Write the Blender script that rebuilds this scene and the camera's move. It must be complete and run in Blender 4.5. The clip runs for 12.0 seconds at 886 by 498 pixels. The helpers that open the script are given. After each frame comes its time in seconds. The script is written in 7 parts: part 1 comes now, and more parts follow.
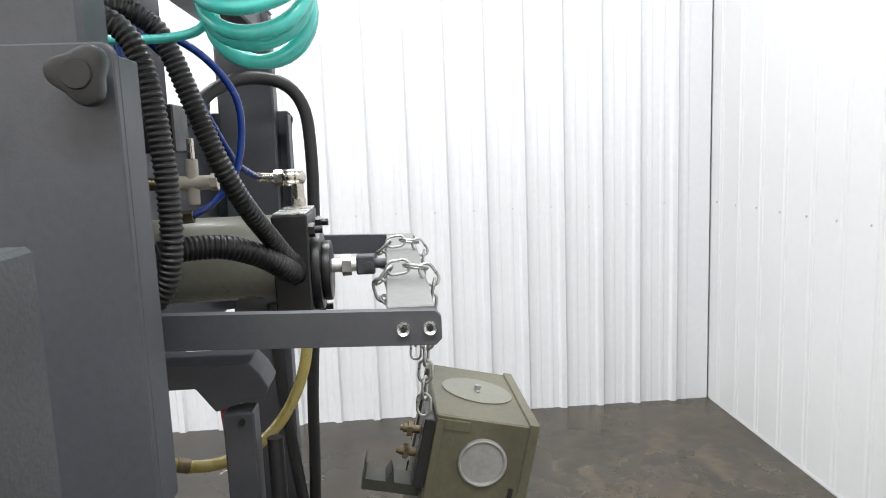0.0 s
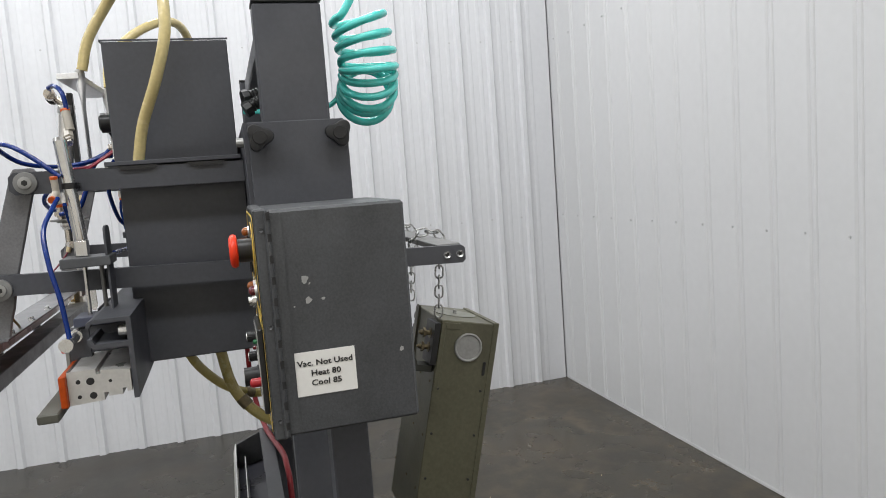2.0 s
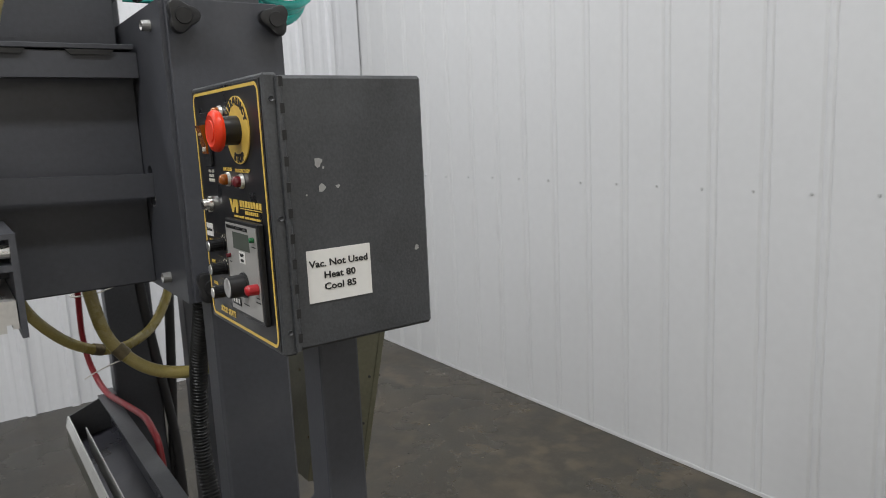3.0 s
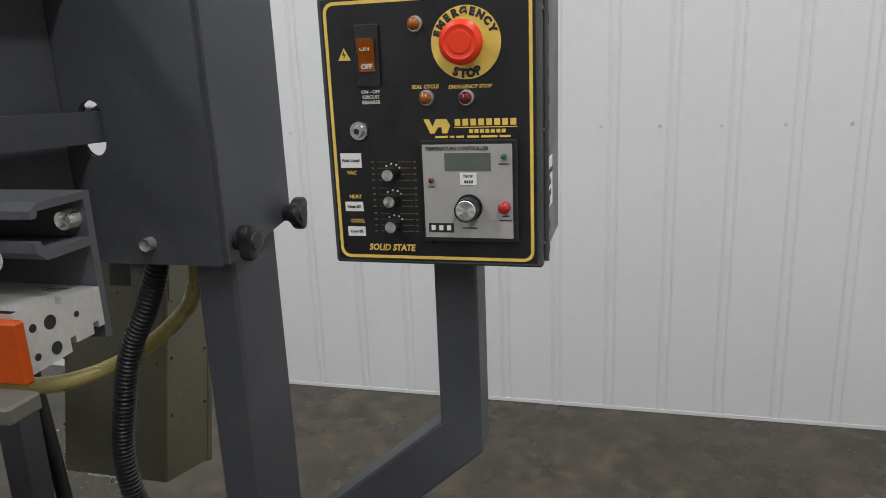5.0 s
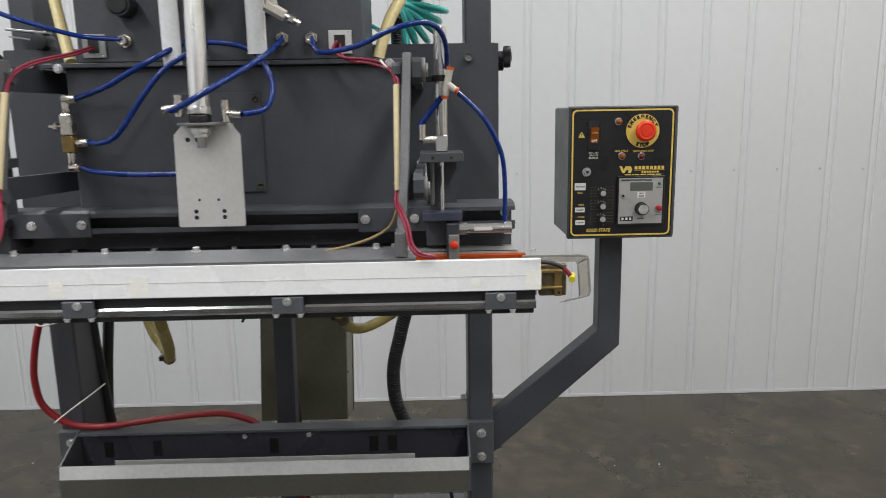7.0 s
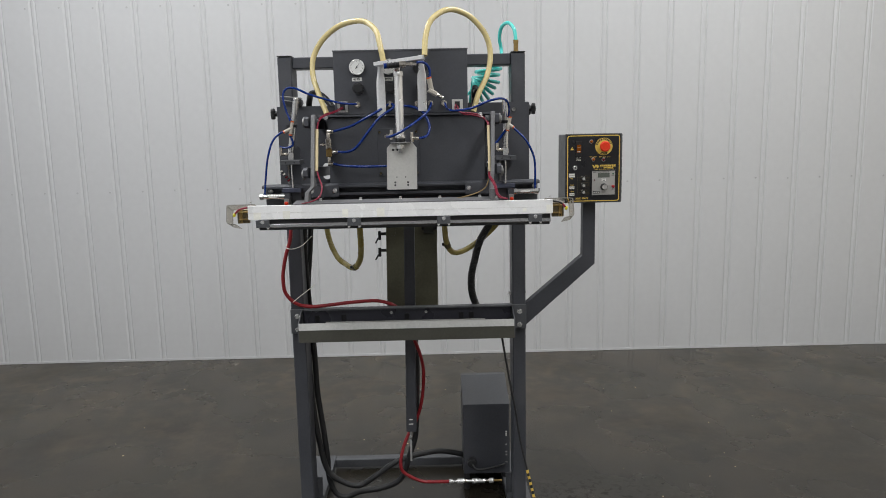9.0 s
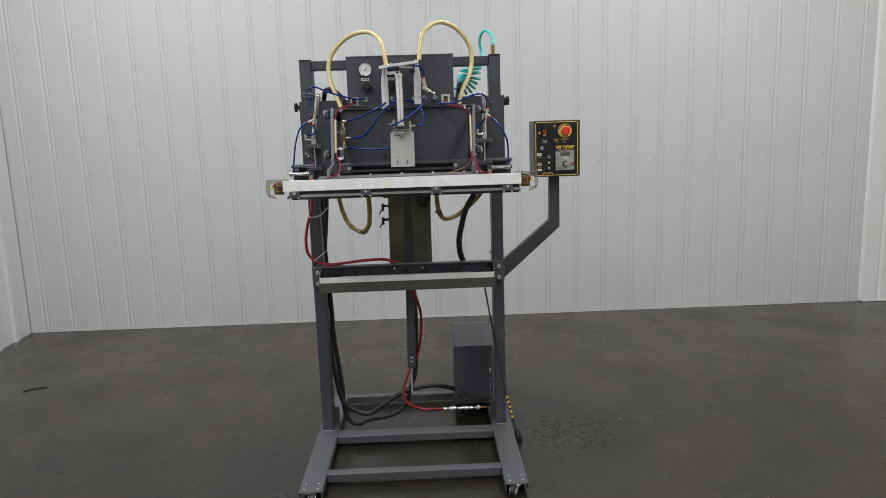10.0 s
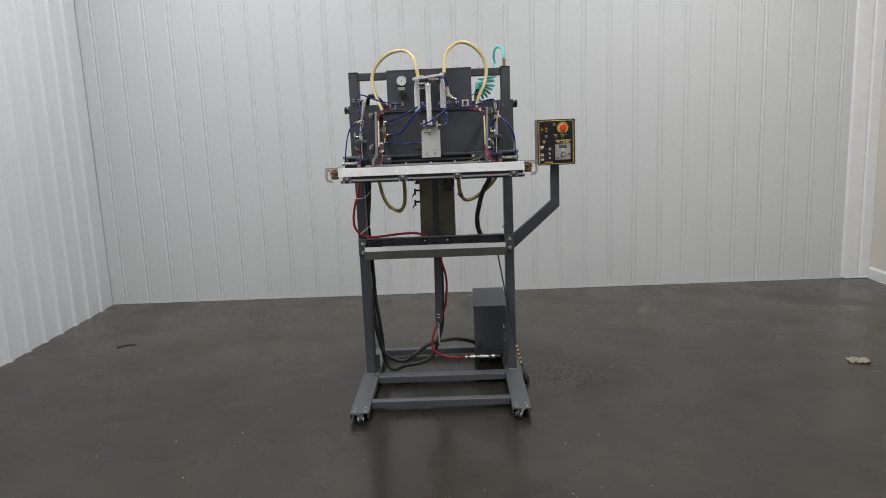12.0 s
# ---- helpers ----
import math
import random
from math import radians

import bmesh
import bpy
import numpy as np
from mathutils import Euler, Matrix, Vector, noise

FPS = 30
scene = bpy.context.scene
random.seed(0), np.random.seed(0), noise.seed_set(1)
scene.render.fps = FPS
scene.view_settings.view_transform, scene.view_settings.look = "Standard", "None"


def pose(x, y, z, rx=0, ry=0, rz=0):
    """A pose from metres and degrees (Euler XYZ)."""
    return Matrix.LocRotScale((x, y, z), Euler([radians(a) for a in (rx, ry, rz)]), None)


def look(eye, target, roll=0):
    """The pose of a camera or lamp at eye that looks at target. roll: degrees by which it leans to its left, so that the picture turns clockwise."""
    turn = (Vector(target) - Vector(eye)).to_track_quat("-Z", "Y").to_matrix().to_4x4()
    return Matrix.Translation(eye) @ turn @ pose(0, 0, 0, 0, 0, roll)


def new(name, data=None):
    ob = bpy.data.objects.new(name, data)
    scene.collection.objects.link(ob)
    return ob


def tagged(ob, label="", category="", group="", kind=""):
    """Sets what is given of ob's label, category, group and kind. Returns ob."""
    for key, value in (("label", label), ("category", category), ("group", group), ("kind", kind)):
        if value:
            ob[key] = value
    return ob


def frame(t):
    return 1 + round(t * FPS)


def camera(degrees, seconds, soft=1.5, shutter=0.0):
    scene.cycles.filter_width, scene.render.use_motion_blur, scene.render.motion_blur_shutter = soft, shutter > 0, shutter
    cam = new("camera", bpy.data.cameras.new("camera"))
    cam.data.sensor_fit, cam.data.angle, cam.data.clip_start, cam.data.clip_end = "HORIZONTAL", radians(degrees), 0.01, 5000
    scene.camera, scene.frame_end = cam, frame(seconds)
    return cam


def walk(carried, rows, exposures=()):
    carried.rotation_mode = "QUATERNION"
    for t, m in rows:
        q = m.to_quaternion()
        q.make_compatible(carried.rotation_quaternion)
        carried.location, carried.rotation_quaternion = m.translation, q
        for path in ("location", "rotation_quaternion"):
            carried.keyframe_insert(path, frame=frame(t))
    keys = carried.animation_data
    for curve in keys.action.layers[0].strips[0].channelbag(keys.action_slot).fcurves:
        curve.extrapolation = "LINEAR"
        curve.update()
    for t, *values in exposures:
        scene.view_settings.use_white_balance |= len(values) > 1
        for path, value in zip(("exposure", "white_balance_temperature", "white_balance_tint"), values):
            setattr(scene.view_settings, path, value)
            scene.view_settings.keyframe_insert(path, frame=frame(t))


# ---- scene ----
cam = camera(63.5, 12.0, soft=0.9, shutter=0.15)

PATH = [
    (0, (0.94, 0.345, 1.546), (-1.035, 0.49, 1.261), -2.2),
    (0.5, (1.108, 0.278, 1.554), (-0.861, 0.581, 1.372), -1.5),
    (1, (1.313, 0.234, 1.557), (-0.649, 0.583, 1.392), -1.8),
    (1.5, (1.439, 0.117, 1.549), (-0.52, 0.495, 1.398), -5.6),
    (2, (1.54, -0.025, 1.531), (-0.367, 0.54, 1.316), -4.2),
    (2.5, (1.454, -0.116, 1.484), (-0.388, 0.622, 1.233), -4.0),
    (3, (1.362, -0.232, 1.451), (-0.263, 0.886, 1.121), -2.6),
    (4.8, (0.915, -0.624, 1.445), (0.245, 1.196, 0.962), -2.6),
    (5, (0.842, -0.641, 1.442), (0.339, 1.228, 0.939), -2.4),
    (5.5, (0.685, -0.677, 1.449), (0.488, 1.245, 0.935), -2.9),
    (6, (0.524, -0.843, 1.47), (0.663, 1.086, 0.958), -2.9),
    (6.5, (0.431, -1.074, 1.487), (0.47, 0.878, 1.053), -2.7),
    (7, (0.297, -1.36, 1.506), (0.328, 0.602, 1.121), -1.0),
    (7.5, (0.14, -1.646, 1.522), (0.193, 0.32, 1.158), -1.3),
    (7.7, (0.130, -1.772, 1.509), (0.172, 0.203, 1.193), -1.5),
    (9.3, (0.074, -2.825, 1.518), (0.088, -0.849, 1.201), -1.3),
    (9.5, (0.073, -2.956, 1.526), (0.076, -0.982, 1.202), -1.8),
    (10, (0.067, -3.248, 1.524), (0.107, -1.28, 1.169), -1.9),
    (10.5, (0.143, -3.482, 1.511), (0.176, -1.514, 1.161), -0.7),
    (11, (0.144, -3.679, 1.548), (0.155, -1.712, 1.183), 1.3),
    (11.5, (0.077, -3.896, 1.525), (0.081, -1.925, 1.183), -2.7),
    (12, (0.096, -4.031, 1.544), (0.053, -2.064, 1.181), -2.4),
]
walk(cam, [(t, look(eye, target, roll)) for t, eye, target, roll in PATH],
     exposures=[(0.0, 0.95), (0.5, 0.66), (1.0, 0.45), (1.5, 0.28), (2.0, 0.18), (2.5, 0.06), (3.0, 0.01), (5.5, 0.07), (7.5, 0.07), (9.5, -0.12), (12.0, -0.12)])

# ---- world and light ----
world = bpy.data.worlds.new("world")
scene.world = world
world.use_nodes = True
world.node_tree.nodes["Background"].inputs[0].default_value = (0.9, 0.95, 1.0, 1)
world.node_tree.nodes["Background"].inputs[1].default_value = 0.02

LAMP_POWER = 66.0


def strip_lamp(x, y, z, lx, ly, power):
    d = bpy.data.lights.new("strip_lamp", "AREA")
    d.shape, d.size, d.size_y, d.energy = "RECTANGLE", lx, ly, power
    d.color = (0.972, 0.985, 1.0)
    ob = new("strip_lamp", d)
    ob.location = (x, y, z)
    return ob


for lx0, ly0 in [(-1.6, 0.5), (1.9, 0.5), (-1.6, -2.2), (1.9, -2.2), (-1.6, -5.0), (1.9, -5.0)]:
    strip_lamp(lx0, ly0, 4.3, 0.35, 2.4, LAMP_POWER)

# ---- materials ----


def material(name, color, rough=0.5, metal=0.0, var=0.12, scale=9.0, fine=140.0, bump=0.0, bump_scale=260.0,
             stain=None, stain_amt=0.0, stain_scale=2.2, rough_var=0.08, coat=0.0, spec=None, alpha_glass=0.0, emit=None):
    """Procedural surface: base colour varied at two scales, optional stains, roughness variation and fine relief."""
    m = bpy.data.materials.new(name)
    m.use_nodes = True
    nt = m.node_tree
    n, l = nt.nodes, nt.links
    b = n["Principled BSDF"]
    co = n.new("ShaderNodeTexCoord")
    def tex(s, detail=4.0):
        t = n.new("ShaderNodeTexNoise")
        t.inputs["Scale"].default_value, t.inputs["Detail"].default_value = s, detail
        l.new(co.outputs["Object"], t.inputs["Vector"])
        return t
    big, small = tex(scale), tex(fine, 2.0)
    add = n.new("ShaderNodeMath"); add.operation = "ADD"
    l.new(big.outputs["Fac"], add.inputs[0]); l.new(small.outputs["Fac"], add.inputs[1])
    mr = n.new("ShaderNodeMapRange")
    mr.inputs["From Min"].default_value, mr.inputs["From Max"].default_value = 0.6, 1.4
    mr.inputs["To Min"].default_value, mr.inputs["To Max"].default_value = 1 - var, 1 + var
    l.new(add.outputs[0], mr.inputs["Value"])
    mul = n.new("ShaderNodeVectorMath"); mul.operation = "SCALE"
    mul.inputs[0].default_value = color
    l.new(mr.outputs[0], mul.inputs["Scale"])
    out = mul.outputs[0]
    if stain:
        st = tex(stain_scale, 7.0)
        ramp = n.new("ShaderNodeMapRange")
        ramp.inputs["From Min"].default_value, ramp.inputs["From Max"].default_value = 0.5, 0.72
        ramp.inputs["To Max"].default_value = stain_amt
        l.new(st.outputs["Fac"], ramp.inputs["Value"])
        mix = n.new("ShaderNodeMix"); mix.data_type = "RGBA"
        l.new(ramp.outputs[0], mix.inputs["Factor"]); l.new(out, mix.inputs[6])
        mix.inputs[7].default_value = (*stain, 1)
        out = mix.outputs[2]
    l.new(out, b.inputs["Base Color"])
    rr = n.new("ShaderNodeMapRange")
    rr.inputs["From Min"].default_value, rr.inputs["From Max"].default_value = 0.3, 0.7
    rr.inputs["To Min"].default_value, rr.inputs["To Max"].default_value = max(0.02, rough - rough_var), min(1, rough + rough_var)
    l.new(big.outputs["Fac"], rr.inputs["Value"]); l.new(rr.outputs[0], b.inputs["Roughness"])
    b.inputs["Metallic"].default_value = metal
    if coat:
        b.inputs["Coat Weight"].default_value, b.inputs["Coat Roughness"].default_value = coat, 0.15
    if spec is not None:
        b.inputs["Specular IOR Level"].default_value = spec
    if alpha_glass:
        b.inputs["Transmission Weight"].default_value = alpha_glass
        b.inputs["IOR"].default_value = 1.3
    if emit:
        b.inputs["Emission Color"].default_value, b.inputs["Emission Strength"].default_value = (*emit, 1), 1.0
    if bump:
        bt = tex(bump_scale, 3.0)
        bn = n.new("ShaderNodeBump")
        bn.inputs["Strength"].default_value, bn.inputs["Distance"].default_value = bump, 0.002
        l.new(bt.outputs["Fac"], bn.inputs["Height"]); l.new(bn.outputs[0], b.inputs["Normal"])
    return m


GREY = material("grey_machine_enamel", (0.0535, 0.0560, 0.0655), 0.48, var=0.14, scale=6, bump=0.10, bump_scale=420, rough_var=0.1, stain=(0.12, 0.12, 0.125), stain_amt=0.25, stain_scale=5)
GREY2 = material("grey_hammered_enamel", (0.052, 0.0545, 0.0585), 0.40, var=0.34, scale=14, fine=420, bump=0.16, bump_scale=400, rough_var=0.08, stain=(0.13, 0.13, 0.13), stain_amt=0.2, stain_scale=7)
GREYL = material("grey_frame_enamel", (0.080, 0.083, 0.090), 0.45, var=0.16, scale=5, bump=0.08, bump_scale=300, stain=(0.07, 0.07, 0.07), stain_amt=0.35, stain_scale=4)
WHITEWALL = material("white_steel_sheet", (0.66, 0.667, 0.688), 0.38, var=0.035, scale=1.3, fine=30, rough_var=0.06, stain=(0.56, 0.56, 0.56), stain_amt=0.25, stain_scale=0.9)
WHITELINER = material("white_liner_sheet", (0.612, 0.615, 0.620), 0.42, var=0.03, scale=1.1, fine=24, rough_var=0.06, stain=(0.53, 0.53, 0.52), stain_amt=0.25, stain_scale=1.1)
SCREWW = material("painted_screw", (0.50, 0.50, 0.50), 0.4, 0.2, var=0.2, scale=30)
TRIMW = material("white_trim", (0.76, 0.76, 0.76), 0.4, var=0.05)
BEIGE = material("cream_plaster", (0.66, 0.62, 0.55), 0.6, var=0.05, scale=2)
CEIL = material("ceiling_board", (0.7, 0.7, 0.69), 0.8, var=0.04)
ALU = material("brushed_aluminium", (0.80, 0.80, 0.80), 0.34, 0.6, var=0.10, scale=11, fine=190, rough_var=0.1, bump=0.05)
DULLZ = material("dull_zinc", (0.34, 0.34, 0.33), 0.45, 0.6, var=0.15, scale=30)
STEEL = material("stainless_steel", (0.74, 0.73, 0.71), 0.26, 0.72, var=0.08, scale=12, rough_var=0.08)
ZINC = material("zinc_steel", (0.72, 0.72, 0.71), 0.3, 0.75, var=0.2, scale=40, rough_var=0.1)
NICKEL = material("nickel_fitting", (0.60, 0.56, 0.50), 0.25, 1.0, var=0.12, scale=60)
BRASS = material("brass", (0.33, 0.225, 0.085), 0.42, 0.85, var=0.25, scale=50)
BARALU = material("worn_aluminium_bar", (0.95, 0.95, 0.945), 0.26, 0.0, spec=1.0, coat=0.5, var=0.06, scale=9, fine=160, rough_var=0.12, bump=0.05)
SHINEPLATE = material("dark_polished_plate", (0.05, 0.05, 0.062), 0.30, 0.15, var=0.15, scale=8)
SHEETALU = material("pale_sheet_metal", (0.66, 0.65, 0.62), 0.36, 0.45, var=0.08, scale=13, stain=(0.40, 0.39, 0.36), stain_amt=0.3, stain_scale=9)
LOCKST = material("polished_lock_steel", (0.66, 0.65, 0.63), 0.24, 1.0, var=0.15, scale=60)
CHROMET = material("polished_tube", (0.66, 0.655, 0.64), 0.16, 0.9, var=0.1, scale=20)
CHROMESTRIP = material("polished_strip", (0.6, 0.6, 0.61), 0.12, 1.0, var=0.15, scale=4)
BLACK = material("black_plastic", (0.012, 0.012, 0.013), 0.38, var=0.3, scale=30, bump=0.05)
CONDUIT = material("black_conduit", (0.009, 0.009, 0.0095), 0.42, var=0.25, scale=25)
TRAYLIP = material("worn_bright_lip", (0.62, 0.62, 0.60), 0.35, 0.3, var=0.12, scale=6, stain=(0.3, 0.29, 0.26), stain_amt=0.4, stain_scale=9)
OLIVEG = material("dull_olive_grey", (0.080, 0.078, 0.064), 0.45, var=0.15, scale=6)
EDGEP = material("milky_plastic_edge", (0.25, 0.24, 0.21), 0.3, var=0.1, scale=30)
TEEP = material("beige_plastic_tee", (0.46, 0.43, 0.37), 0.4, var=0.1, scale=40)
CHAINZ = material("dull_plated_chain", (0.42, 0.42, 0.41), 0.32, 0.85, var=0.2, scale=60)
DARKRED = material("dark_red_button", (0.36, 0.008, 0.014), 0.3, var=0.08, scale=40, coat=0.3)
CHIP = material("bare_metal_chip", (0.34, 0.34, 0.33), 0.5, 0.2, var=0.15, scale=80)
LIDP = material("olive_lid_plate", (0.19, 0.19, 0.155), 0.4, 0.3, var=0.12, scale=12)
BLOCKALU = material("machined_aluminium_block", (0.55, 0.54, 0.52), 0.34, 0.55, var=0.12, scale=14, rough_var=0.12, bump=0.04)
STOPB = material("grey_green_bar", (0.078, 0.077, 0.062), 0.55, var=0.1, scale=10)
SATIN = material("satin_grey_steel", (0.21, 0.21, 0.205), 0.5, 0.3, var=0.12, scale=14)
LINKG = material("speckled_grey_enamel", (0.15, 0.15, 0.155), 0.45, var=0.25, scale=30, fine=300)
DARKOL = material("blackened_olive_steel", (0.030, 0.031, 0.024), 0.5, var=0.2, scale=20)
BARREL = material("olive_grey_enamel", (0.20, 0.20, 0.165), 0.32, var=0.12, scale=9, stain=(0.09, 0.085, 0.06), stain_amt=0.4, stain_scale=12)
OLDBRASS = material("tarnished_brass", (0.16, 0.13, 0.08), 0.45, 0.8, var=0.35, scale=60)
RUBBER = material("black_rubber", (0.016, 0.016, 0.017), 0.5, var=0.25, scale=25)
OLIVE = material("olive_drab_steel", (0.115, 0.11, 0.072), 0.42, 0.25, var=0.2, scale=7, bump=0.05, stain=(0.05, 0.045, 0.03), stain_amt=0.5, stain_scale=6)
ORANGE = material("orange_silicone", (0.38, 0.052, 0.0025), 0.5, spec=0.25, var=0.12, scale=16, stain=(0.5, 0.2, 0.1), stain_amt=0.2, stain_scale=14)
YHOSE = material("clear_yellow_vinyl", (0.62, 0.51, 0.24), 0.22, var=0.14, scale=18, coat=0.3, bump=0.12, bump_scale=420)
YHOSED = material("aged_yellow_vinyl", (0.34, 0.275, 0.085), 0.28, var=0.26, scale=22, fine=420, coat=0.2, bump=0.25, bump_scale=420)
BLUE = material("blue_polyurethane", (0.003, 0.026, 0.175), 0.24, var=0.15, scale=40, coat=0.2, spec=0.4)
TEAL = material("teal_polyurethane", (0.09, 0.66, 0.60), 0.22, var=0.1, scale=20, coat=0.5)
REDH = material("red_rubber_hose", (0.25, 0.012, 0.017), 0.4, var=0.15, scale=30)
REDW = material("red_wire", (0.22, 0.012, 0.034), 0.4, var=0.15, scale=60)
CREAM = material("cream_sleeve", (0.66, 0.55, 0.33), 0.5, var=0.1, scale=50)
TANW = material("tan_wire", (0.28, 0.19, 0.08), 0.5, var=0.2, scale=50)
WHITEP = material("white_plastic", (0.68, 0.66, 0.60), 0.4, var=0.06, scale=40)
PAPER = material("white_label", (0.72, 0.71, 0.68), 0.6, var=0.04, scale=30)
PANEL = material("black_panel_overlay", (0.011, 0.011, 0.013), 0.33, var=0.3, scale=20, rough_var=0.1)
YELLOW = material("yellow_print", (0.74, 0.51, 0.10), 0.4, var=0.12, scale=40)
WPRINT = material("white_print", (0.62, 0.60, 0.52), 0.5, var=0.05)
KPRINT = material("black_print", (0.015, 0.015, 0.015), 0.5, var=0.05)
GOLDP = material("gold_print", (0.15, 0.115, 0.05), 0.4, var=0.1)
REDB = material("red_button", (0.74, 0.045, 0.014), 0.36, spec=0.3, var=0.06, scale=40)
AMBER = material("amber_lens", (0.27, 0.070, 0.006), 0.12, var=0.15, scale=60, coat=0.5)
REDL = material("red_lens", (0.12, 0.006, 0.011), 0.12, var=0.15, scale=60, coat=0.5)
GREENL = material("green_lens", (0.02, 0.12, 0.05), 0.15, var=0.1, scale=60)
LCDM = material("lcd_screen", (0.10, 0.112, 0.095), 0.15, var=0.05)
FACE = material("silver_controller_face", (0.42, 0.41, 0.39), 0.38, 0.3, var=0.05, scale=30)
GAUGEF = material("gauge_dial_face", (0.72, 0.72, 0.70), 0.35, var=0.03)
YPLUG = material("yellow_crimp_cap", (0.6, 0.55, 0.03), 0.35, var=0.1, scale=40)
BLUEG = material("blue_grey_block", (0.05, 0.056, 0.085), 0.4, var=0.15, scale=20)
TAPE = material("cream_tape", (0.93, 0.92, 0.85), 0.25, var=0.06, scale=40)
TRASHM = material("dirty_rag", (0.29, 0.25, 0.20), 0.8, var=0.3, scale=20)
ORCOL = material("orange_collet", (0.60, 0.10, 0.01), 0.4, var=0.1)


def clear_plastic():
    m = bpy.data.materials.new("clear_polycarbonate")
    m.use_nodes = True
    n, l = m.node_tree.nodes, m.node_tree.links
    b = n["Principled BSDF"]
    b.inputs["Base Color"].default_value = (0.66, 0.63, 0.57, 1)
    b.inputs["Roughness"].default_value = 0.04
    b.inputs["IOR"].default_value = 1.015
    b.inputs["Transmission Weight"].default_value = 0.925
    t = n.new("ShaderNodeTexNoise"); t.inputs["Scale"].default_value = 6
    r = n.new("ShaderNodeMapRange")
    r.inputs["To Min"].default_value, r.inputs["To Max"].default_value = 0.06, 0.18
    l.new(t.outputs["Fac"], r.inputs["Value"]); l.new(r.outputs[0], b.inputs["Roughness"])
    return m


CLEAR = clear_plastic()


def spun_metal():
    """Turned aluminium cap: brushed in rings, so that its shine fans out from the middle."""
    m = bpy.data.materials.new("spun_aluminium")
    m.use_nodes = True
    n, l = m.node_tree.nodes, m.node_tree.links
    b = n["Principled BSDF"]
    b.inputs["Base Color"].default_value = (0.80, 0.79, 0.77, 1)
    b.inputs["Metallic"].default_value, b.inputs["Roughness"].default_value = 1.0, 0.30
    b.inputs["Anisotropic"].default_value = 0.9
    t = n.new("ShaderNodeTangent")
    t.direction_type, t.axis = "RADIAL", "Y"
    l.new(t.outputs[0], b.inputs["Tangent"])
    return m


SPUN = spun_metal()


def concrete():
    """Worn, sealed concrete: grey-brown with broad stains, pale scuffs and dark specks."""
    m = bpy.data.materials.new("sealed_concrete")
    m.use_nodes = True
    n, l = m.node_tree.nodes, m.node_tree.links
    b = n["Principled BSDF"]
    co = n.new("ShaderNodeTexCoord")
    def tex(s, d, dist=0.0):
        t = n.new("ShaderNodeTexNoise")
        t.inputs["Scale"].default_value, t.inputs["Detail"].default_value, t.inputs["Distortion"].default_value = s, d, dist
        l.new(co.outputs["Object"], t.inputs["Vector"])
        return t.outputs["Fac"]
    def ramp(v, a, c, lo=0.0, hi=1.0):
        r = n.new("ShaderNodeMapRange")
        for k, x in (("From Min", a), ("From Max", c), ("To Min", lo), ("To Max", hi)):
            r.inputs[k].default_value = x
        l.new(v, r.inputs["Value"])
        return r.outputs[0]
    def mix(f, a, c):
        x = n.new("ShaderNodeMix"); x.data_type = "RGBA"
        l.new(f, x.inputs["Factor"])
        if isinstance(a, tuple): x.inputs[6].default_value = (*a, 1)
        else: l.new(a, x.inputs[6])
        x.inputs[7].default_value = (*c, 1)
        return x.outputs[2]
    c = mix(ramp(tex(0.7, 6, 0.3), 0.30, 0.72), (0.0285, 0.0255, 0.0178), (0.0435, 0.0385, 0.0264))
    c = mix(ramp(tex(2.3, 10, 0.5), 0.42, 0.70, 0, 0.7), c, (0.066, 0.051, 0.033))
    c = mix(ramp(tex(6.5, 11, 0.4), 0.46, 0.72, 0, 0.55), c, (0.020, 0.0175, 0.014))
    c = mix(ramp(tex(17, 12, 0.3), 0.50, 0.76, 0, 0.42), c, (0.080, 0.068, 0.052))
    c = mix(ramp(tex(55, 6), 0.56, 0.74, 0, 0.30), c, (0.098, 0.088, 0.073))
    c = mix(ramp(tex(130, 3), 0.56, 0.72, 0, 0.30), c, (0.020, 0.018, 0.016))
    # a paler and browner band along the back wall, darker in front, with a ragged edge
    sep = n.new("ShaderNodeSeparateXYZ")
    l.new(co.outputs["Object"], sep.inputs[0])
    wob = n.new("ShaderNodeMath"); wob.operation = "MULTIPLY_ADD"
    l.new(tex(1.3, 6, 0.5), wob.inputs[0]); wob.inputs[1].default_value = 1.6
    l.new(sep.outputs["Y"], wob.inputs[2])
    worn = ramp(wob.outputs[0], 0.9, 2.4)
    band = ramp(worn, 0.0, 1.0, 0.62, 1.02)
    sc = n.new("ShaderNodeVectorMath"); sc.operation = "SCALE"
    l.new(c, sc.inputs[0]); l.new(band, sc.inputs["Scale"])
    c = sc.outputs[0]
    mot = n.new("ShaderNodeMath"); mot.operation = "MULTIPLY"
    patchy = n.new("ShaderNodeMath"); patchy.operation = "MULTIPLY"
    l.new(ramp(tex(9.5, 14, 0.15), 0.46, 0.66, 0, 0.75), patchy.inputs[0]); l.new(ramp(tex(1.9, 8, 0.4), 0.38, 0.62, 0.25, 1.0), patchy.inputs[1])
    l.new(worn, mot.inputs[0]); l.new(patchy.outputs[0], mot.inputs[1])
    c = mix(mot.outputs[0], c, (0.102, 0.079, 0.050))
    # a patch of dark scuffs beside the stand
    dist = n.new("ShaderNodeVectorMath"); dist.operation = "DISTANCE"
    l.new(co.outputs["Object"], dist.inputs[0]); dist.inputs[1].default_value = (0.71, 0.05, 0)
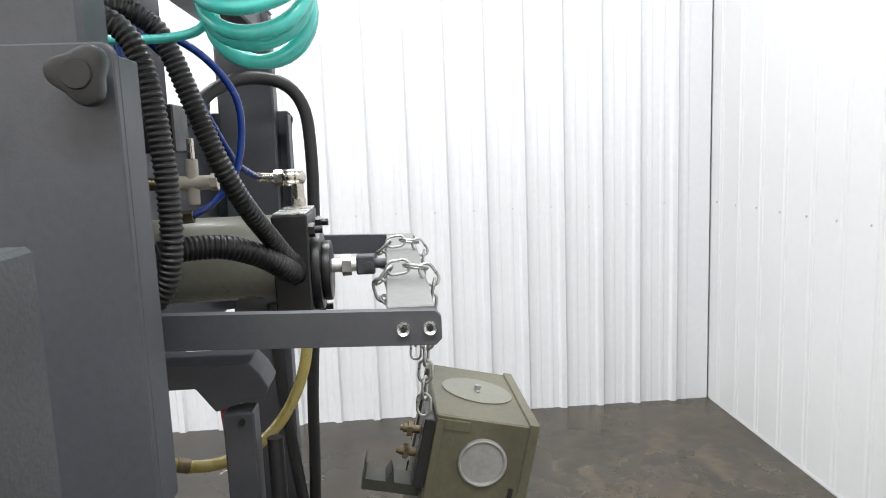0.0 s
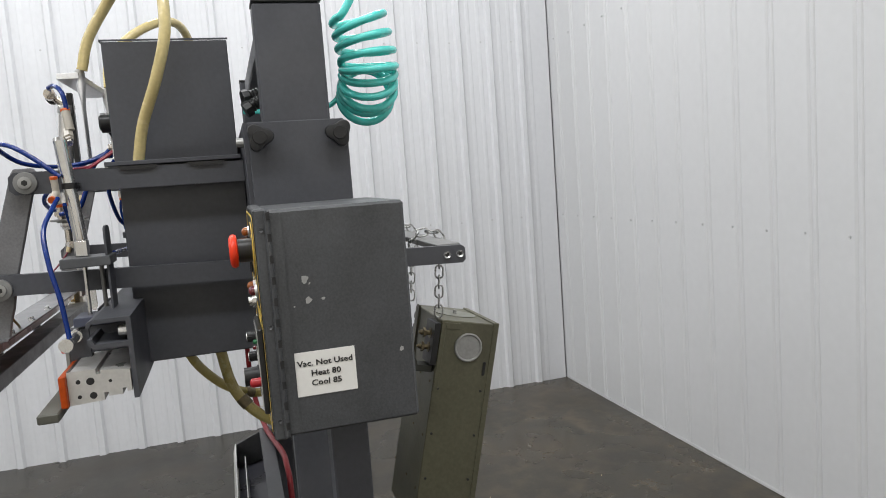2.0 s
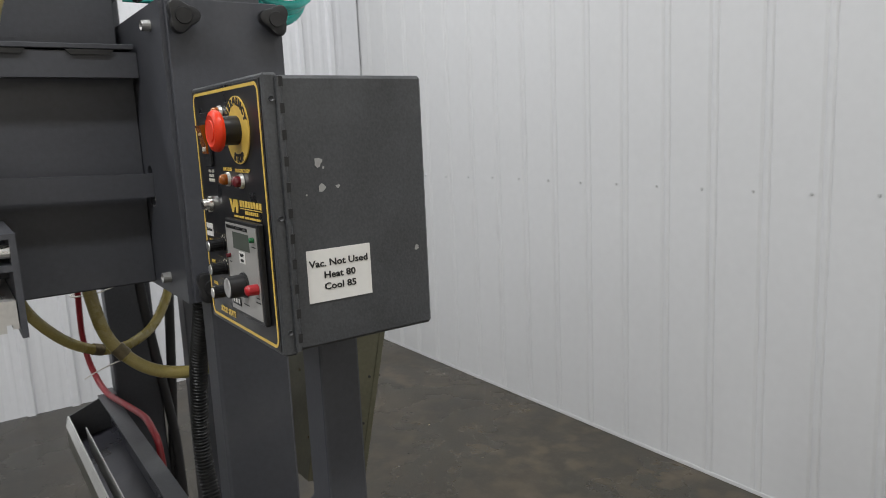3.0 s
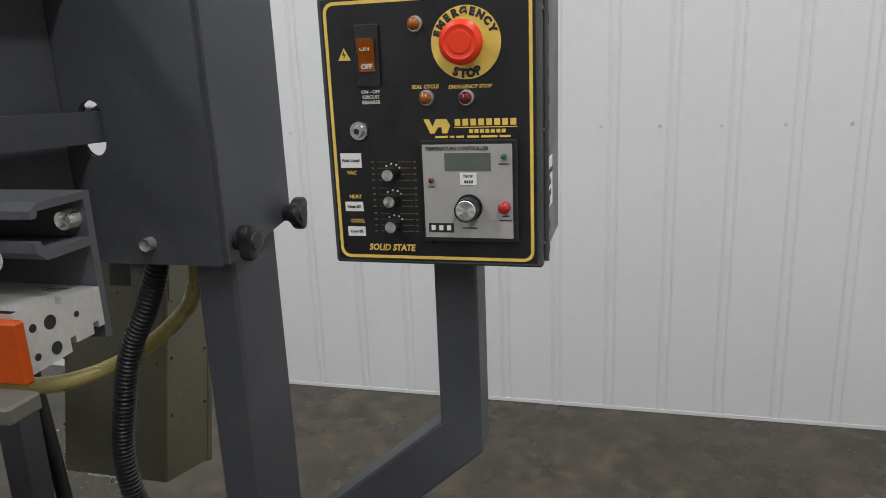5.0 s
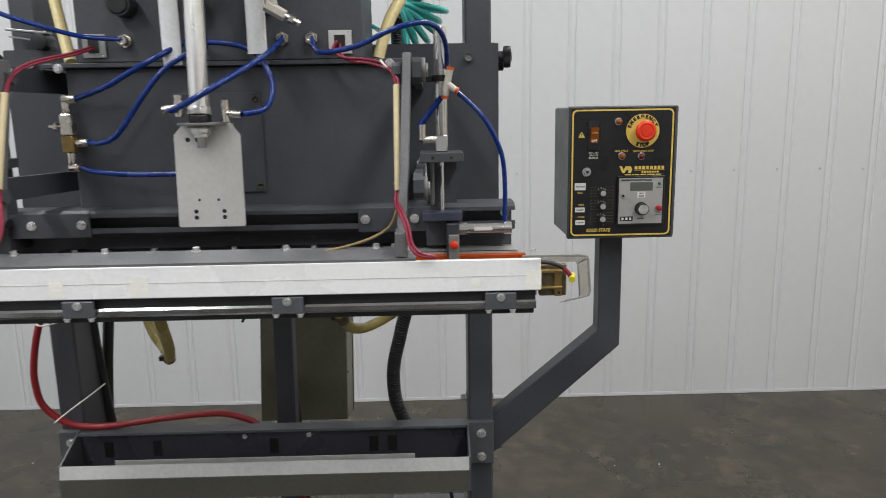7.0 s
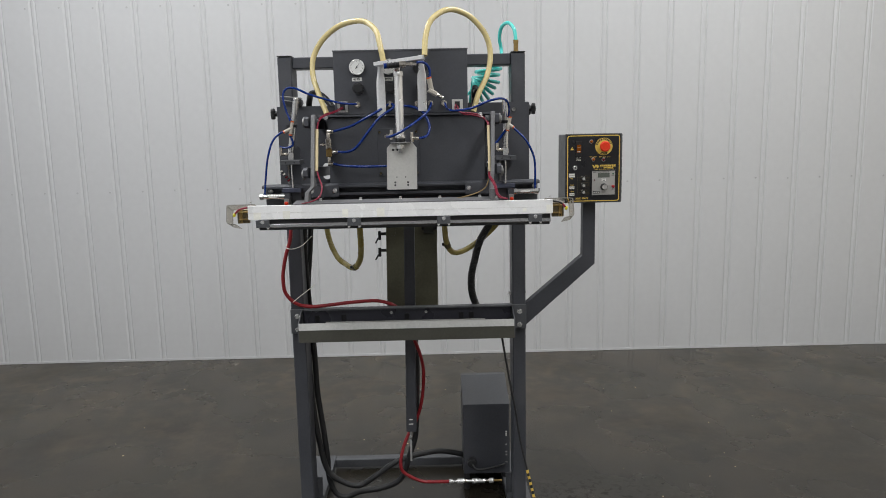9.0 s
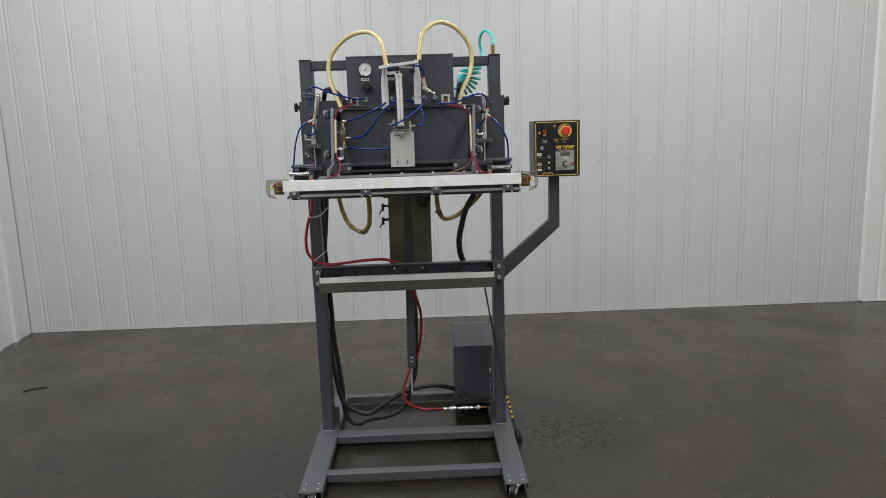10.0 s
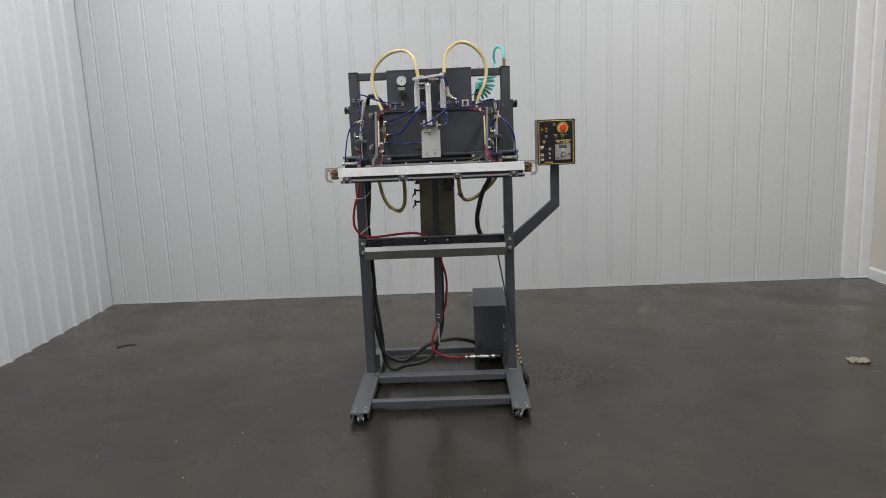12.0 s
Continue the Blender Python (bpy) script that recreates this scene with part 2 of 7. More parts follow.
    scuff = n.new("ShaderNodeMath"); scuff.operation = "MULTIPLY"
    l.new(ramp(dist.outputs["Value"], 0.08, 0.40, 1, 0), scuff.inputs[0]); l.new(ramp(tex(34, 9, 0.6), 0.52, 0.60, 0, 0.7), scuff.inputs[1])
    c = mix(scuff.outputs[0], c, (0.008, 0.007, 0.006))
    # a broad dark area round the stand: stains and painted-in shade, with a ragged edge
    stain_shade = n.new("ShaderNodeVectorMath"); stain_shade.operation = "DISTANCE"
    l.new(co.outputs["Object"], stain_shade.inputs[0]); stain_shade.inputs[1].default_value = (-0.12, -0.2, 0)
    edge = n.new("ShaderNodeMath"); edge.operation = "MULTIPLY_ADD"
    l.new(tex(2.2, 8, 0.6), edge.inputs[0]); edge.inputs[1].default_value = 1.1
    l.new(stain_shade.outputs["Value"], edge.inputs[2])
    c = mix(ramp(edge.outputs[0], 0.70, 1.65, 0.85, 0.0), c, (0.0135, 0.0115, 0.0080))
    l.new(c, b.inputs["Base Color"])
    l.new(ramp(tex(1.7, 7), 0.3, 0.7, 0.17, 0.40), b.inputs["Roughness"])
    l.new(ramp(scuff.outputs[0], 0.0, 0.8, 0.5, 0.08), b.inputs["Specular IOR Level"])
    bn = n.new("ShaderNodeBump")
    bn.inputs["Strength"].default_value, bn.inputs["Distance"].default_value = 0.12, 0.004
    l.new(tex(9, 8), bn.inputs["Height"]); l.new(bn.outputs[0], b.inputs["Normal"])
    return m


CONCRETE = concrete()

# ---- building tools ----


def world_of(ob):
    return (world_of(ob.parent) @ ob.matrix_parent_inverse if ob.parent else Matrix()) @ ob.matrix_basis


def attach(ob, parent):
    """Makes ob a part of parent where it stands."""
    ob.parent = parent
    ob.matrix_parent_inverse = world_of(parent).inverted()
    return ob


OFFSET = Vector((0, 0, 0))  # shift for the assembly being built


def link_mesh(name, bm, mat, parent=None, label="", smooth=False):
    me = bpy.data.meshes.new(name)
    bmesh.ops.recalc_face_normals(bm, faces=bm.faces)
    bmesh.ops.translate(bm, vec=OFFSET, verts=bm.verts)
    bm.to_mesh(me)
    bm.free()
    me.materials.append(mat)
    if smooth:
        me.polygons.foreach_set("use_smooth", [True] * len(me.polygons))
        me.set_sharp_from_angle(angle=radians(38))
    ob = new(name, me)
    if parent:
        attach(ob, parent)
    if label:
        ob["label"] = label
    return ob


def part(name, bm, mat, parent, label="", smooth=False):
    return link_mesh(name, bm, mat, parent, label, smooth)


def thing(name, label, category, group="", at=(0, 0, 0)):
    ob = new(name)
    ob.empty_display_size = 0.05
    ob.location = at
    return tagged(ob, label, category, group)


def add_box(bm, x0, x1, y0, y1, z0, z1, bev=0.0015, m=None):
    r = bmesh.ops.create_cube(bm, size=1)
    vs = r["verts"]
    bmesh.ops.scale(bm, vec=(x1 - x0, y1 - y0, z1 - z0), verts=vs)
    bmesh.ops.translate(bm, vec=((x0 + x1) / 2, (y0 + y1) / 2, (z0 + z1) / 2), verts=vs)
    if bev:
        es = list({e for v in vs for e in v.link_edges})
        res = bmesh.ops.bevel(bm, geom=es, offset=bev, segments=1, affect="EDGES", profile=0.5)
        vs = list({v for f in res["faces"] for v in f.verts} | {v for v in vs if v.is_valid})
    if m is not None:
        bmesh.ops.transform(bm, matrix=m, verts=vs)
    return vs


def add_cyl(bm, p0, p1, r0, r1=None, seg=20, bev=0.0):
    p0, p1 = Vector(p0), Vector(p1)
    d = p1 - p0
    m = Matrix.Translation((p0 + p1) / 2) @ d.to_track_quat("Z", "Y").to_matrix().to_4x4()
    res = bmesh.ops.create_cone(bm, cap_ends=True, segments=seg, radius1=r0, radius2=r0 if r1 is None else r1, depth=d.length, matrix=m)
    vs = res["verts"]
    if bev:
        es = [e for e in {e for v in vs for e in v.link_edges} if len(e.link_faces) == 2 and any(len(f.verts) > 4 for f in e.link_faces)]
        bmesh.ops.bevel(bm, geom=es, offset=bev, segments=2, affect="EDGES", profile=0.5)
    return vs


def add_prism(bm, outline, axis, a, b):
    """A flat outline swept between a and b along an axis; the outline's two numbers are the other axes in x, y, z order."""
    def at(p, s):
        u, v = p
        return {"x": (s, u, v), "y": (u, s, v), "z": (u, v, s)}[axis]
    lo = [bm.verts.new(at(p, a)) for p in outline]
    hi = [bm.verts.new(at(p, b)) for p in outline]
    bm.faces.new(lo)
    bm.faces.new(hi[::-1])
    for i in range(len(outline)):
        j = (i + 1) % len(outline)
        bm.faces.new((lo[i], hi[i], hi[j], lo[j]))
    return lo + hi


def smooth_path(pts, step=0.012):
    """A rounded path through the given points, sampled at even steps."""
    p = [Vector(q) for q in pts]
    p = [p[0] * 2 - p[1]] + p + [p[-1] * 2 - p[-2]]
    fine = []
    for i in range(1, len(p) - 2):
        a, b, c, d = p[i - 1:i + 3]
        k = max(4, int((c - b).length / step * 2))
        for j in range(k):
            t = j / k
            fine.append(0.5 * ((2 * b) + (c - a) * t + (2 * a - 5 * b + 4 * c - d) * t * t + (3 * b - a - 3 * c + d) * t ** 3))
    fine.append(p[-2])
    out, left = [fine[0]], step
    for q, r in zip(fine, fine[1:]):
        seg = (r - q).length
        while seg >= left and seg > 1e-9:
            q = q + (r - q) * (left / seg)
            out.append(q.copy())
            seg, left = (r - q).length, step
        left -= seg
    if (out[-1] - fine[-1]).length > step * 0.3:
        out.append(fine[-1])
    return out


def add_tube(bm, path, r, seg=10, ridge=0.0, flat=1.0):
    """A round tube along a path; ridge makes every other ring larger, as on corrugated conduit."""
    t0 = (path[1] - path[0]).normalized()
    n = t0.orthogonal().normalized()
    rings = []
    for i, p in enumerate(path):
        t = (path[min(i + 1, len(path) - 1)] - path[max(i - 1, 0)]).normalized()
        n = (n - t * n.dot(t)).normalized()
        b = t.cross(n)
        rr = r * (1 + (ridge if (i // 2) % 2 else 0))
        rings.append([bm.verts.new(p + (n * math.cos(a) + b * math.sin(a) * flat) * rr) for a in (2 * math.pi * k / seg for k in range(seg))])
    for a, b in zip(rings, rings[1:]):
        for k in range(seg):
            bm.faces.new((a[k], a[(k + 1) % seg], b[(k + 1) % seg], b[k]))
    bm.faces.new(rings[0][::-1])
    bm.faces.new(rings[-1])


def add_ring(bm, centre, axis, R, r, seg=28, rs=8):
    z = Vector(axis).normalized()
    x = z.orthogonal().normalized()
    y = z.cross(x)
    c = Vector(centre)
    rings = []
    for i in range(seg):
        a = 2 * math.pi * i / seg
        d = x * math.cos(a) + y * math.sin(a)
        rings.append([bm.verts.new(c + d * (R + r * math.cos(b)) + z * r * math.sin(b)) for b in (2 * math.pi * k / rs for k in range(rs))])
    for i in range(seg):
        a, b = rings[i], rings[(i + 1) % seg]
        for k in range(rs):
            bm.faces.new((a[k], a[(k + 1) % rs], b[(k + 1) % rs], b[k]))


def add_dome(bm, c, axis, r, h, seg=16, rings=4):
    z = Vector(axis).normalized()
    x = z.orthogonal().normalized()
    y = z.cross(x)
    c = Vector(c)
    rows = []
    for j in range(rings):
        a = math.pi / 2 * j / rings
        rows.append([bm.verts.new(c + (x * math.cos(t) + y * math.sin(t)) * r * math.cos(a) + z * h * math.sin(a)) for t in (2 * math.pi * k / seg for k in range(seg))])
    top = bm.verts.new(c + z * h)
    for a, b in zip(rows, rows[1:]):
        for k in range(seg):
            bm.faces.new((a[k], a[(k + 1) % seg], b[(k + 1) % seg], b[k]))
    for k in range(seg):
        bm.faces.new((rows[-1][k], rows[-1][(k + 1) % seg], top))
    bm.faces.new(rows[0][::-1])


def box(name, parent, mat, x0, x1, y0, y1, z0, z1, bev=0.0015, label="", m=None):
    bm = bmesh.new()
    add_box(bm, x0, x1, y0, y1, z0, z1, bev, m)
    return part(name, bm, mat, parent, label)


def cyl(name, parent, mat, p0, p1, r, r1=None, seg=20, label="", bev=0.0):
    bm = bmesh.new()
    add_cyl(bm, p0, p1, r, r1, seg, bev)
    return part(name, bm, mat, parent, label, True)


def prism(name, parent, mat, outline, axis, a, b, label="", bev=0.0):
    bm = bmesh.new()
    add_prism(bm, outline, axis, a, b)
    if bev:
        bmesh.ops.recalc_face_normals(bm, faces=bm.faces)
        bmesh.ops.bevel(bm, geom=bm.edges[:], offset=bev, segments=1, affect="EDGES", profile=0.5)
    return part(name, bm, mat, parent, label)


def hose(name, mat, pts, r, label, category="hose", group="", seg=12, ridge=0.0, step=0.014, parent=None):
    bm = bmesh.new()
    add_tube(bm, smooth_path(pts, step), r, seg, ridge)
    ob = link_mesh(name, bm, mat, parent, label, True)
    return tagged(ob, label, category, group) if parent is None else ob


SHARED = {}


def screw_head(parent, mat, c, axis, r, h, hexed=False, name="screw"):
    """A screw head with a recess; alike heads share one mesh."""
    key = (mat.name, round(r, 5), round(h, 5), hexed)
    if key not in SHARED:
        bm = bmesh.new()
        if hexed:
            add_cyl(bm, (0, 0, 0), (0, 0, h), r, seg=6)
            add_cyl(bm, (0, 0, 0), (0, 0, h * 0.3), r * 1.35, seg=14)
        else:
            add_cyl(bm, (0, 0, 0), (0, 0, h), r, r * 0.93, seg=14)
            top = max(bm.faces, key=lambda f: f.calc_center_median().z)
            q = bmesh.ops.inset_region(bm, faces=[top], thickness=r * 0.42)
            bmesh.ops.translate(bm, vec=(0, 0, -h * 0.55), verts=top.verts)
        me = bpy.data.meshes.new(name)
        bmesh.ops.recalc_face_normals(bm, faces=bm.faces)
        bm.to_mesh(me)
        bm.free()
        me.materials.append(mat)
        SHARED[key] = me
    ob = new(name, SHARED[key])
    ob.matrix_world = Matrix.Translation(Vector(c) + OFFSET) @ Vector(axis).to_track_quat("Z", "Y").to_matrix().to_4x4()
    return attach(ob, parent)


def text_mesh(s, size, thick=0.0002, bold=0.0):
    cu = bpy.data.curves.new("lettering", "FONT")
    cu.body, cu.size, cu.extrude, cu.offset = s, size, thick, bold
    cu.align_x, cu.align_y, cu.resolution_u = "CENTER", "CENTER", 2
    ob = bpy.data.objects.new("lettering", cu)
    me = bpy.data.meshes.new_from_object(ob)
    bpy.data.objects.remove(ob)
    return me


def lettering(parent, s, m, size, mat, bold=0.0, shear=0.0, wide=1.0):
    """Words on a surface: the pose m takes the text's own plane to where it is printed."""
    me = text_mesh(s, size, bold=bold)
    me.transform(Matrix(((wide, shear, 0, 0), (0, 1, 0, 0), (0, 0, 1, 0), (0, 0, 0, 1))))
    me.materials.clear()
    me.materials.append(mat)
    ob = new("lettering", me)
    ob.matrix_world = m
    return attach(ob, parent)


def front(x, z, y, turn=0.0):
    """A pose on a face that looks towards -y."""
    return Matrix.Translation((x, y, z)) @ pose(0, 0, 0, 90) @ pose(0, 0, 0, 0, 0, turn)


def right(y, z, x, turn=0.0):
    """A pose on a face that looks towards +x."""
    return Matrix.Translation((x, y, z)) @ pose(0, 0, 0, 90, 0, 90) @ pose(0, 0, 0, 0, 0, turn)

# ---- the room ----
XL, XR, YB, YF, HT = -3.037, 3.70, 2.19, -9.0, 4.4


def sheet(name, mat, marks, lo, hi, thick, place, top=HT):
    """A profiled steel wall: marks are (along, depth) corners of its section, thickness behind it."""
    bm = bmesh.new()
    pts = [(lo, 0.0)] + [q for q in marks if lo < q[0] < hi] + [(hi, 0.0)]
    outline = pts + [(hi, -thick), (lo, -thick)]
    a = [bm.verts.new(place(u, d, 0.0)) for u, d in outline]
    b = [bm.verts.new(place(u, d, top)) for u, d in outline]
    k = len(outline)
    for i in range(k):
        j = (i + 1) % k
        bm.faces.new((a[i], a[j], b[j], b[i]))
    ob = link_mesh(name, bm, mat)
    return ob


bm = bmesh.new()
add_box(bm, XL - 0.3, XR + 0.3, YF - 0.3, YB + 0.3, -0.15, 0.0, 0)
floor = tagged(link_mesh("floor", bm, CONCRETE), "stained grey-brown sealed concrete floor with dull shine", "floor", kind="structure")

marks = []
k = 0
while 1.972 - 0.219 * k > YF:
    c = 1.972 - 0.219 * k
    seq = [(-0.027, 0), (-0.0145, 0.021), (0.0145, 0.021), (0.027, 0)]
    small = []
    for off in (-0.142, -0.071):
        small += [(off - 0.016, 0), (off - 0.008, 0.0024), (off + 0.008, 0.0024), (off + 0.016, 0)]
    marks = [(c + u, d) for u, d in small + seq] + marks
    k += 1
small = [(1.972 + 0.071 + u, d) for u, d in ((-0.016, 0), (-0.008, 0.0024), (0.008, 0.0024), (0.016, 0))]
wall_left = sheet("wall_left", WHITEWALL, marks + small, YF, YB - 0.0085, 0.12, lambda u, d, z: (XL + d, u, z))
tagged(wall_left, "white ribbed steel sheet wall with raised vertical ribs", "wall", kind="structure")

# back wall: a backing with liner panels; each panel carries a narrow bead between two shallow grooves
bm = bmesh.new()
add_box(bm, XL - 0.12, XR + 0.1, YB + 0.008, YB + 0.12, 0, HT, 0)
wall_back = link_mesh("wall_back", bm, WHITELINER)
tagged(wall_back, "white steel liner wall with paired shallow vertical grooves", "wall", kind="structure")
PITCH, PHASE, BEAD, BROAD, HALF, DEEP = 0.2168, 1.1925, 0.031, 0.0110, 0.0065, 0.0060
TRIM0 = 3.455


def liner_panel(lo, hi):
    """One liner panel from groove to groove, cut to lo..hi at a corner, in its own frame."""
    sec = [(0.0, DEEP), (BROAD * 0.6, DEEP * 0.35), (BROAD, 0), (BEAD - HALF, 0), (BEAD, DEEP * 0.8), (BEAD + HALF, 0), (PITCH - BROAD, 0), (PITCH - BROAD * 0.6, DEEP * 0.35), (PITCH, DEEP)]
    sec = [(u, d) for u, d in sec if lo < u < hi]
    sec = [(lo, DEEP if lo == 0 else 0.0)] + sec + [(hi, DEEP if hi == PITCH else 0.0)]
    bm = bmesh.new()
    add_prism(bm, sec + [(hi, 0.0079), (lo, 0.0079)], "z", 0.0, HT - 0.001)
    bmesh.ops.recalc_face_normals(bm, faces=bm.faces)
    me = bpy.data.meshes.new("panel")
    bm.to_mesh(me)
    bm.free()
    me.materials.append(WHITELINER)
    return me


FULL = liner_panel(0, PITCH)
for i in range(-20, 11):
    c = PHASE + PITCH * i
    if c + PITCH < XL or c > TRIM0:
        continue
    lo, hi = max(0, XL + 0.0012 - c), min(PITCH, TRIM0 + 0.02 - c)
    ob = new("panel", FULL if (lo, hi) == (0, PITCH) else liner_panel(lo, hi))
    ob.location = (c, YB, 0.0005)
    attach(ob, wall_back)

for nm, lab, mt, a in (("wall_right", "cream painted side wall above a white baseboard", BEIGE, (XR, XR + 0.12, YF, YB - 0.002, 0, HT)),
                       ("wall_front", "plain white wall closing the room", WHITELINER, (XL - 0.1, XR + 0.12, YF - 0.12, YF, 0, HT)),
                       ("ceiling", "plain pale ceiling boards", CEIL, (XL - 0.12, XR + 0.12, YF - 0.12, YB + 0.12, HT, HT + 0.1))):
    bm = bmesh.new()
    add_box(bm, *a, 0)
    tagged(link_mesh(nm, bm, mt), lab, nm.split("_")[0], kind="structure")

# white corner post, sill strips and baseboard
bm = bmesh.new()
add_prism(bm, [(TRIM0, YB - 0.001), (TRIM0 + 0.02, YB - 0.014), (TRIM0 + 0.135, YB - 0.014), (TRIM0 + 0.150, YB - 0.006), (TRIM0 + 0.165, YB - 0.020), (XR - 0.002, YB - 0.020), (XR - 0.002, YB - 0.001)], "z", 0.012, HT)
tagged(link_mesh("trim", bm, TRIMW), "white corner trim at the end of the liner wall", "trim", kind="structure")
bm = bmesh.new()
add_box(bm, XL + 0.03, TRIM0 + 0.01, YB - 0.003, YB - 0.0005, 0.0005, 0.017, 0.0008)
tagged(link_mesh("trim", bm, WHITELINER), "narrow white base strip along the liner wall", "trim", kind="structure")
bm = bmesh.new()
add_box(bm, TRIM0 + 0.02, XR - 0.002, YB - 0.034, YB - 0.0215, 0.002, 0.014, 0.002)
tagged(link_mesh("trim", bm, TRIMW), "short white base strip under the corner trim", "trim", kind="structure")
bm = bmesh.new()
add_prism(bm, [(XR - 0.022, 0.0), (XR - 0.022, 0.085), (XR - 0.008, 0.10), (XR - 0.001, 0.10), (XR - 0.001, 0.0)], "y", YF + 0.01, YB - 0.04)
tagged(link_mesh("baseboard", bm, TRIMW), "white baseboard along the cream side wall", "baseboard", kind="structure")

# wall screws in level rows
rng = random.Random(4)
for z in (1.178, 2.365):
    for i in range(-19, 10):
        c = 1.160 + PITCH * i
        if XL < c < TRIM0:
            screw_head(wall_back, SCREWW, (c, YB, z + rng.uniform(-0.004, 0.004)), (0, -1, 0), 0.0048, 0.004, True)
    for i in range(0, 14):
        screw_head(wall_left, SCREWW, (XL, 1.912 - 0.219 * i, z + rng.uniform(-0.004, 0.004)), (1, 0, 0), 0.0048, 0.004, True)

# ---- the sealing machine ----
mach = thing("heat_sealing_machine", "dark grey upright bar heat sealer on a wheeled steel stand", "machine")
MX = -0.038  # mirror: x -> MX - x


def mirror(x, side):
    return x if side > 0 else MX - x


def span(a, b, side):
    p, q = mirror(a, side), mirror(b, side)
    return (p, q) if p < q else (q, p)


# stand: channel base rails, casters tucked under their ends, cross bars, posts
RT = 0.053  # top of the base rails
for side in (1, -1):
    x0, x1 = (0.346, 0.440) if side > 0 else (-0.498, -0.403)
    bm = bmesh.new()
    add_prism(bm, [(x0, 0.020), (x0, RT), (x1, RT), (x1, 0.020), (x1 - 0.004, 0.020), (x1 - 0.004, RT - 0.004), (x0 + 0.004, RT - 0.004), (x0 + 0.004, 0.020)], "y", -0.558, 0.50)
    rail = part("base_rail", bm, GREYL, mach)
    for y in (-0.535, -0.492):
        for dx in (0.020, 0.074):
            screw_head(rail, ZINC, (x0 + dx, y, RT), (0, 0, 1), 0.0042, 0.0025, False, "rivet")
    # black disc laid on for the dark of a drilled hole
    cyl("bore_dark", rail, BLACK, (x0 + 0.047, -0.5135, RT), (x0 + 0.047, -0.5135, RT + 0.0006), 0.0045, seg=12)
    for cy, turn in ((-0.530, -28 if side > 0 else 12), (0.44, 150)):
        cx = (x0 + x1) / 2
        m = Matrix.Translation((cx, cy, 0)) @ pose(0, 0, 0, 0, 0, turn)
        bm = bmesh.new()
        add_box(bm, -0.026, 0.026, -0.026, 0.026, RT - 0.0075, RT - 0.0042, 0.001)
        add_cyl(bm, (0, 0, RT - 0.013), (0, 0, RT - 0.0075), 0.017, 0.019)
        for sx in (-1, 1):
            add_prism(bm, [(0.014, RT - 0.012), (-0.020, RT - 0.010), (-0.046, 0.030), (-0.046, 0.012), (-0.036, 0.010), (-0.014, 0.026)], "x", sx * 0.0125, sx * 0.0148)
        add_box(bm, -0.0148, 0.0148, -0.020, 0.014, RT - 0.0145, RT - 0.0118, 0.0008)
        bmesh.ops.transform(bm, matrix=m, verts=bm.verts)
        fork = part("caster", bm, ZINC, mach, "zinc swivel caster fork with a black wheel")
        bm = bmesh.new()
        add_cyl(bm, (-0.0095, -0.036, 0.0225), (0.0095, -0.036, 0.0225), 0.0225, seg=28, bev=0.004)
        bmesh.ops.transform(bm, matrix=m, verts=bm.verts)
        part("wheel", bm, RUBBER, fork, "black rubber wheel", True)
        bm = bmesh.new()
        add_cyl(bm, (-0.0165, -0.036, 0.0225), (0.0165, -0.036, 0.0225), 0.0062, seg=6)
        add_cyl(bm, (-0.0108, -0.036, 0.0225), (0.0108, -0.036, 0.0225), 0.011, seg=16)
        bmesh.ops.transform(bm, matrix=m, verts=bm.verts)
        part("hub", bm, ZINC, fork, "", True)
for y0, y1 in ((-0.412, -0.366), (-0.040, 0.029), (0.455, 0.50)):
    box("cross_bar", mach, GREYL, -0.4035, 0.3465, y0, y1, 0.013, RT - 0.0005, 0.003)
for side in (1, -1):
    x0, x1 = (0.367, 0.417) if side > 0 else (-0.479, -0.429)
    post = box("post", mach, GREY, x0, x1, 0.030, 0.132, RT, 1.801, 0.004)
    box("end_cap", post, BLACK, x0 - 0.001, x1 + 0.001, 0.029, 0.133, 1.801, 1.8055, 0.001, "thin black post cap")
    bm = bmesh.new()
    add_cyl(bm, (x0 + 0.002, 0.0292, RT + 0.001), (x1 - 0.002, 0.0292, RT + 0.001), 0.0022, seg=8)
    part("weld_bead", bm, CHIP, post, "bright weld bead at the foot")
    box("gusset", post, GREYL, *((x0 - 0.022, x0 - 0.001) if side > 0 else (x1 + 0.001, x1 + 0.022)), 0.118, 0.124, RT, RT + 0.085, 0.001)
box("cross_bar", mach, GREY, -0.429, 0.367, 0.042, 0.120, 1.760, 1.800, 0.003)

# front plate with slots for the arms, side flanges and clamp knobs
ZP0, ZP1 = 1.241, 1.624
XA, XB = -0.477, 0.421
bm = bmesh.new()


def edge_loop(bm, pts, y):
    vs = [bm.verts.new((x, y, z)) for x, z in pts]
    return [bm.edges.new((vs[i], vs[(i + 1) % len(vs)])) for i in range(len(vs))]


def slot_outline(xc, z0, z1, r):
    """An upright slot with half-round ends."""
    top = [(xc + r * math.cos(math.radians(a)), z1 - r + r * math.sin(math.radians(a))) for a in range(0, 181, 15)]
    low = [(xc + r * math.cos(math.radians(a)), z0 + r + r * math.sin(math.radians(a))) for a in range(180, 361, 15)]
    return top + low


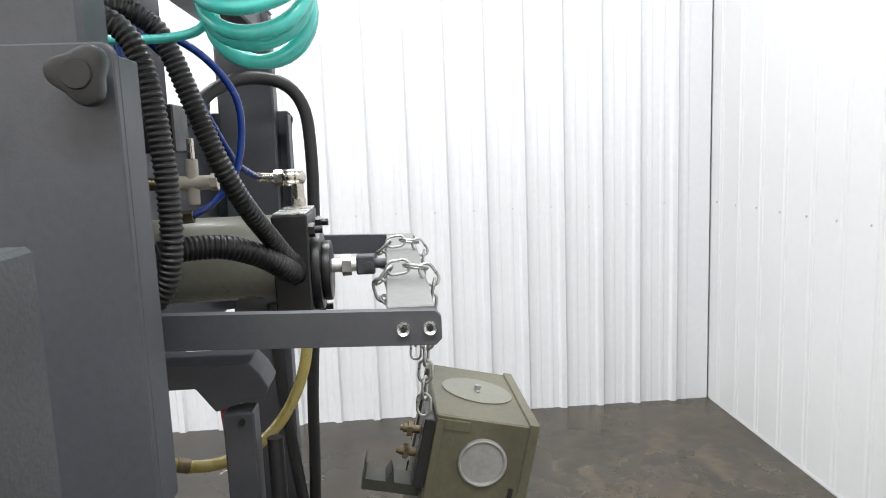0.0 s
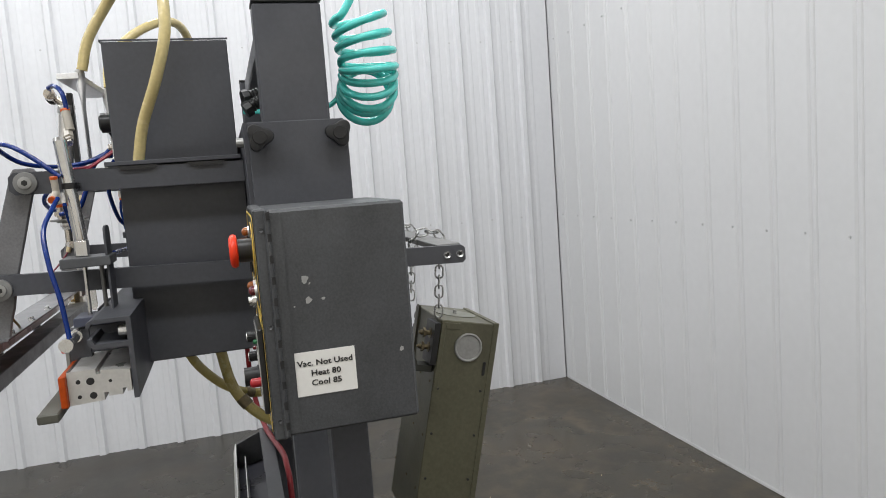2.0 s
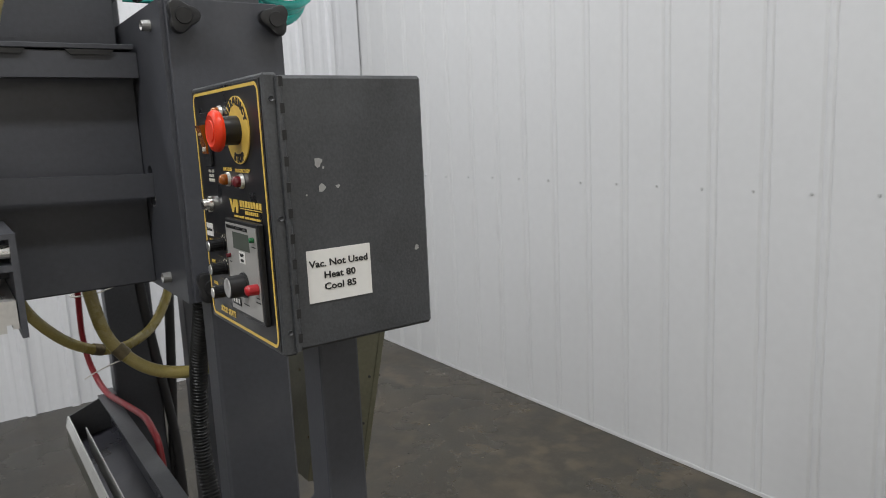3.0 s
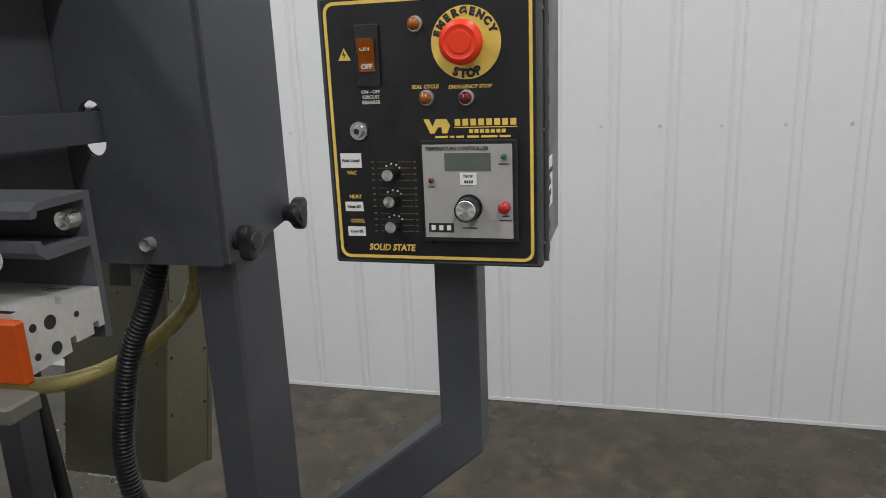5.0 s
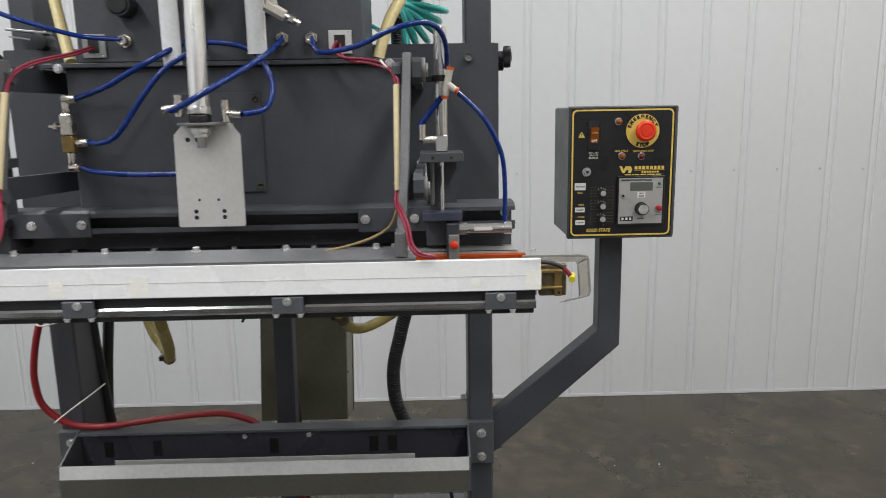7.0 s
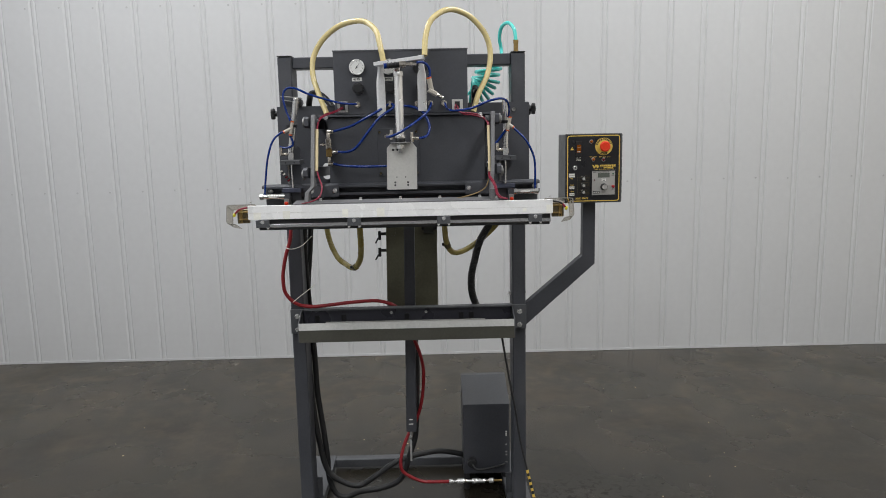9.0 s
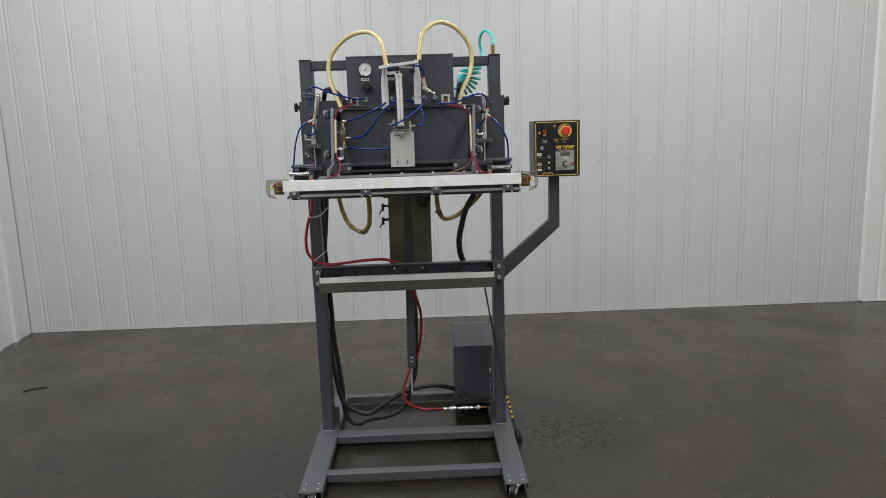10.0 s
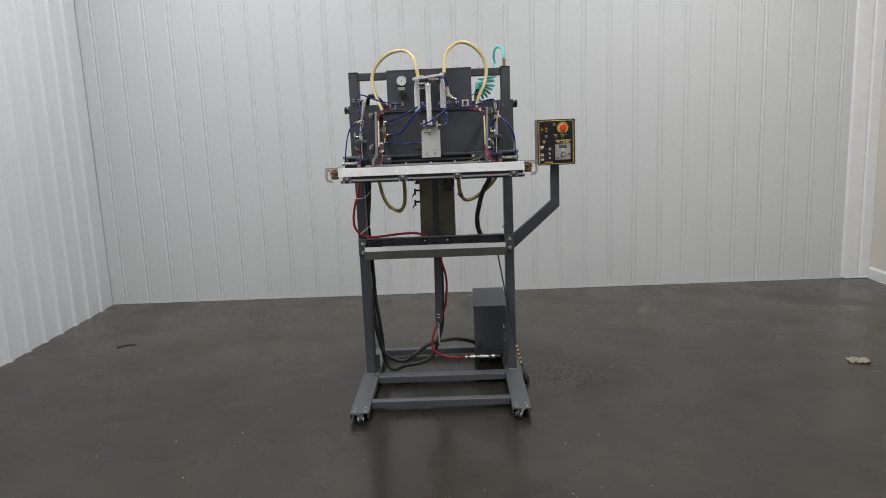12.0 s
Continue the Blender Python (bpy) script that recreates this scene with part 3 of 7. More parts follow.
loops = edge_loop(bm, [(XA, ZP0), (XB, ZP0), (XB, ZP1), (XA, ZP1)], 0.0)
for xc in (-0.3135, 0.2865):
    loops += edge_loop(bm, slot_outline(xc, 1.360, 1.419, 0.0145), 0.0)
bmesh.ops.triangle_fill(bm, use_beauty=True, use_dissolve=False, edges=loops)
ext = bmesh.ops.extrude_face_region(bm, geom=bm.faces[:])
bmesh.ops.translate(bm, vec=(0, 0.006, 0), verts=[v for v in ext["geom"] if isinstance(v, bmesh.types.BMVert)])
part("front_plate", bm, GREY, mach, "wide dark grey steel front plate")


def tri_knob(parent, c, s, turn):
    """A three-lobed black clamp knob that stands out along x."""
    x, y, z = c
    bm = bmesh.new()
    ring = []
    for k in range(36):
        a = 2 * math.pi * k / 36
        r = 0.0183 + 0.0034 * math.cos(3 * a + turn)
        ring.append((y + r * math.cos(a), z + r * math.sin(a)))
    add_prism(bm, ring, "x", x + s * 0.016, x + s * 0.030)
    bmesh.ops.recalc_face_normals(bm, faces=bm.faces)
    es = [e for e in bm.edges if any(len(f.verts) > 4 for f in e.link_faces)]
    bmesh.ops.bevel(bm, geom=es, offset=0.003, segments=2, affect="EDGES", profile=0.5)
    add_cyl(bm, (x, y, z), (x + s * 0.017, y, z), 0.010, seg=16)
    add_cyl(bm, (x + s * 0.029, y, z), (x + s * 0.0318, y, z), 0.0108, 0.0096, seg=20)
    return part("clamp_knob", bm, BLACK, parent, "three-lobed black plastic clamp knob", True)


for side in (1, -1):
    xa, xb = (0.4195, 0.4285) if side > 0 else (-0.4845, -0.4755)
    bm = bmesh.new()
    add_prism(bm, [(0.006, ZP0), (0.145, ZP0 + 0.02), (0.155, ZP0 + 0.035), (0.155, ZP1 - 0.006), (0.149, ZP1), (0.006, ZP1)], "x", xa, xb)
    bmesh.ops.recalc_face_normals(bm, faces=bm.faces)
    bmesh.ops.bevel(bm, geom=bm.edges[:], offset=0.0012, segments=1, affect="EDGES", profile=0.5)
    flange = part("side_flange", bm, GREY, mach)
    box("return_lip", flange, GREY, *((0.380, 0.4192) if side > 0 else (-0.4752, -0.440)), 0.1495, 0.1548, ZP0 + 0.037, ZP1 - 0.008, 0.001)
    xo = xb if side > 0 else xa
    for y, z in ((0.021, 1.600), (0.139, 1.601), (0.023, 1.264), (0.141, 1.270)):
        tri_knob(flange, (xo - side * 0.0065, y, z), side, radians(-150) if y > 0.1 else radians(-20))
for x, z in ((0.372, 1.598), (0.338, 1.265), (-0.428, 1.598), (-0.394, 1.265)):
        screw_head(mach, DULLZ, (x, 0.0, z), (0, -1, 0), 0.0075, 0.011, False, "cap_screw")

# box-shaped body with its lid and the air cabinet on top
body = box("body", mach, GREY, -0.274, 0.252, -0.200, 0.0, 1.246, 1.577, 0.002)
box("lid", body, GREY, -0.302, 0.290, -0.214, -0.004, 1.5775, 1.5845, 0.001)
for x in (0.254, -0.276):
    s = 1 if x > 0 else -1
    for y in (-0.165, -0.06):
        add = bmesh.new()
        add_prism(add, [(y - 0.03, 1.5765), (y + 0.03, 1.5765), (y + 0.024, 1.570), (y - 0.024, 1.570)], "x", x + s * 0.034, x + s * 0.037)
        part("slot_mark", add, BLACK, body)

cab = thing("air_control_cabinet", "dark grey sheet steel air cabinet with gauges and regulator knobs", "cabinet", at=(-0.014, -0.108, 1.585))
bm = bmesh.new()
add_box(bm, -0.235, 0.207, -0.210, -0.006, 1.585, 1.789, 0.0015)
part("case", bm, GREY, cab)
bm = bmesh.new()
add_box(bm, -0.2365, 0.2085, -0.2125, -0.2100, 1.7885, 1.7925, 0)
add_box(bm, -0.2365, -0.2345, -0.2125, -0.004, 1.7895, 1.7925, 0)
add_box(bm, 0.2065, 0.2085, -0.2125, -0.004, 1.7895, 1.7925, 0)
part("rim", bm, GREY, cab)
YC = -0.2105


def gauge(x, z, turn):
    bm = bmesh.new()
    add_cyl(bm, (x, YC, z), (x, YC - 0.012, z), 0.0255, 0.0250, seg=32)
    g = part("pressure_gauge", bm, BLACK, cab, "round pressure gauge with white dial", True)
    bm = bmesh.new()
    add_ring(bm, (x, YC - 0.012, z), (0, 1, 0), 0.0238, 0.0018, 36, 8)
    part("bezel", bm, ZINC, g, "bright metal bezel", True)
    cyl("dial", g, GAUGEF, (x, YC - 0.0118, z), (x, YC - 0.0126, z), 0.0228, seg=32)
    bm = bmesh.new()
    for k in range(19):
        a = math.radians(225 - 15 * k)
        r0 = 0.0165 if k % 3 == 0 else 0.0185
        m = Matrix.Translation((x, YC - 0.0127, z)) @ pose(0, 0, 0, 0, math.degrees(-a), 0)
        add_box(bm, r0, 0.0205, -0.0003, 0.0003, -0.0005, 0.0005, 0, m)
    tagged(part("scale_marks", bm, KPRINT, g), kind="stuff")
    bm = bmesh.new()
    m = Matrix.Translation((x, YC - 0.0133, z)) @ pose(0, 0, 0, 0, turn, 0)
    add_prism(bm, [(-0.007, -0.0012), (-0.007, 0.0012), (0.0165, 0.0003), (0.0165, -0.0003)], "y", -0.0002, 0.0002)
    bmesh.ops.transform(bm, matrix=m, verts=bm.verts)
    add_cyl(bm, (x, YC - 0.0127, z), (x, YC - 0.014, z), 0.0025, seg=12)
    part("needle", bm, KPRINT, g)


def regulator_knob(x, z):
    bm = bmesh.new()
    ring = [(x + (0.0178 + 0.0006 * (k % 2)) * math.cos(math.pi * k / 20), z + (0.0178 + 0.0006 * (k % 2)) * math.sin(math.pi * k / 20)) for k in range(40)]
    add_prism(bm, ring, "y", YC - 0.034, YC - 0.004)
    add_cyl(bm, (x, YC, z), (x, YC - 0.005, z), 0.014)
    add_cyl(bm, (x, YC - 0.034, z), (x, YC - 0.037, z), 0.0155, 0.0135)
    part("regulator_knob", bm, BLACK, cab, "black ribbed regulator knob", True)


for i, x in enumerate((-0.156, -0.052, 0.052)):
    if i < 2:
        gauge(x, 1.737, (-55, -40)[i])
        p = box("dial_label", cab, PAPER, x - 0.0185, x + 0.0135, YC - 0.0008, YC, 1.6925, 1.7045, 0)
        lettering(p, ("60 PSI", "60 PSI")[i], front(x - 0.0025, 1.6985, YC - 0.0011), 0.0088, KPRINT, 0.0003)
    else:
        bm = bmesh.new()
        add_cyl(bm, (x, YC, 1.737), (x, YC - 0.004, 1.737), 0.0255, 0.024, 28)
        part("blank_cover", bm, BLACK, cab, "round black blanking cover", True)
    regulator_knob(x + 0.003, 1.668)


def bulkhead(parent, x, z, y=YC):
    bm = bmesh.new()
    add_cyl(bm, (x, y, z), (x, y - 0.005, z), 0.0105, seg=6)
    add_cyl(bm, (x, y - 0.005, z), (x, y - 0.016, z), 0.0075, seg=16)
    add_ring(bm, (x, y - 0.016, z), (0, 1, 0), 0.006, 0.0018, 16, 6)
    return part("tube_fitting", bm, NICKEL, parent, "nickel push-in tube fitting", True)


for x in (-0.159, -0.052, 0.040, 0.083, 0.128):
    bulkhead(cab, x, 1.6165)
for x, mt in ((0.172, SHEETALU), (-0.208, DULLZ)):
    p = box("cutout_plate", cab, mt, x - 0.018, x + 0.018, YC - 0.003, YC, 1.592, 1.628, 0.0008, "pale metal plate round a wire cut-out")
    box("opening", p, BLACK, x - 0.009, x + 0.008, YC - 0.0036, YC - 0.0028, 1.599, 1.621, 0)
    for z in (1.596, 1.624):
        screw_head(p, ZINC, (x + 0.013, YC - 0.003, z), (0, -1, 0), 0.002, 0.0015)

cab.location.x -= 0.011

# arms, links and pivots
for side in (1, -1):
    xa, xb = span(0.274, 0.287, side)
    bm = bmesh.new()
    add_prism(bm, [(-0.415, 1.396), (-0.405, 1.388), (0.373, 1.361), (0.379, 1.367), (0.379, 1.388), (0.373, 1.394), (-0.405, 1.421), (-0.415, 1.413)], "x", xa, xb)
    arm = part("lower_arm", bm, GREY, mach, "long flat bar arm through the front plate")
    xo = xb if side > 0 else xa
    for y in (0.343, 0.368):
        screw_head(arm, ZINC, (xo, y, 1.378), (side, 0, 0), 0.0066, 0.004, False, "cap_screw")
        cyl("socket", arm, BLACK, (xo + side * 0.0012, y, 1.378), (xo + side * 0.0026, y, 1.378), 0.0034, seg=6)
    bm = bmesh.new()
    add_prism(bm, [(-0.352, 1.549), (-0.344, 1.542), (-0.001, 1.540), (-0.001, 1.574), (-0.344, 1.577), (-0.352, 1.570)], "x", xa, xb)
    part("upper_arm", bm, GREY, mach, "short flat bar arm")
    la, lb = span(0.2585, 0.2735, side)
    bm = bmesh.new()
    rows = []
    for y0, y1, z, out in ((-0.347, -0.320, 1.583, 0.007 if side > 0 else -0.012), (-0.352, -0.315, 1.575, 0.007 if side > 0 else -0.012), (-0.408, -0.366, 1.400, 0.0 if side > 0 else -0.012), (-0.416, -0.374, 1.362, -0.003 if side > 0 else -0.011), (-0.422, -0.380, 1.345, -0.0035 if side > 0 else 0.005), (-0.430, -0.386, 1.316, -0.004 if side > 0 else 0.008)):
        a, b = la + 0.003 + side * out, lb + side * out
        rows.append([bm.verts.new(p) for p in ((a, y0, z), (b, y0, z), (b, y1, z), (a, y1, z))])
    for p, q in zip(rows, rows[1:]):
        for k in range(4):
            bm.faces.new((p[k], p[(k + 1) % 4], q[(k + 1) % 4], q[k]))
    bm.faces.new(rows[0])
    bm.faces.new(rows[-1])
    bmesh.ops.recalc_face_normals(bm, faces=bm.faces)
    bmesh.ops.bevel(bm, geom=bm.edges[:], offset=0.0012, segments=1, affect="EDGES", profile=0.5)
    bmesh.ops.translate(bm, vec=(-0.007, 0, 0), verts=bm.verts)
    lk = part("swing_link", bm, LINKG, mach, "flat grey link bar carrying the jaw", False)
    for y, z in ((-0.328, 1.560), (-0.382, 1.398)):
        bm = bmesh.new()
        add_cyl(bm, (xo, y, z), (xo + side * 0.006, y, z), 0.017, seg=24, bev=0.001)
        pv = part("pivot_bolt", bm, SATIN, mach, "grey pivot washer with a dark socket bolt", True)
        bm = bmesh.new()
        add_cyl(bm, (xo + side * 0.006, y, z), (xo + side * 0.0095, y, z), 0.0098, seg=20, bev=0.001)
        part("socket_bolt", bm, DULLZ, pv, "dark socket bolt", True)
        cyl("socket", pv, BLACK, (xo + side * 0.0095, y, z), (xo + side * 0.0098, y, z), 0.0048, seg=6)
        xi = la if side > 0 else lb
        cyl("pivot_nut", lk, GREYL, (xi, y, z), (xi - side * 0.013, y, z), 0.011, seg=6)

OFFSET = Vector((-0.003, -0.036, -0.0075))
# front jaw: aluminium bar, backing, strip, brackets, end terminals and guards
jaw = box("front_jaw_bar", mach, BARALU, -0.4905, 0.4435, -0.414, -0.4068, 1.2745, 1.3175, 0.0010, "long bare aluminium sealing bar")
box("seam_strip", jaw, SHEETALU, -0.4905, 0.4435, -0.4144, -0.4138, 1.2948, 1.2954, 0)
for x, w, z0, z1 in ((-0.462, 0.023, 1.2755, 1.297), (-0.373, 0.022, 1.2755, 1.300), (-0.193, 0.018, 1.277, 1.302), (-0.085, 0.024, 1.276, 1.304), (0.434, 0.020, 1.276, 1.302), (0.357, 0.012, 1.282, 1.292)):
    box("tape_patch", jaw, TAPE, x - w / 2, x + w / 2, -0.41445, -0.4142, z0, z1, 0, "cream tape patch")
bm = bmesh.new()
add_prism(bm, [(-0.4135, 1.3177), (-0.4135, 1.3210), (-0.349, 1.3255), (-0.349, 1.3222)], "x", -0.352, 0.278)
part("jaw_angle", bm, LINKG, mach, "flat grey steel plate on top of the sealing bar")
for i in range(5):
    screw_head(mach, ZINC, (-0.275 + 0.1245 * i, -0.357, 1.3245), (0.1 * (i % 3 - 1), -0.15, 1), 0.0046, 0.007, True)
screw_head(mach, ZINC, (0.270, -0.380, 1.3228), (0, -0.2, 1), 0.0066, 0.006, False)
box("link_foot", mach, LINKG, 0.2515, 0.2680, -0.4105, -0.372, 1.3222, 1.3545, 0.001, "grey foot of the link on the bar plate")
box("jaw_base", mach, BLACK, -0.462, 0.438, -0.404, -0.362, 1.250, 1.2740, 0.001, "black jaw base strip")
bm = bmesh.new()
add_prism(bm, [(-0.409, 1.2485), (-0.4110, 1.2515), (-0.4110, 1.2575), (-0.409, 1.2605), (-0.4045, 1.2605), (-0.4045, 1.2485)], "x", -0.448, 0.438)
part("polished_strip", bm, CHROMESTRIP, mach, "polished steel strip under the bar")
box("strip_tray", mach, BLACK, -0.46, 0.436, -0.4042, -0.372, 1.2405, 1.2495, 0.001)
for x in (-0.447, -0.167, 0.108, 0.390):
    b = box("jaw_bracket", mach, GREYL, x - 0.0205, x + 0.0205, -0.4175, -0.4116, 1.2500, 1.2725, 0.001)
    screw_head(b, ZINC, (x, -0.4175, 1.267), (0, -1, 0), 0.0044, 0.004, True)
    for dx in (-0.016, 0.016):
        screw_head(b, ZINC, (x + dx, -0.4145, 1.2500), (0, 0, -1), 0.0035, 0.005, True)
for side in (1, -1):
    xe = 0.4435 if side > 0 else -0.4905
    def ex(a, b):
        return (xe + a, xe + b) if side > 0 else (xe - b, xe - a)
    for z0, z1 in ((1.2960, 1.3000), (1.2735, 1.2775)):
        box("terminal_block", jaw, BRASS, *ex(0.0005, 0.030), -0.408, -0.388, z0, z1, 0.001, "brass end terminal block")
    box("terminal_block", jaw, OLDBRASS, *ex(0.0005, 0.037), -0.398, -0.386, 1.2625, 1.3055, 0.001, "tarnished brass terminal block")
    box("terminal_plate", jaw, BRASS, *ex(0.020, 0.030), -0.4035, -0.3982, 1.2630, 1.3050, 0.0008, "brass cross plate")
    cyl("bore_dark", jaw, BLACK, (xe + side * 0.026, -0.4038, 1.2680), (xe + side * 0.026, -0.4030, 1.2680), 0.0020, seg=10)
    pts = [(-0.025, 1.3232), (0.050, 1.3232), (0.0600, 1.3212), (0.0620, 1.3170), (0.0655, 1.2730), (0.0630, 1.2670), (0.035, 1.2610)]
    out = pts + [(u + 0.001, v + 0.0022) if v < 1.262 else (u - 0.001, v - 0.0022) if u < 0.051 else (u - 0.0025, v + 0.0008 if v < 1.27 else v - 0.0006) for u, v in pts[::-1]]
    bm = bmesh.new()
    add_prism(bm, [(xe + side * u, v) for u, v in out], "y", -0.4185, -0.357)
    for v in bm.verts:
        v.co.z -= 0.33 * (v.co.y + 0.421)
    gd = part("end_guard", bm, CLEAR, mach, "bent clear plastic end guard")
    gd.visible_shadow = False
    bm = bmesh.new()
    add_prism(bm, [(xe + side * u, v) for u, v in out], "y", -0.421, -0.4187)
    part("guard_edge", bm, EDGEP, gd, "milky cut edge")
    fold = [(xe + side * 0.0612, y, 1.3190 - 0.33 * (y + 0.421)) for y in (-0.4180, -0.3880, -0.3575)]
    hose("guard_fold", EDGEP, fold, 0.0011, "milky fold line", parent=gd, seg=8, step=0.01)
    drop = [(xe + side * u, -0.3572, z - 0.0211) for u, z in ((0.0612, 1.3175), (0.0632, 1.2960), (0.0650, 1.2735))]
    hose("guard_edge", EDGEP, drop, 0.0009, "milky cut edge", parent=gd, seg=8, step=0.01)
    wire = [(xe - side * 0.008, -0.405, 1.313), (xe + side * 0.02, -0.412, 1.309), (xe + side * 0.034, -0.413, 1.3000), (xe + side * 0.041, -0.412, 1.2905)]
    hose("lead_wire", RUBBER if side > 0 else REDW, wire, 0.0028, "", parent=jaw, step=0.006)
    hose("bare_lead", REDW, [(xe + side * 0.030, -0.413, 1.3035), (xe + side * 0.035, -0.413, 1.2985), (xe + side * 0.041, -0.412, 1.2905)], 0.0032, "crimson wire end", parent=jaw, step=0.004)
    cyl("crimp_cap", jaw, YPLUG, (xe + side * 0.0405, -0.4185, 1.2890), (xe + side * 0.0430, -0.4065, 1.2915), 0.0044, 0.0050, 14, "yellow crimp cap")
    screw_head(mach, ZINC, (xe - side * 0.008, -0.403, 1.3258), (0, 0, 1), 0.0034, 0.003, True)

OFFSET = Vector((-0.0095, 0.008, -0.010))
# fixed jaw: rail, aluminium block and orange silicone face
bm = bmesh.new()
add_prism(bm, [(-0.192, 1.246), (-0.192, 1.367), (-0.243, 1.367), (-0.252, 1.362), (-0.252, 1.356), (-0.247, 1.356), (-0.245, 1.361), (-0.199, 1.361),
               (-0.199, 1.331), (-0.243, 1.331), (-0.247, 1.339), (-0.252, 1.339), (-0.252, 1.331), (-0.243, 1.324), (-0.199, 1.324), (-0.199, 1.246)], "x", -0.486, 0.4400)
rail = part("jaw_rail", bm, GREY, mach, "dark grey lipped steel rail")
# the recess's shade, put in as a black strip on the web
box("slot", rail, BLACK, -0.228, 0.188, -0.2006, -0.1992, 1.3320, 1.3600, 0, "black strip as the recess's shade between the rail lips")
for x in (0.428, -0.468):
    screw_head(rail, ZINC, (x, -0.199, 1.346), (0, -1, 0), 0.008, 0.012, False, "cap_screw")
bm = bmesh.new()
add_prism(bm, [(-0.284, 1.2475), (-0.284, 1.2965), (-0.246, 1.2965), (-0.246, 1.2890), (-0.240, 1.2890), (-0.240, 1.2945), (-0.2005, 1.2905), (-0.2005, 1.2585), (-0.207, 1.2585), (-0.207, 1.2640), (-0.213, 1.2640), (-0.213, 1.2550), (-0.232, 1.2550), (-0.232, 1.2610), (-0.238, 1.2610), (-0.238, 1.2500)], "x", -0.482, 0.442)
blk = part("jaw_block", bm, BLOCKALU, mach, "grooved extruded aluminium jaw block")
for xs in (0.4421, -0.4821):
    for y, z, r in ((-0.254, 1.280, 0.0055), (-0.270, 1.281, 0.0032), (-0.252, 1.259, 0.0050), (-0.270, 1.259, 0.0028), (-0.228, 1.277, 0.0024)):
        # the dark of each hole is a flat black disc
        cyl("bore_dark", blk, BLACK, (xs - 0.0004, y, z), (xs + 0.0004, y, z), r, seg=14)
box("silicone_face", blk, ORANGE, -0.480, 0.4520, -0.2935, -0.2845, 1.2475, 1.2935, 0.0015, "bright orange silicone jaw face")
# thin black sheet over most of the block's top
box("top_sheet", blk, BLACK, -0.300, 0.268, -0.2790, -0.2015, 1.2968, 1.2985, 0.0006, "thin black sheet on top of the block")
box("top_strip", blk, BLACK, -0.478, 0.440, -0.2838, -0.2796, 1.2966, 1.2971, 0, "thin black strip along the block's front edge")
for side in (1, -1):
    xa, xb, bolts = (0.191, 0.306, (0.2025, 0.280)) if side > 0 else (-0.366, -0.230, (-0.3205, -0.2425))
    b = box("mount_block", mach, GREY, xa, xb, -0.2565, -0.2525, 1.3255, 1.3645, 0.001)
    for x in bolts:
        screw_head(b, ZINC, (x, -0.2565, 1.346), (0, -1, 0), 0.0056, 0.006, True)
box("stop_bar", mach, STOPB, -0.495, 0.4650, -0.323, -0.2945, 1.2330, 1.2465, 0.002, "pale grey bar under the fixed jaw")
for i in range(5):
    x = -0.2585 + 0.126 * i
    screw_head(blk, ZINC, (x, -0.258, 1.2985), (0, 0, 1), 0.0046, 0.008, True)
    bm = bmesh.new()
    add_cyl(bm, (x - 0.008, -0.1985, 1.311), (x - 0.008, -0.2045, 1.311), 0.0080, seg=16, bev=0.001)
    add_cyl(bm, (x - 0.008, -0.2045, 1.311), (x - 0.008, -0.2085, 1.311), 0.0045, seg=6)
    part("spring_stud", bm, GREYL, rail, "dull grey stud", True)

OFFSET = Vector((-0.004, -0.008, -0.004))
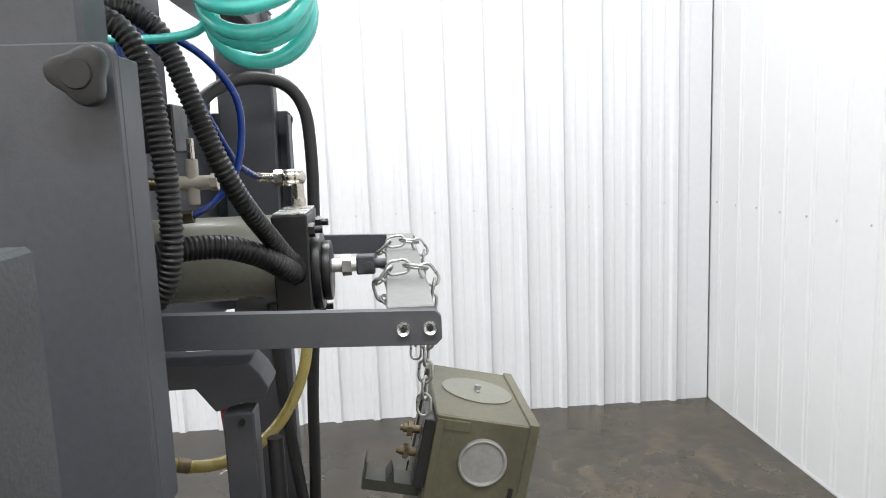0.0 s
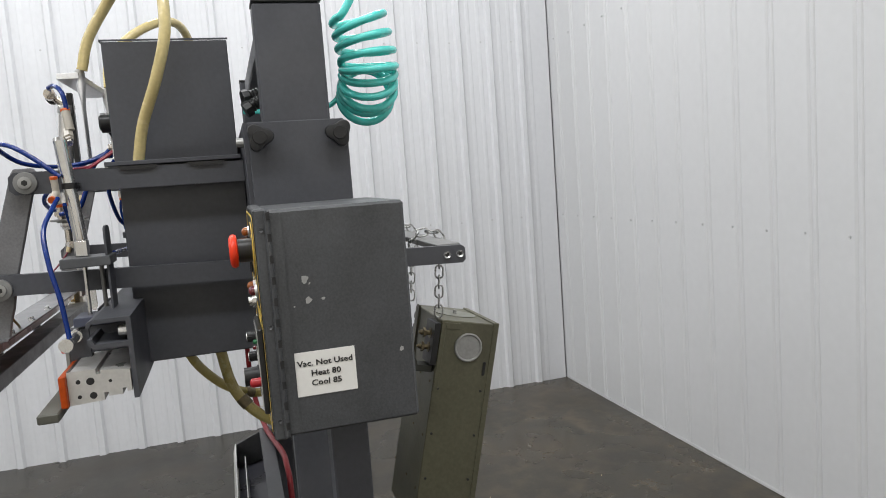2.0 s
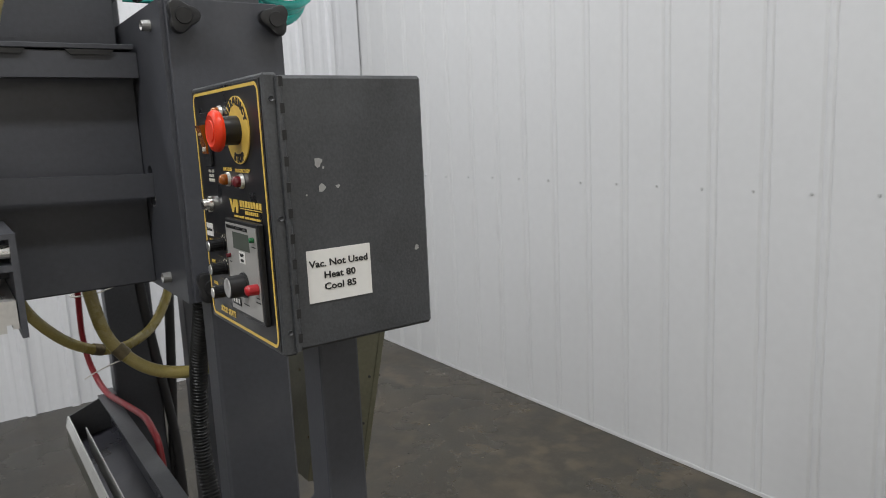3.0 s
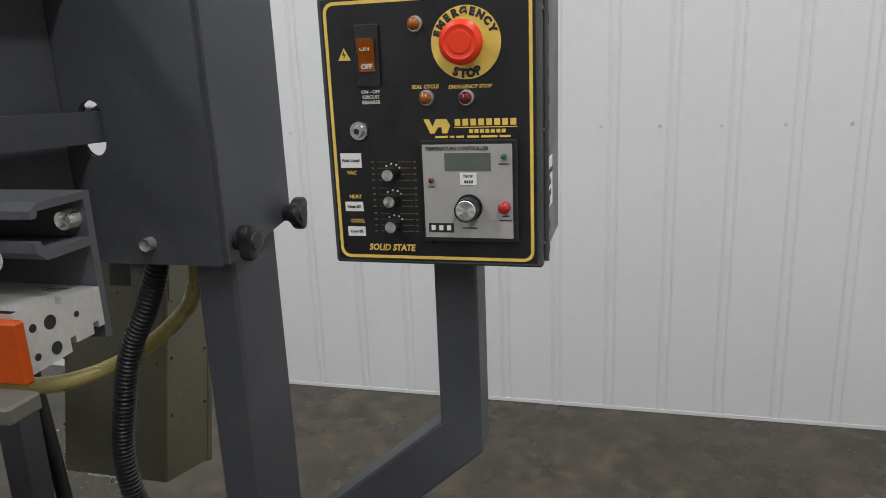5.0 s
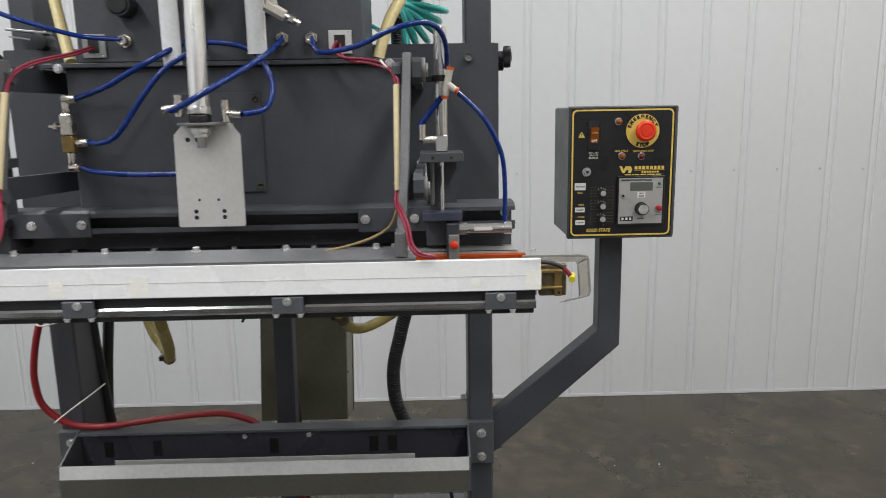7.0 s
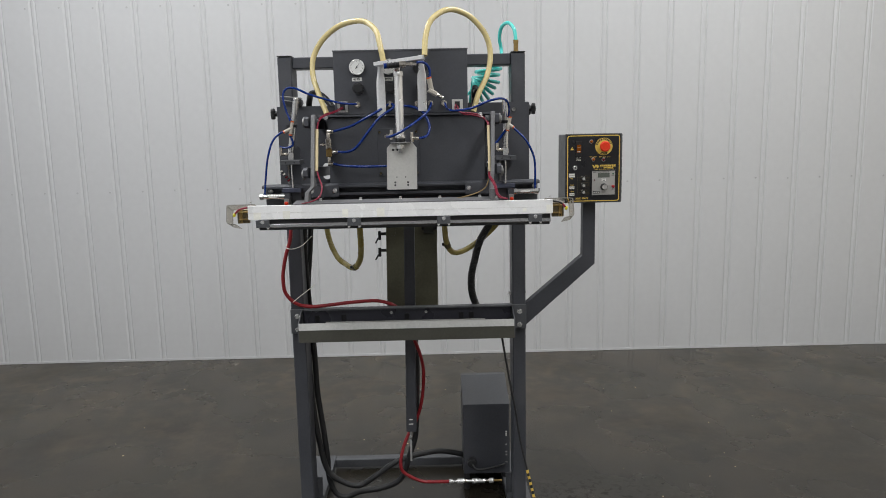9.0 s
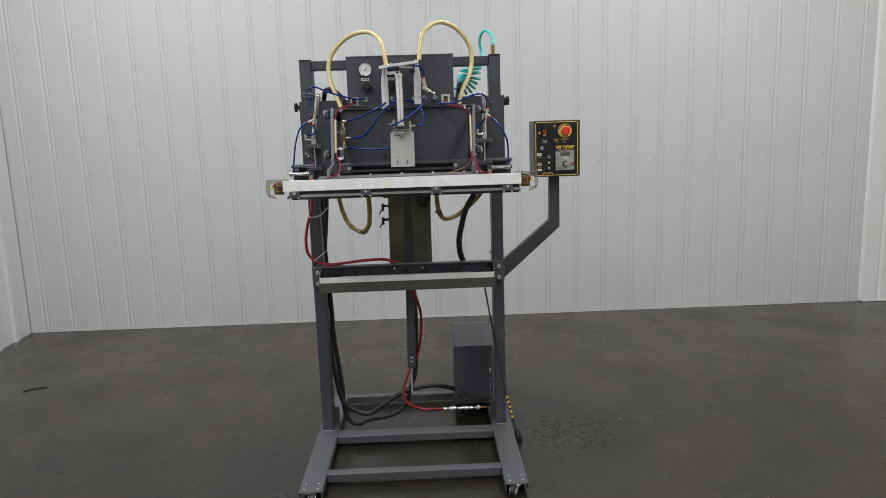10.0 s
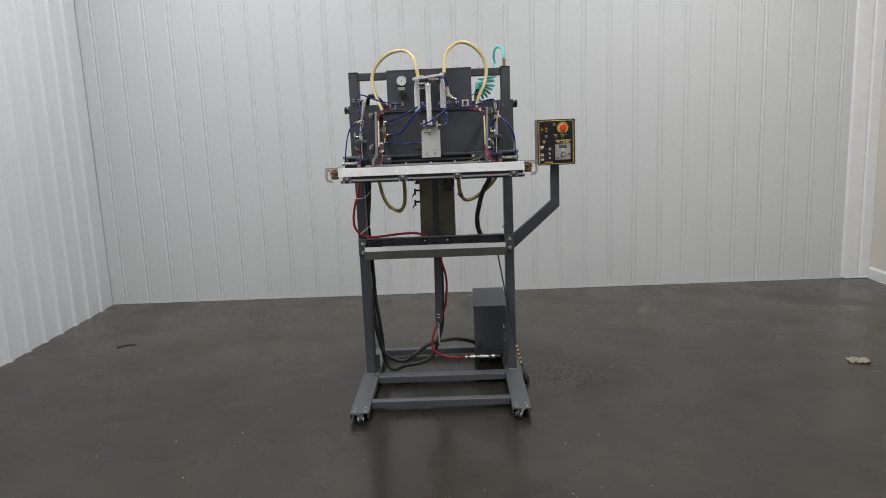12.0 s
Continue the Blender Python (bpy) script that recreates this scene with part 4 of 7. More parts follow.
# latch cylinders at both ends of the jaw
for side in (1, -1):
    cx = 0.319 if side > 0 else -0.386
    yc = -0.248
    u = box("latch_unit", mach, GREY, cx - 0.026, cx + 0.026, -0.248, -0.1795, 1.2975, 1.339, 0.001, "latch cylinder bracket")
    box("lower_plate", u, BLUEG, cx - 0.032, cx + 0.030, -0.268, -0.18, 1.3392, 1.3525, 0.001, "blue-grey plate")
    bm = bmesh.new()
    r = 0.012
    top = [(cx + q * (0.024 - r) + q * r * math.sin(math.radians(t)), 1.490 - r + r * math.cos(math.radians(t))) for q, ts in ((-1, (90, 60, 30, 0)), (1, (0, 30, 60, 90))) for t in ts]
    add_prism(bm, [(cx + 0.024, 1.3526), (cx - 0.024, 1.3526)] + top, "y", -0.2125, -0.2095)
    part("back_plate", bm, GREY, u, "thin upright plate with rounded top corners")
    cyl("guide_rod", u, SATIN, (cx - 0.015, -0.226, 1.3526), (cx - 0.015, -0.226, 1.430), 0.0034, seg=12)
    box("upper_plate", u, GREYL, cx - 0.033, cx + 0.033, -0.276, -0.205, 1.430, 1.4445, 0.0012)
    for dx in (-0.014, 0.014):
        cyl("bore_dark", u, BLACK, (cx + dx, -0.2764, 1.437), (cx + dx, -0.2755, 1.437), 0.0025, seg=10)
    bm = bmesh.new()
    add_box(bm, cx - 0.0095, cx + 0.0095, yc - 0.0095, yc + 0.0095, 1.4446, 1.470, 0.0015)
    tip = 0.0 if side > 0 else 0.028
    zt = 1.624 if side > 0 else 1.640
    add_cyl(bm, (cx, yc, 1.470), (cx + tip, yc - 0.012, zt), 0.0098, seg=22)
    add_cyl(bm, (cx + tip, yc - 0.012, zt), (cx + tip * 1.02, yc - 0.0124, zt + 0.005), 0.0098, 0.0082, seg=22)
    add_cyl(bm, (cx, yc, 1.4445), (cx, yc, 1.3526), 0.0032, seg=12)
    part("air_cylinder", bm, CHROMET, u, "slim stainless air cylinder", True)
    bm = bmesh.new()
    bx = cx + tip * 0.48
    add_cyl(bm, (bx, yc - 0.006, 1.550), (bx, yc - 0.006, 1.559), 0.0122, seg=18)
    add_box(bm, bx - 0.024, bx - 0.008, yc - 0.006, yc + 0.006, 1.550, 1.559, 0.001)
    part("clamp_band", bm, BLACK, u, "black clamp band", True)
    bm = bmesh.new()
    add_cyl(bm, (cx - 0.030, -0.270, 1.464), (cx - 0.010, -0.262, 1.464), 0.0055, seg=12)
    add_cyl(bm, (cx - 0.029, -0.270, 1.464), (cx - 0.029, -0.270, 1.487), 0.0055, seg=12)
    part("elbow_fitting", bm, NICKEL, u, "nickel elbow fitting", True)
    # small horizontal cylinder
    s = side
    h0, h1 = cx + s * 0.026, cx + s * 0.094
    bm = bmesh.new()
    add_cyl(bm, (h0, -0.266, 1.327), (h1, -0.266, 1.327), 0.0078, seg=24)
    add_cyl(bm, (h0 - s * 0.001, -0.266, 1.327), (h0 + s * 0.011, -0.266, 1.327), 0.0098, seg=24)
    add_cyl(bm, (h1, -0.266, 1.327), (h1 + s * 0.012, -0.266, 1.327), 0.0099, seg=24)
    part("pin_cylinder", bm, CHROMET, u, "small polished horizontal air cylinder", True)
    box("cylinder_sticker", u, PAPER, min(h0 + s * 0.022, h0 + s * 0.05), max(h0 + s * 0.022, h0 + s * 0.05), -0.2745, -0.2738, 1.3245, 1.3298, 0)
    box("cylinder_block", u, GREY, cx + min(s * 0.005, s * 0.024), cx + max(s * 0.005, s * 0.024), -0.2790, -0.2485, 1.285, 1.336, 0.001)
    box("latch_bar", u, DULLZ, cx + min(s * 0.002, s * 0.018) + s * 0.006, cx + max(s * 0.002, s * 0.018) + s * 0.006, -0.2855, -0.2795, 1.250, 1.320, 0.001)
    bm = bmesh.new()
    add_cyl(bm, (cx + s * 0.016, -0.2855, 1.305), (cx + s * 0.016, -0.289, 1.305), 0.006, seg=16)
    add_dome(bm, (cx + s * 0.016, -0.289, 1.305), (0, -1, 0), 0.0065, 0.004)
    part("latch_pin", bm, REDB, u, "small red latch pin", True)
    # tee manifold on the cylinder
    bm = bmesh.new()
    tx = cx + 0.010
    add_cyl(bm, (tx - 0.004, -0.272, 1.529), (tx + 0.004, -0.272, 1.566), 0.0052, seg=12)
    br = 0.012 if s > 0 else 0.022
    add_cyl(bm, (tx, -0.272, 1.546), (tx + s * br, -0.276, 1.536), 0.0052, seg=12)
    part("tee_fitting", bm, TEEP, u, "pale plastic push-in tee", True)
    for p, q in (((tx + 0.004, -0.272, 1.566), (tx + 0.0048, -0.272, 1.570)), ((tx - 0.004, -0.272, 1.528), (tx - 0.0048, -0.272, 1.524)), ((tx + s * br, -0.276, 1.536), (tx + s * (br + 0.0035), -0.2765, 1.5345))):
        cyl("collet", u, ORCOL, p, q, 0.0056, seg=12, label="orange release collet")

# centre cylinder, gas nozzles and their cross bar
CENTRE = Vector((-0.011, -0.004, 0))
OFFSET = CENTRE.copy()
cx, yc = -0.015, -0.334


def axis(z):
    """The leaning axis of the centre cylinder."""
    return (cx - 0.008 * (z - 1.503), yc + 0.115 * (z - 1.503), z)


bm = bmesh.new()
add_cyl(bm, axis(1.512), axis(1.700), 0.0138, seg=28)
add_cyl(bm, axis(1.696), axis(1.712), 0.0162, seg=28, bev=0.0015)
add_cyl(bm, axis(1.503), axis(1.514), 0.0168, seg=28, bev=0.0015)
add_cyl(bm, axis(1.712), axis(1.730), 0.006, seg=14)
part("centre_cylinder", bm, STEEL, mach, "upright stainless air cylinder", True)
bm = bmesh.new()
add_cyl(bm, (cx, yc, 1.496), axis(1.503), 0.013, seg=6)
add_cyl(bm, (cx, yc, 1.468), axis(1.500), 0.005, seg=12)
add_cyl(bm, (cx, yc, 1.484), (cx, yc, 1.490), 0.009, seg=6)
add_cyl(bm, (cx, yc, 1.472), (cx, yc, 1.477), 0.010, seg=16)
part("rod_nut", bm, ZINC, mach, "", True)
cyl("bushing", mach, BLACK, (cx, yc, 1.4925), (cx, yc, 1.5025), 0.0155, seg=20, label="black bushing under the cylinder", bev=0.001)
cyl("washer", mach, SATIN, (cx, yc, 1.4858), (cx, yc, 1.4884), 0.0185, seg=28, label="wide steel washer under the flange")
cyl("lock_nut", mach, ZINC, (cx, yc, 1.4765), (cx, yc, 1.4857), 0.0135, seg=6, label="bright hexagon nut", bev=0.001)
cyl("rod_tip", mach, DULLZ, (cx, yc, 1.457), (cx, yc, 1.4765), 0.0062, seg=14, bev=0.001)
box("back_strut", mach, BLACK, cx - 0.008, cx + 0.008, -0.306, -0.296, 1.595, 1.735, 0.001, "black flat strut behind the cylinder")
arc = [(cx + 0.031 * math.cos(math.radians(t)), yc - 0.002 - 0.028 * math.sin(math.radians(t))) for t in range(0, 181, 15)]
prism("flange_plate", mach, SATIN, [(cx + 0.034, -0.300)] + arc + [(cx - 0.034, -0.300)], "z", 1.4885, 1.4925, "rounded steel flange under the cylinder", 0.0008)
bm = bmesh.new()
add_prism(bm, [(-0.0605, 1.341), (0.0325, 1.341), (0.0345, 1.343), (0.0355, 1.474), (0.022, 1.491), (-0.044, 1.492), (-0.0595, 1.475), (-0.0625, 1.343)], "y", -0.3185, -0.3150)
pl = part("nozzle_plate", bm, SHEETALU, mach, "pale sheet metal plate with small holes")
for x, z, r in ((-0.036, 1.355, 0.0032), (-0.036, 1.364, 0.0032), (0.005, 1.355, 0.0032), (0.005, 1.364, 0.0032), (-0.030, 1.381, 0.002), (-0.002, 1.381, 0.002), (-0.04, 1.468, 0.0035), (-0.026, 1.468, 0.0035)):
    cyl("bore_dark", pl, BLACK, (x, -0.3189, z), (x, -0.3180, z), r, seg=12)
box("plate_bracket", mach, GREY, -0.045, 0.018, -0.3148, -0.2525, 1.362, 1.368, 0.0008)
box("plate_bracket", mach, SHEETALU, -0.045, 0.022, -0.3148, -0.30, 1.486, 1.490, 0.0008)
for x in (-0.043, 0.022):
    bm = bmesh.new()
    s = -1 if x < 0 else 1
    dz = -0.012 if x > 0 else -0.004
    add_cyl(bm, (x, -0.336, 1.517 + dz), (x + s * 0.022, -0.338, 1.515 + dz), 0.0055, seg=12)
    add_cyl(bm, (x, -0.336, 1.505 + dz), (x, -0.336, 1.535 + dz), 0.0058, seg=12)
    part("speed_fitting", bm, NICKEL, mach, "nickel speed fitting", True)
m = Matrix.Translation((-0.012, -0.273, 1.748)) @ pose(0, 0, 0, 0, -6, -9)
bm = bmesh.new()
add_box(bm, -0.082, 0.078, -0.022, 0.018, -0.006, 0.006, 0.001, m)
bar = part("nozzle_bar", bm, ALU, mach, "aluminium cross bar holding two nozzles")
OFFSET = CENTRE + Vector((0, 0, -0.010))
bm = bmesh.new()
add_cyl(bm, (-0.052, -0.338, 1.738), (-0.012, -0.334, 1.741), 0.0085, seg=14)
for k in range(3):
    add_ring(bm, (-0.046 + k * 0.011, -0.3375 + k * 0.001, 1.7385 + k * 0.0008), (1, 0.1, 0.075), 0.0088, 0.0022, 14, 6)
part("muffler", bm, BLACK, bar, "black ribbed exhaust muffler", True)
cyl("blue_tip", bar, BLUE, (-0.060, -0.339, 1.7375), (-0.051, -0.338, 1.738), 0.0086, seg=14)
bm = bmesh.new()
add_cyl(bm, (-0.012, -0.334, 1.741), (0.008, -0.332, 1.742), 0.0105, seg=14)
add_cyl(bm, (0.008, -0.332, 1.742), (0.042, -0.329, 1.741), 0.0055, seg=6)
add_cyl(bm, (0.022, -0.331, 1.742), (0.030, -0.330, 1.742), 0.0075, seg=6)
add_cyl(bm, (cx - 0.006, -0.311, 1.722), (cx - 0.006, -0.330, 1.738), 0.007, seg=12)
part("valve_fitting", bm, NICKEL, bar, "nickel valve fitting", True)
OFFSET = CENTRE.copy()


def nozzle(x, yn, ztop, zbot):
    """A round tube squeezed flat towards its lower end."""
    bm = bmesh.new()
    rings, seg = [], 20
    for i in range(15):
        f = i / 14
        z = ztop + (zbot - ztop) * f
        g = min(1, max(0, (f - 0.12) / 0.28))
        g = g * g * (3 - 2 * g)
        rx, ry = 0.0085 + 0.0058 * g, 0.0085 - 0.0055 * g
        rings.append([bm.verts.new((x + rx * math.cos(a), yn + ry * math.sin(a), z)) for a in (2 * math.pi * k / seg for k in range(seg))])
    for a, b in zip(rings, rings[1:]):
        for k in range(seg):
            bm.faces.new((a[k], a[(k + 1) % seg], b[(k + 1) % seg], b[k]))
    bm.faces.new(rings[0])
    bm.faces.new(rings[-1][::-1])
    part("nozzle", bm, ALU, bar, "flattened aluminium nozzle tube", True)


nozzle(-0.0775, -0.243, 1.752, 1.577)
nozzle(0.0565, -0.267, 1.766, 1.590)
bm = bmesh.new()
add_cyl(bm, (0.080, -0.295, 1.690), (0.087, -0.290, 1.655), 0.008, seg=12)
add_cyl(bm, (0.078, -0.295, 1.655), (0.104, -0.290, 1.640), 0.0085, seg=6)
part("flow_control", bm, TEEP, bar, "pale flow control valve", True)
cyl("needle", bar, NICKEL, (0.104, -0.290, 1.640), (0.124, -0.287, 1.629), 0.0052, seg=12, label="nickel needle screw")
cyl("lock_nut", bar, NICKEL, (0.110, -0.2893, 1.6367), (0.116, -0.2884, 1.6334), 0.0074, seg=6, label="nickel lock nut")
cyl("collet", bar, ORCOL, (0.079, -0.2955, 1.694), (0.080, -0.295, 1.690), 0.0085, seg=12)

OFFSET = Vector((0, 0, 0))
# pale bracket and rolled pad at the plate's upper corner, striped plug beside the latch
pb = box("corner_bracket", mach, DULLZ, -0.466, -0.392, -0.012, 0.012, 1.6545, 1.6585, 0.0008, "dull bent bracket on the plate's corner", m=Matrix.Translation((-0.43, 0, 1.656)) @ pose(0, 0, 0, 0, 6, 0) @ Matrix.Translation((0.43, 0, -1.656)))
box("stem", pb, DULLZ, -0.462, -0.392, -0.010, 0.010, 1.641, 1.644, 0.0006, m=Matrix.Translation((-0.43, 0, 1.643)) @ pose(0, 0, 0, 0, 9, 0) @ Matrix.Translation((0.43, 0, -1.643)))
cyl("pad", pb, BLACK, (-0.404, -0.02, 1.637), (-0.404, 0.02, 1.637), 0.0150, seg=20, label="black rubber roll", bev=0.002)
sp = thing("striped_plug", "small tapered red, black and white ribbed plug", "plug", at=(-0.41, -0.26, 1.388))
for k in range(7):
    f, g = k / 7, (k + 0.85) / 7
    a, b = Vector((-0.425, -0.262, 1.407)), Vector((-0.399, -0.258, 1.372))
    cyl("rib", sp, (WHITEP, BLACK, WHITEP, BLACK, REDL, BLACK, REDL)[k], a.lerp(b, f), a.lerp(b, g), 0.0034 + 0.0035 * f, seg=12)

OFFSET = Vector((-0.009, 0, -0.004))
# valve tee on the body front
vx = -0.262
vt = box("valve_tee", mach, NICKEL, vx - 0.009, vx + 0.009, -0.226, -0.2065, 1.478, 1.512, 0.002, "nickel valve tee block")
box("brass_block", vt, BRASS, vx - 0.009, vx + 0.009, -0.226, -0.2065, 1.452, 1.4778, 0.0015, "brass block")
for nm, p, q, r in (("stem", (vx, -0.216, 1.512), (vx, -0.216, 1.530), 0.0062), ("elbow", (vx - 0.004, -0.216, 1.534), (vx + 0.018, -0.218, 1.534), 0.0072), ("stem", (vx - 0.030, -0.216, 1.492), (vx - 0.009, -0.216, 1.492), 0.0036),
                    ("lock_nut", (vx - 0.022, -0.216, 1.492), (vx - 0.016, -0.216, 1.492), 0.0068), ("elbow", (vx + 0.009, -0.216, 1.466), (vx + 0.030, -0.218, 1.466), 0.0072), ("stem", (vx, -0.216, 1.430), (vx, -0.216, 1.452), 0.0058), ("elbow", (vx - 0.004, -0.216, 1.427), (vx + 0.014, -0.218, 1.427), 0.0070)):
    cyl(nm, vt, NICKEL, p, q, r, seg=12 if nm != "lock_nut" else 6, bev=0.0008)
for x in (0.246, -0.268):
    screw_head(mach, ZINC, (x, -0.2145, 1.581), (0, -1, 0), 0.0055, 0.006, True)
mp = box("mount_plate", mach, GREY, -0.100, 0.039, -0.2035, -0.2003, 1.382, 1.541, 0.0008, "thin grey plate bolted to the body front")
for x in (-0.092, 0.031):
    for z in (1.392, 1.529):
        screw_head(mp, OLDBRASS, (x, -0.2035, z), (0, -1, 0), 0.0045, 0.005, False)

OFFSET = Vector((0, 0, 0))
# rear: main air cylinder, cross plate, elbow, gusset and column
head = box("cylinder_head", mach, BLACK, -0.122, 0.0, 0.181, 0.228, 1.298, 1.464, 0.002, "black square cylinder head")
box("head_cap", head, ZINC, -0.120, -0.002, 0.183, 0.226, 1.4642, 1.467, 0.0008, "thin dull steel cap plate")
bm = bmesh.new()
add_cyl(bm, (-0.06, 0.228, 1.382), (-0.06, 0.240, 1.382), 0.056, seg=28, bev=0.002)
add_cyl(bm, (-0.06, 0.240, 1.380), (-0.06, 0.252, 1.380), 0.042, seg=28, bev=0.002)
part("cylinder_flange", bm, BLACK, head, "", True)
for dx in (-0.108, -0.012):
    for z in (1.443, 1.318):
        bm = bmesh.new()
        add_cyl(bm, (dx, 0.228, z), (dx, 0.236, z), 0.0095, seg=6)
        add_cyl(bm, (dx, 0.236, z), (dx, 0.246, z), 0.005, seg=10)
        part("tie_rod_nut", bm, BLACK, head, "", True)
cyl("cylinder_barrel", mach, BARREL, (-0.06, 0.008, 1.403), (-0.06, 0.181, 1.403), 0.058, seg=40, label="pale enamelled cylinder barrel")
bm = bmesh.new()
add_cyl(bm, (-0.06, 0.252, 1.386), (-0.06, 0.290, 1.386), 0.010, seg=16)
part("piston_rod", bm, ZINC, mach, "bright piston rod", True)
bm = bmesh.new()
add_cyl(bm, (-0.06, 0.266, 1.386), (-0.06, 0.279, 1.386), 0.0155, seg=6)
part("lock_nut", bm, DULLZ, mach, "dull steel lock nut", True)
bm = bmesh.new()
add_box(bm, -0.074, -0.046, 0.286, 0.312, 1.373, 1.399, 0.002)
add_cyl(bm, (-0.08, 0.304, 1.386), (-0.04, 0.304, 1.386), 0.006, seg=12)
add_cyl(bm, (-0.06, 0.312, 1.386), (-0.06, 0.335, 1.386), 0.007, seg=12)
part("clevis", bm, GREY, mach, "dull clevis on the rod end", True)
OFFSET = Vector((0, 0.006, 0))
box("cross_plate", mach, SATIN, -0.3115, 0.2735, 0.322, 0.368, 1.386, 1.397, 0.0012, "satin grey steel cross plate between the arms")
OFFSET = Vector((0, 0, 0))
bm = bmesh.new()
add_cyl(bm, (-0.104, 0.206, 1.467), (-0.104, 0.206, 1.479), 0.0105, seg=6)
add_cyl(bm, (-0.104, 0.206, 1.479), (-0.104, 0.206, 1.500), 0.0088, seg=16)
add_cyl(bm, (-0.104, 0.206, 1.5095), (-0.104, 0.186, 1.5095), 0.0125, seg=18, bev=0.003)
add_cyl(bm, (-0.104, 0.186, 1.5095), (-0.104, 0.174, 1.5095), 0.0118, seg=6)
add_cyl(bm, (-0.104, 0.174, 1.510), (-0.106, 0.150, 1.512), 0.0068, seg=14)
bmesh.ops.create_uvsphere(bm, u_segments=18, v_segments=12, radius=0.0128, matrix=Matrix.Translation((-0.104, 0.206, 1.5095)))
part("elbow_fitting", bm, NICKEL, mach, "large nickel elbow fitting", True)
mf = bmesh.new()
add_cyl(mf, (0.10, 0.113, 1.490), (0.10, 0.114, 1.542), 0.0070, seg=16, bev=0.0015)
add_cyl(mf, (0.10, 0.098, 1.515), (0.10, 0.134, 1.515), 0.0082, seg=16, bev=0.0015)
add_cyl(mf, (0.10, 0.134, 1.515), (0.10, 0.142, 1.515), 0.0100, seg=6)
mf = part("manifold_fitting", mf, TEEP, mach, "dirty beige manifold fitting on the rear", True)
cyl("collar", mf, BRASS, (0.10, 0.082, 1.515), (0.10, 0.098, 1.515), 0.0115, seg=6, label="brass hexagon collar")
cyl("thread", mf, OLDBRASS, (0.10, 0.0065, 1.515), (0.10, 0.082, 1.515), 0.0075, seg=12)
cyl("tip", mf, NICKEL, (0.10, 0.114, 1.542), (0.10, 0.114, 1.565), 0.0042, seg=12)
cyl("collar", mf, OLDBRASS, (0.078, 0.088, 1.474), (0.078, 0.105, 1.475), 0.0078, seg=6, label="tarnished hexagon collar")
box("relay_block", mach, BLACK, 0.03, 0.09, 0.0065, 0.095, 1.55, 1.605, 0.002, "black relay block on the plate's rear")
box("relay_block", mach, BLACK, 0.14, 0.21, 0.0065, 0.085, 1.385, 1.425, 0.002, "black relay block on the plate's rear")
prism("gusset", mach, GREY, [(0.0065, 1.268), (0.0065, 1.234), (0.063, 1.234), (0.088, 1.200), (0.156, 1.220), (0.160, 1.230), (0.150, 1.250), (0.136, 1.266)], "x", -0.085, -0.012, "folded grey gusset under the cylinder", 0.0015)
col = prism("centre_column", mach, GREY, [(-0.057, 0.332), (-0.016, 0.332), (-0.002, 1.2), (-0.043, 1.2)], "y", 0.098, 0.140, "grey square column hanging at the centre", 0.0025)
for z in (0.385, 0.366):
    box("slot_mark", col, PAPER, -0.045, -0.029, 0.0972, 0.0980, z - 0.002, z + 0.002, 0)
cyl("bore_dark", col, BLACK, (0.0, 0.124, 1.188), (0.0023, 0.124, 1.188), 0.0046, seg=12)
cyl("pull_rod", mach, ZINC, (-0.041, 0.119, 0.20), (-0.040, 0.119, 0.335), 0.0045, seg=10)

# tool tray between the posts
bm = bmesh.new()
add_prism(bm, [(0.020, 0.790), (0.020, 0.874), (-0.012, 0.874), (-0.012, 0.869), (0.015, 0.869), (0.015, 0.790)], "x", -0.4235, 0.3635)
tray = part("tray_back", bm, GREYL, mach, "grey steel angle behind the tray")
prism("tray_shelf", mach, SHINEPLATE, [(0.0145, 0.866), (0.0105, 0.866), (0.0105, 0.790), (-0.076, 0.772), (-0.076, 0.768), (0.0145, 0.786)], "x", -0.4285, 0.3595, "dark polished tray plate", 0.0008)
prism("tray_lip", mach, TRAYLIP, [(-0.0755, 0.8375), (-0.0785, 0.8380), (-0.0845, 0.8135), (-0.0820, 0.8125)], "x", -0.4315, 0.3610, "bright worn tray lip")
box("tray_front", mach, OLIVEG, -0.4315, 0.3610, -0.0840, -0.0805, 0.767, 0.8123, 0.001, "dull olive-grey tray front")
for x in (-0.385, -0.285, -0.046, 0.160, 0.198):
    box("tray_slot", mach, BLACK, x, x + 0.018, 0.0085, 0.0104, 0.812, 0.846, 0.0006)
prism("tray_blade", mach, TRAYLIP, [(-0.0500, 0.7775), (-0.0535, 0.8365), (-0.0555, 0.8365), (-0.0520, 0.7772)], "x", -0.335, 0.255, "thin bright metal strip standing in the tray")
for side in (1, -1):
    xa, xb = (0.3585, 0.4175) if side > 0 else (-0.4785, -0.4195)
    g = box("tray_bracket", mach, GREYL, xa, xb, 0.0145, 0.0295, 0.775, 0.868, 0.0012, "bolted bracket plate")
    bm = bmesh.new()
    xg = 0.3612 if side > 0 else -0.4356
    add_prism(bm, [(0.014, 0.768), (0.014, 0.872), (-0.076, 0.836), (-0.081, 0.812), (-0.081, 0.768)], "x", xg, xg + 0.004)
    part("tray_end", bm, GREYL, mach)
    for z in (0.843, 0.791):
        screw_head(g, ZINC, ((xa + xb) / 2 + 0.004 * side, 0.0145, z), (0, -1, 0), 0.0075, 0.005, True)
for x in (-0.096, 0.036):
    screw_head(tray, ZINC, (x, 0.0104, 0.851), (0, -1, 0), 0.004, 0.004, True)
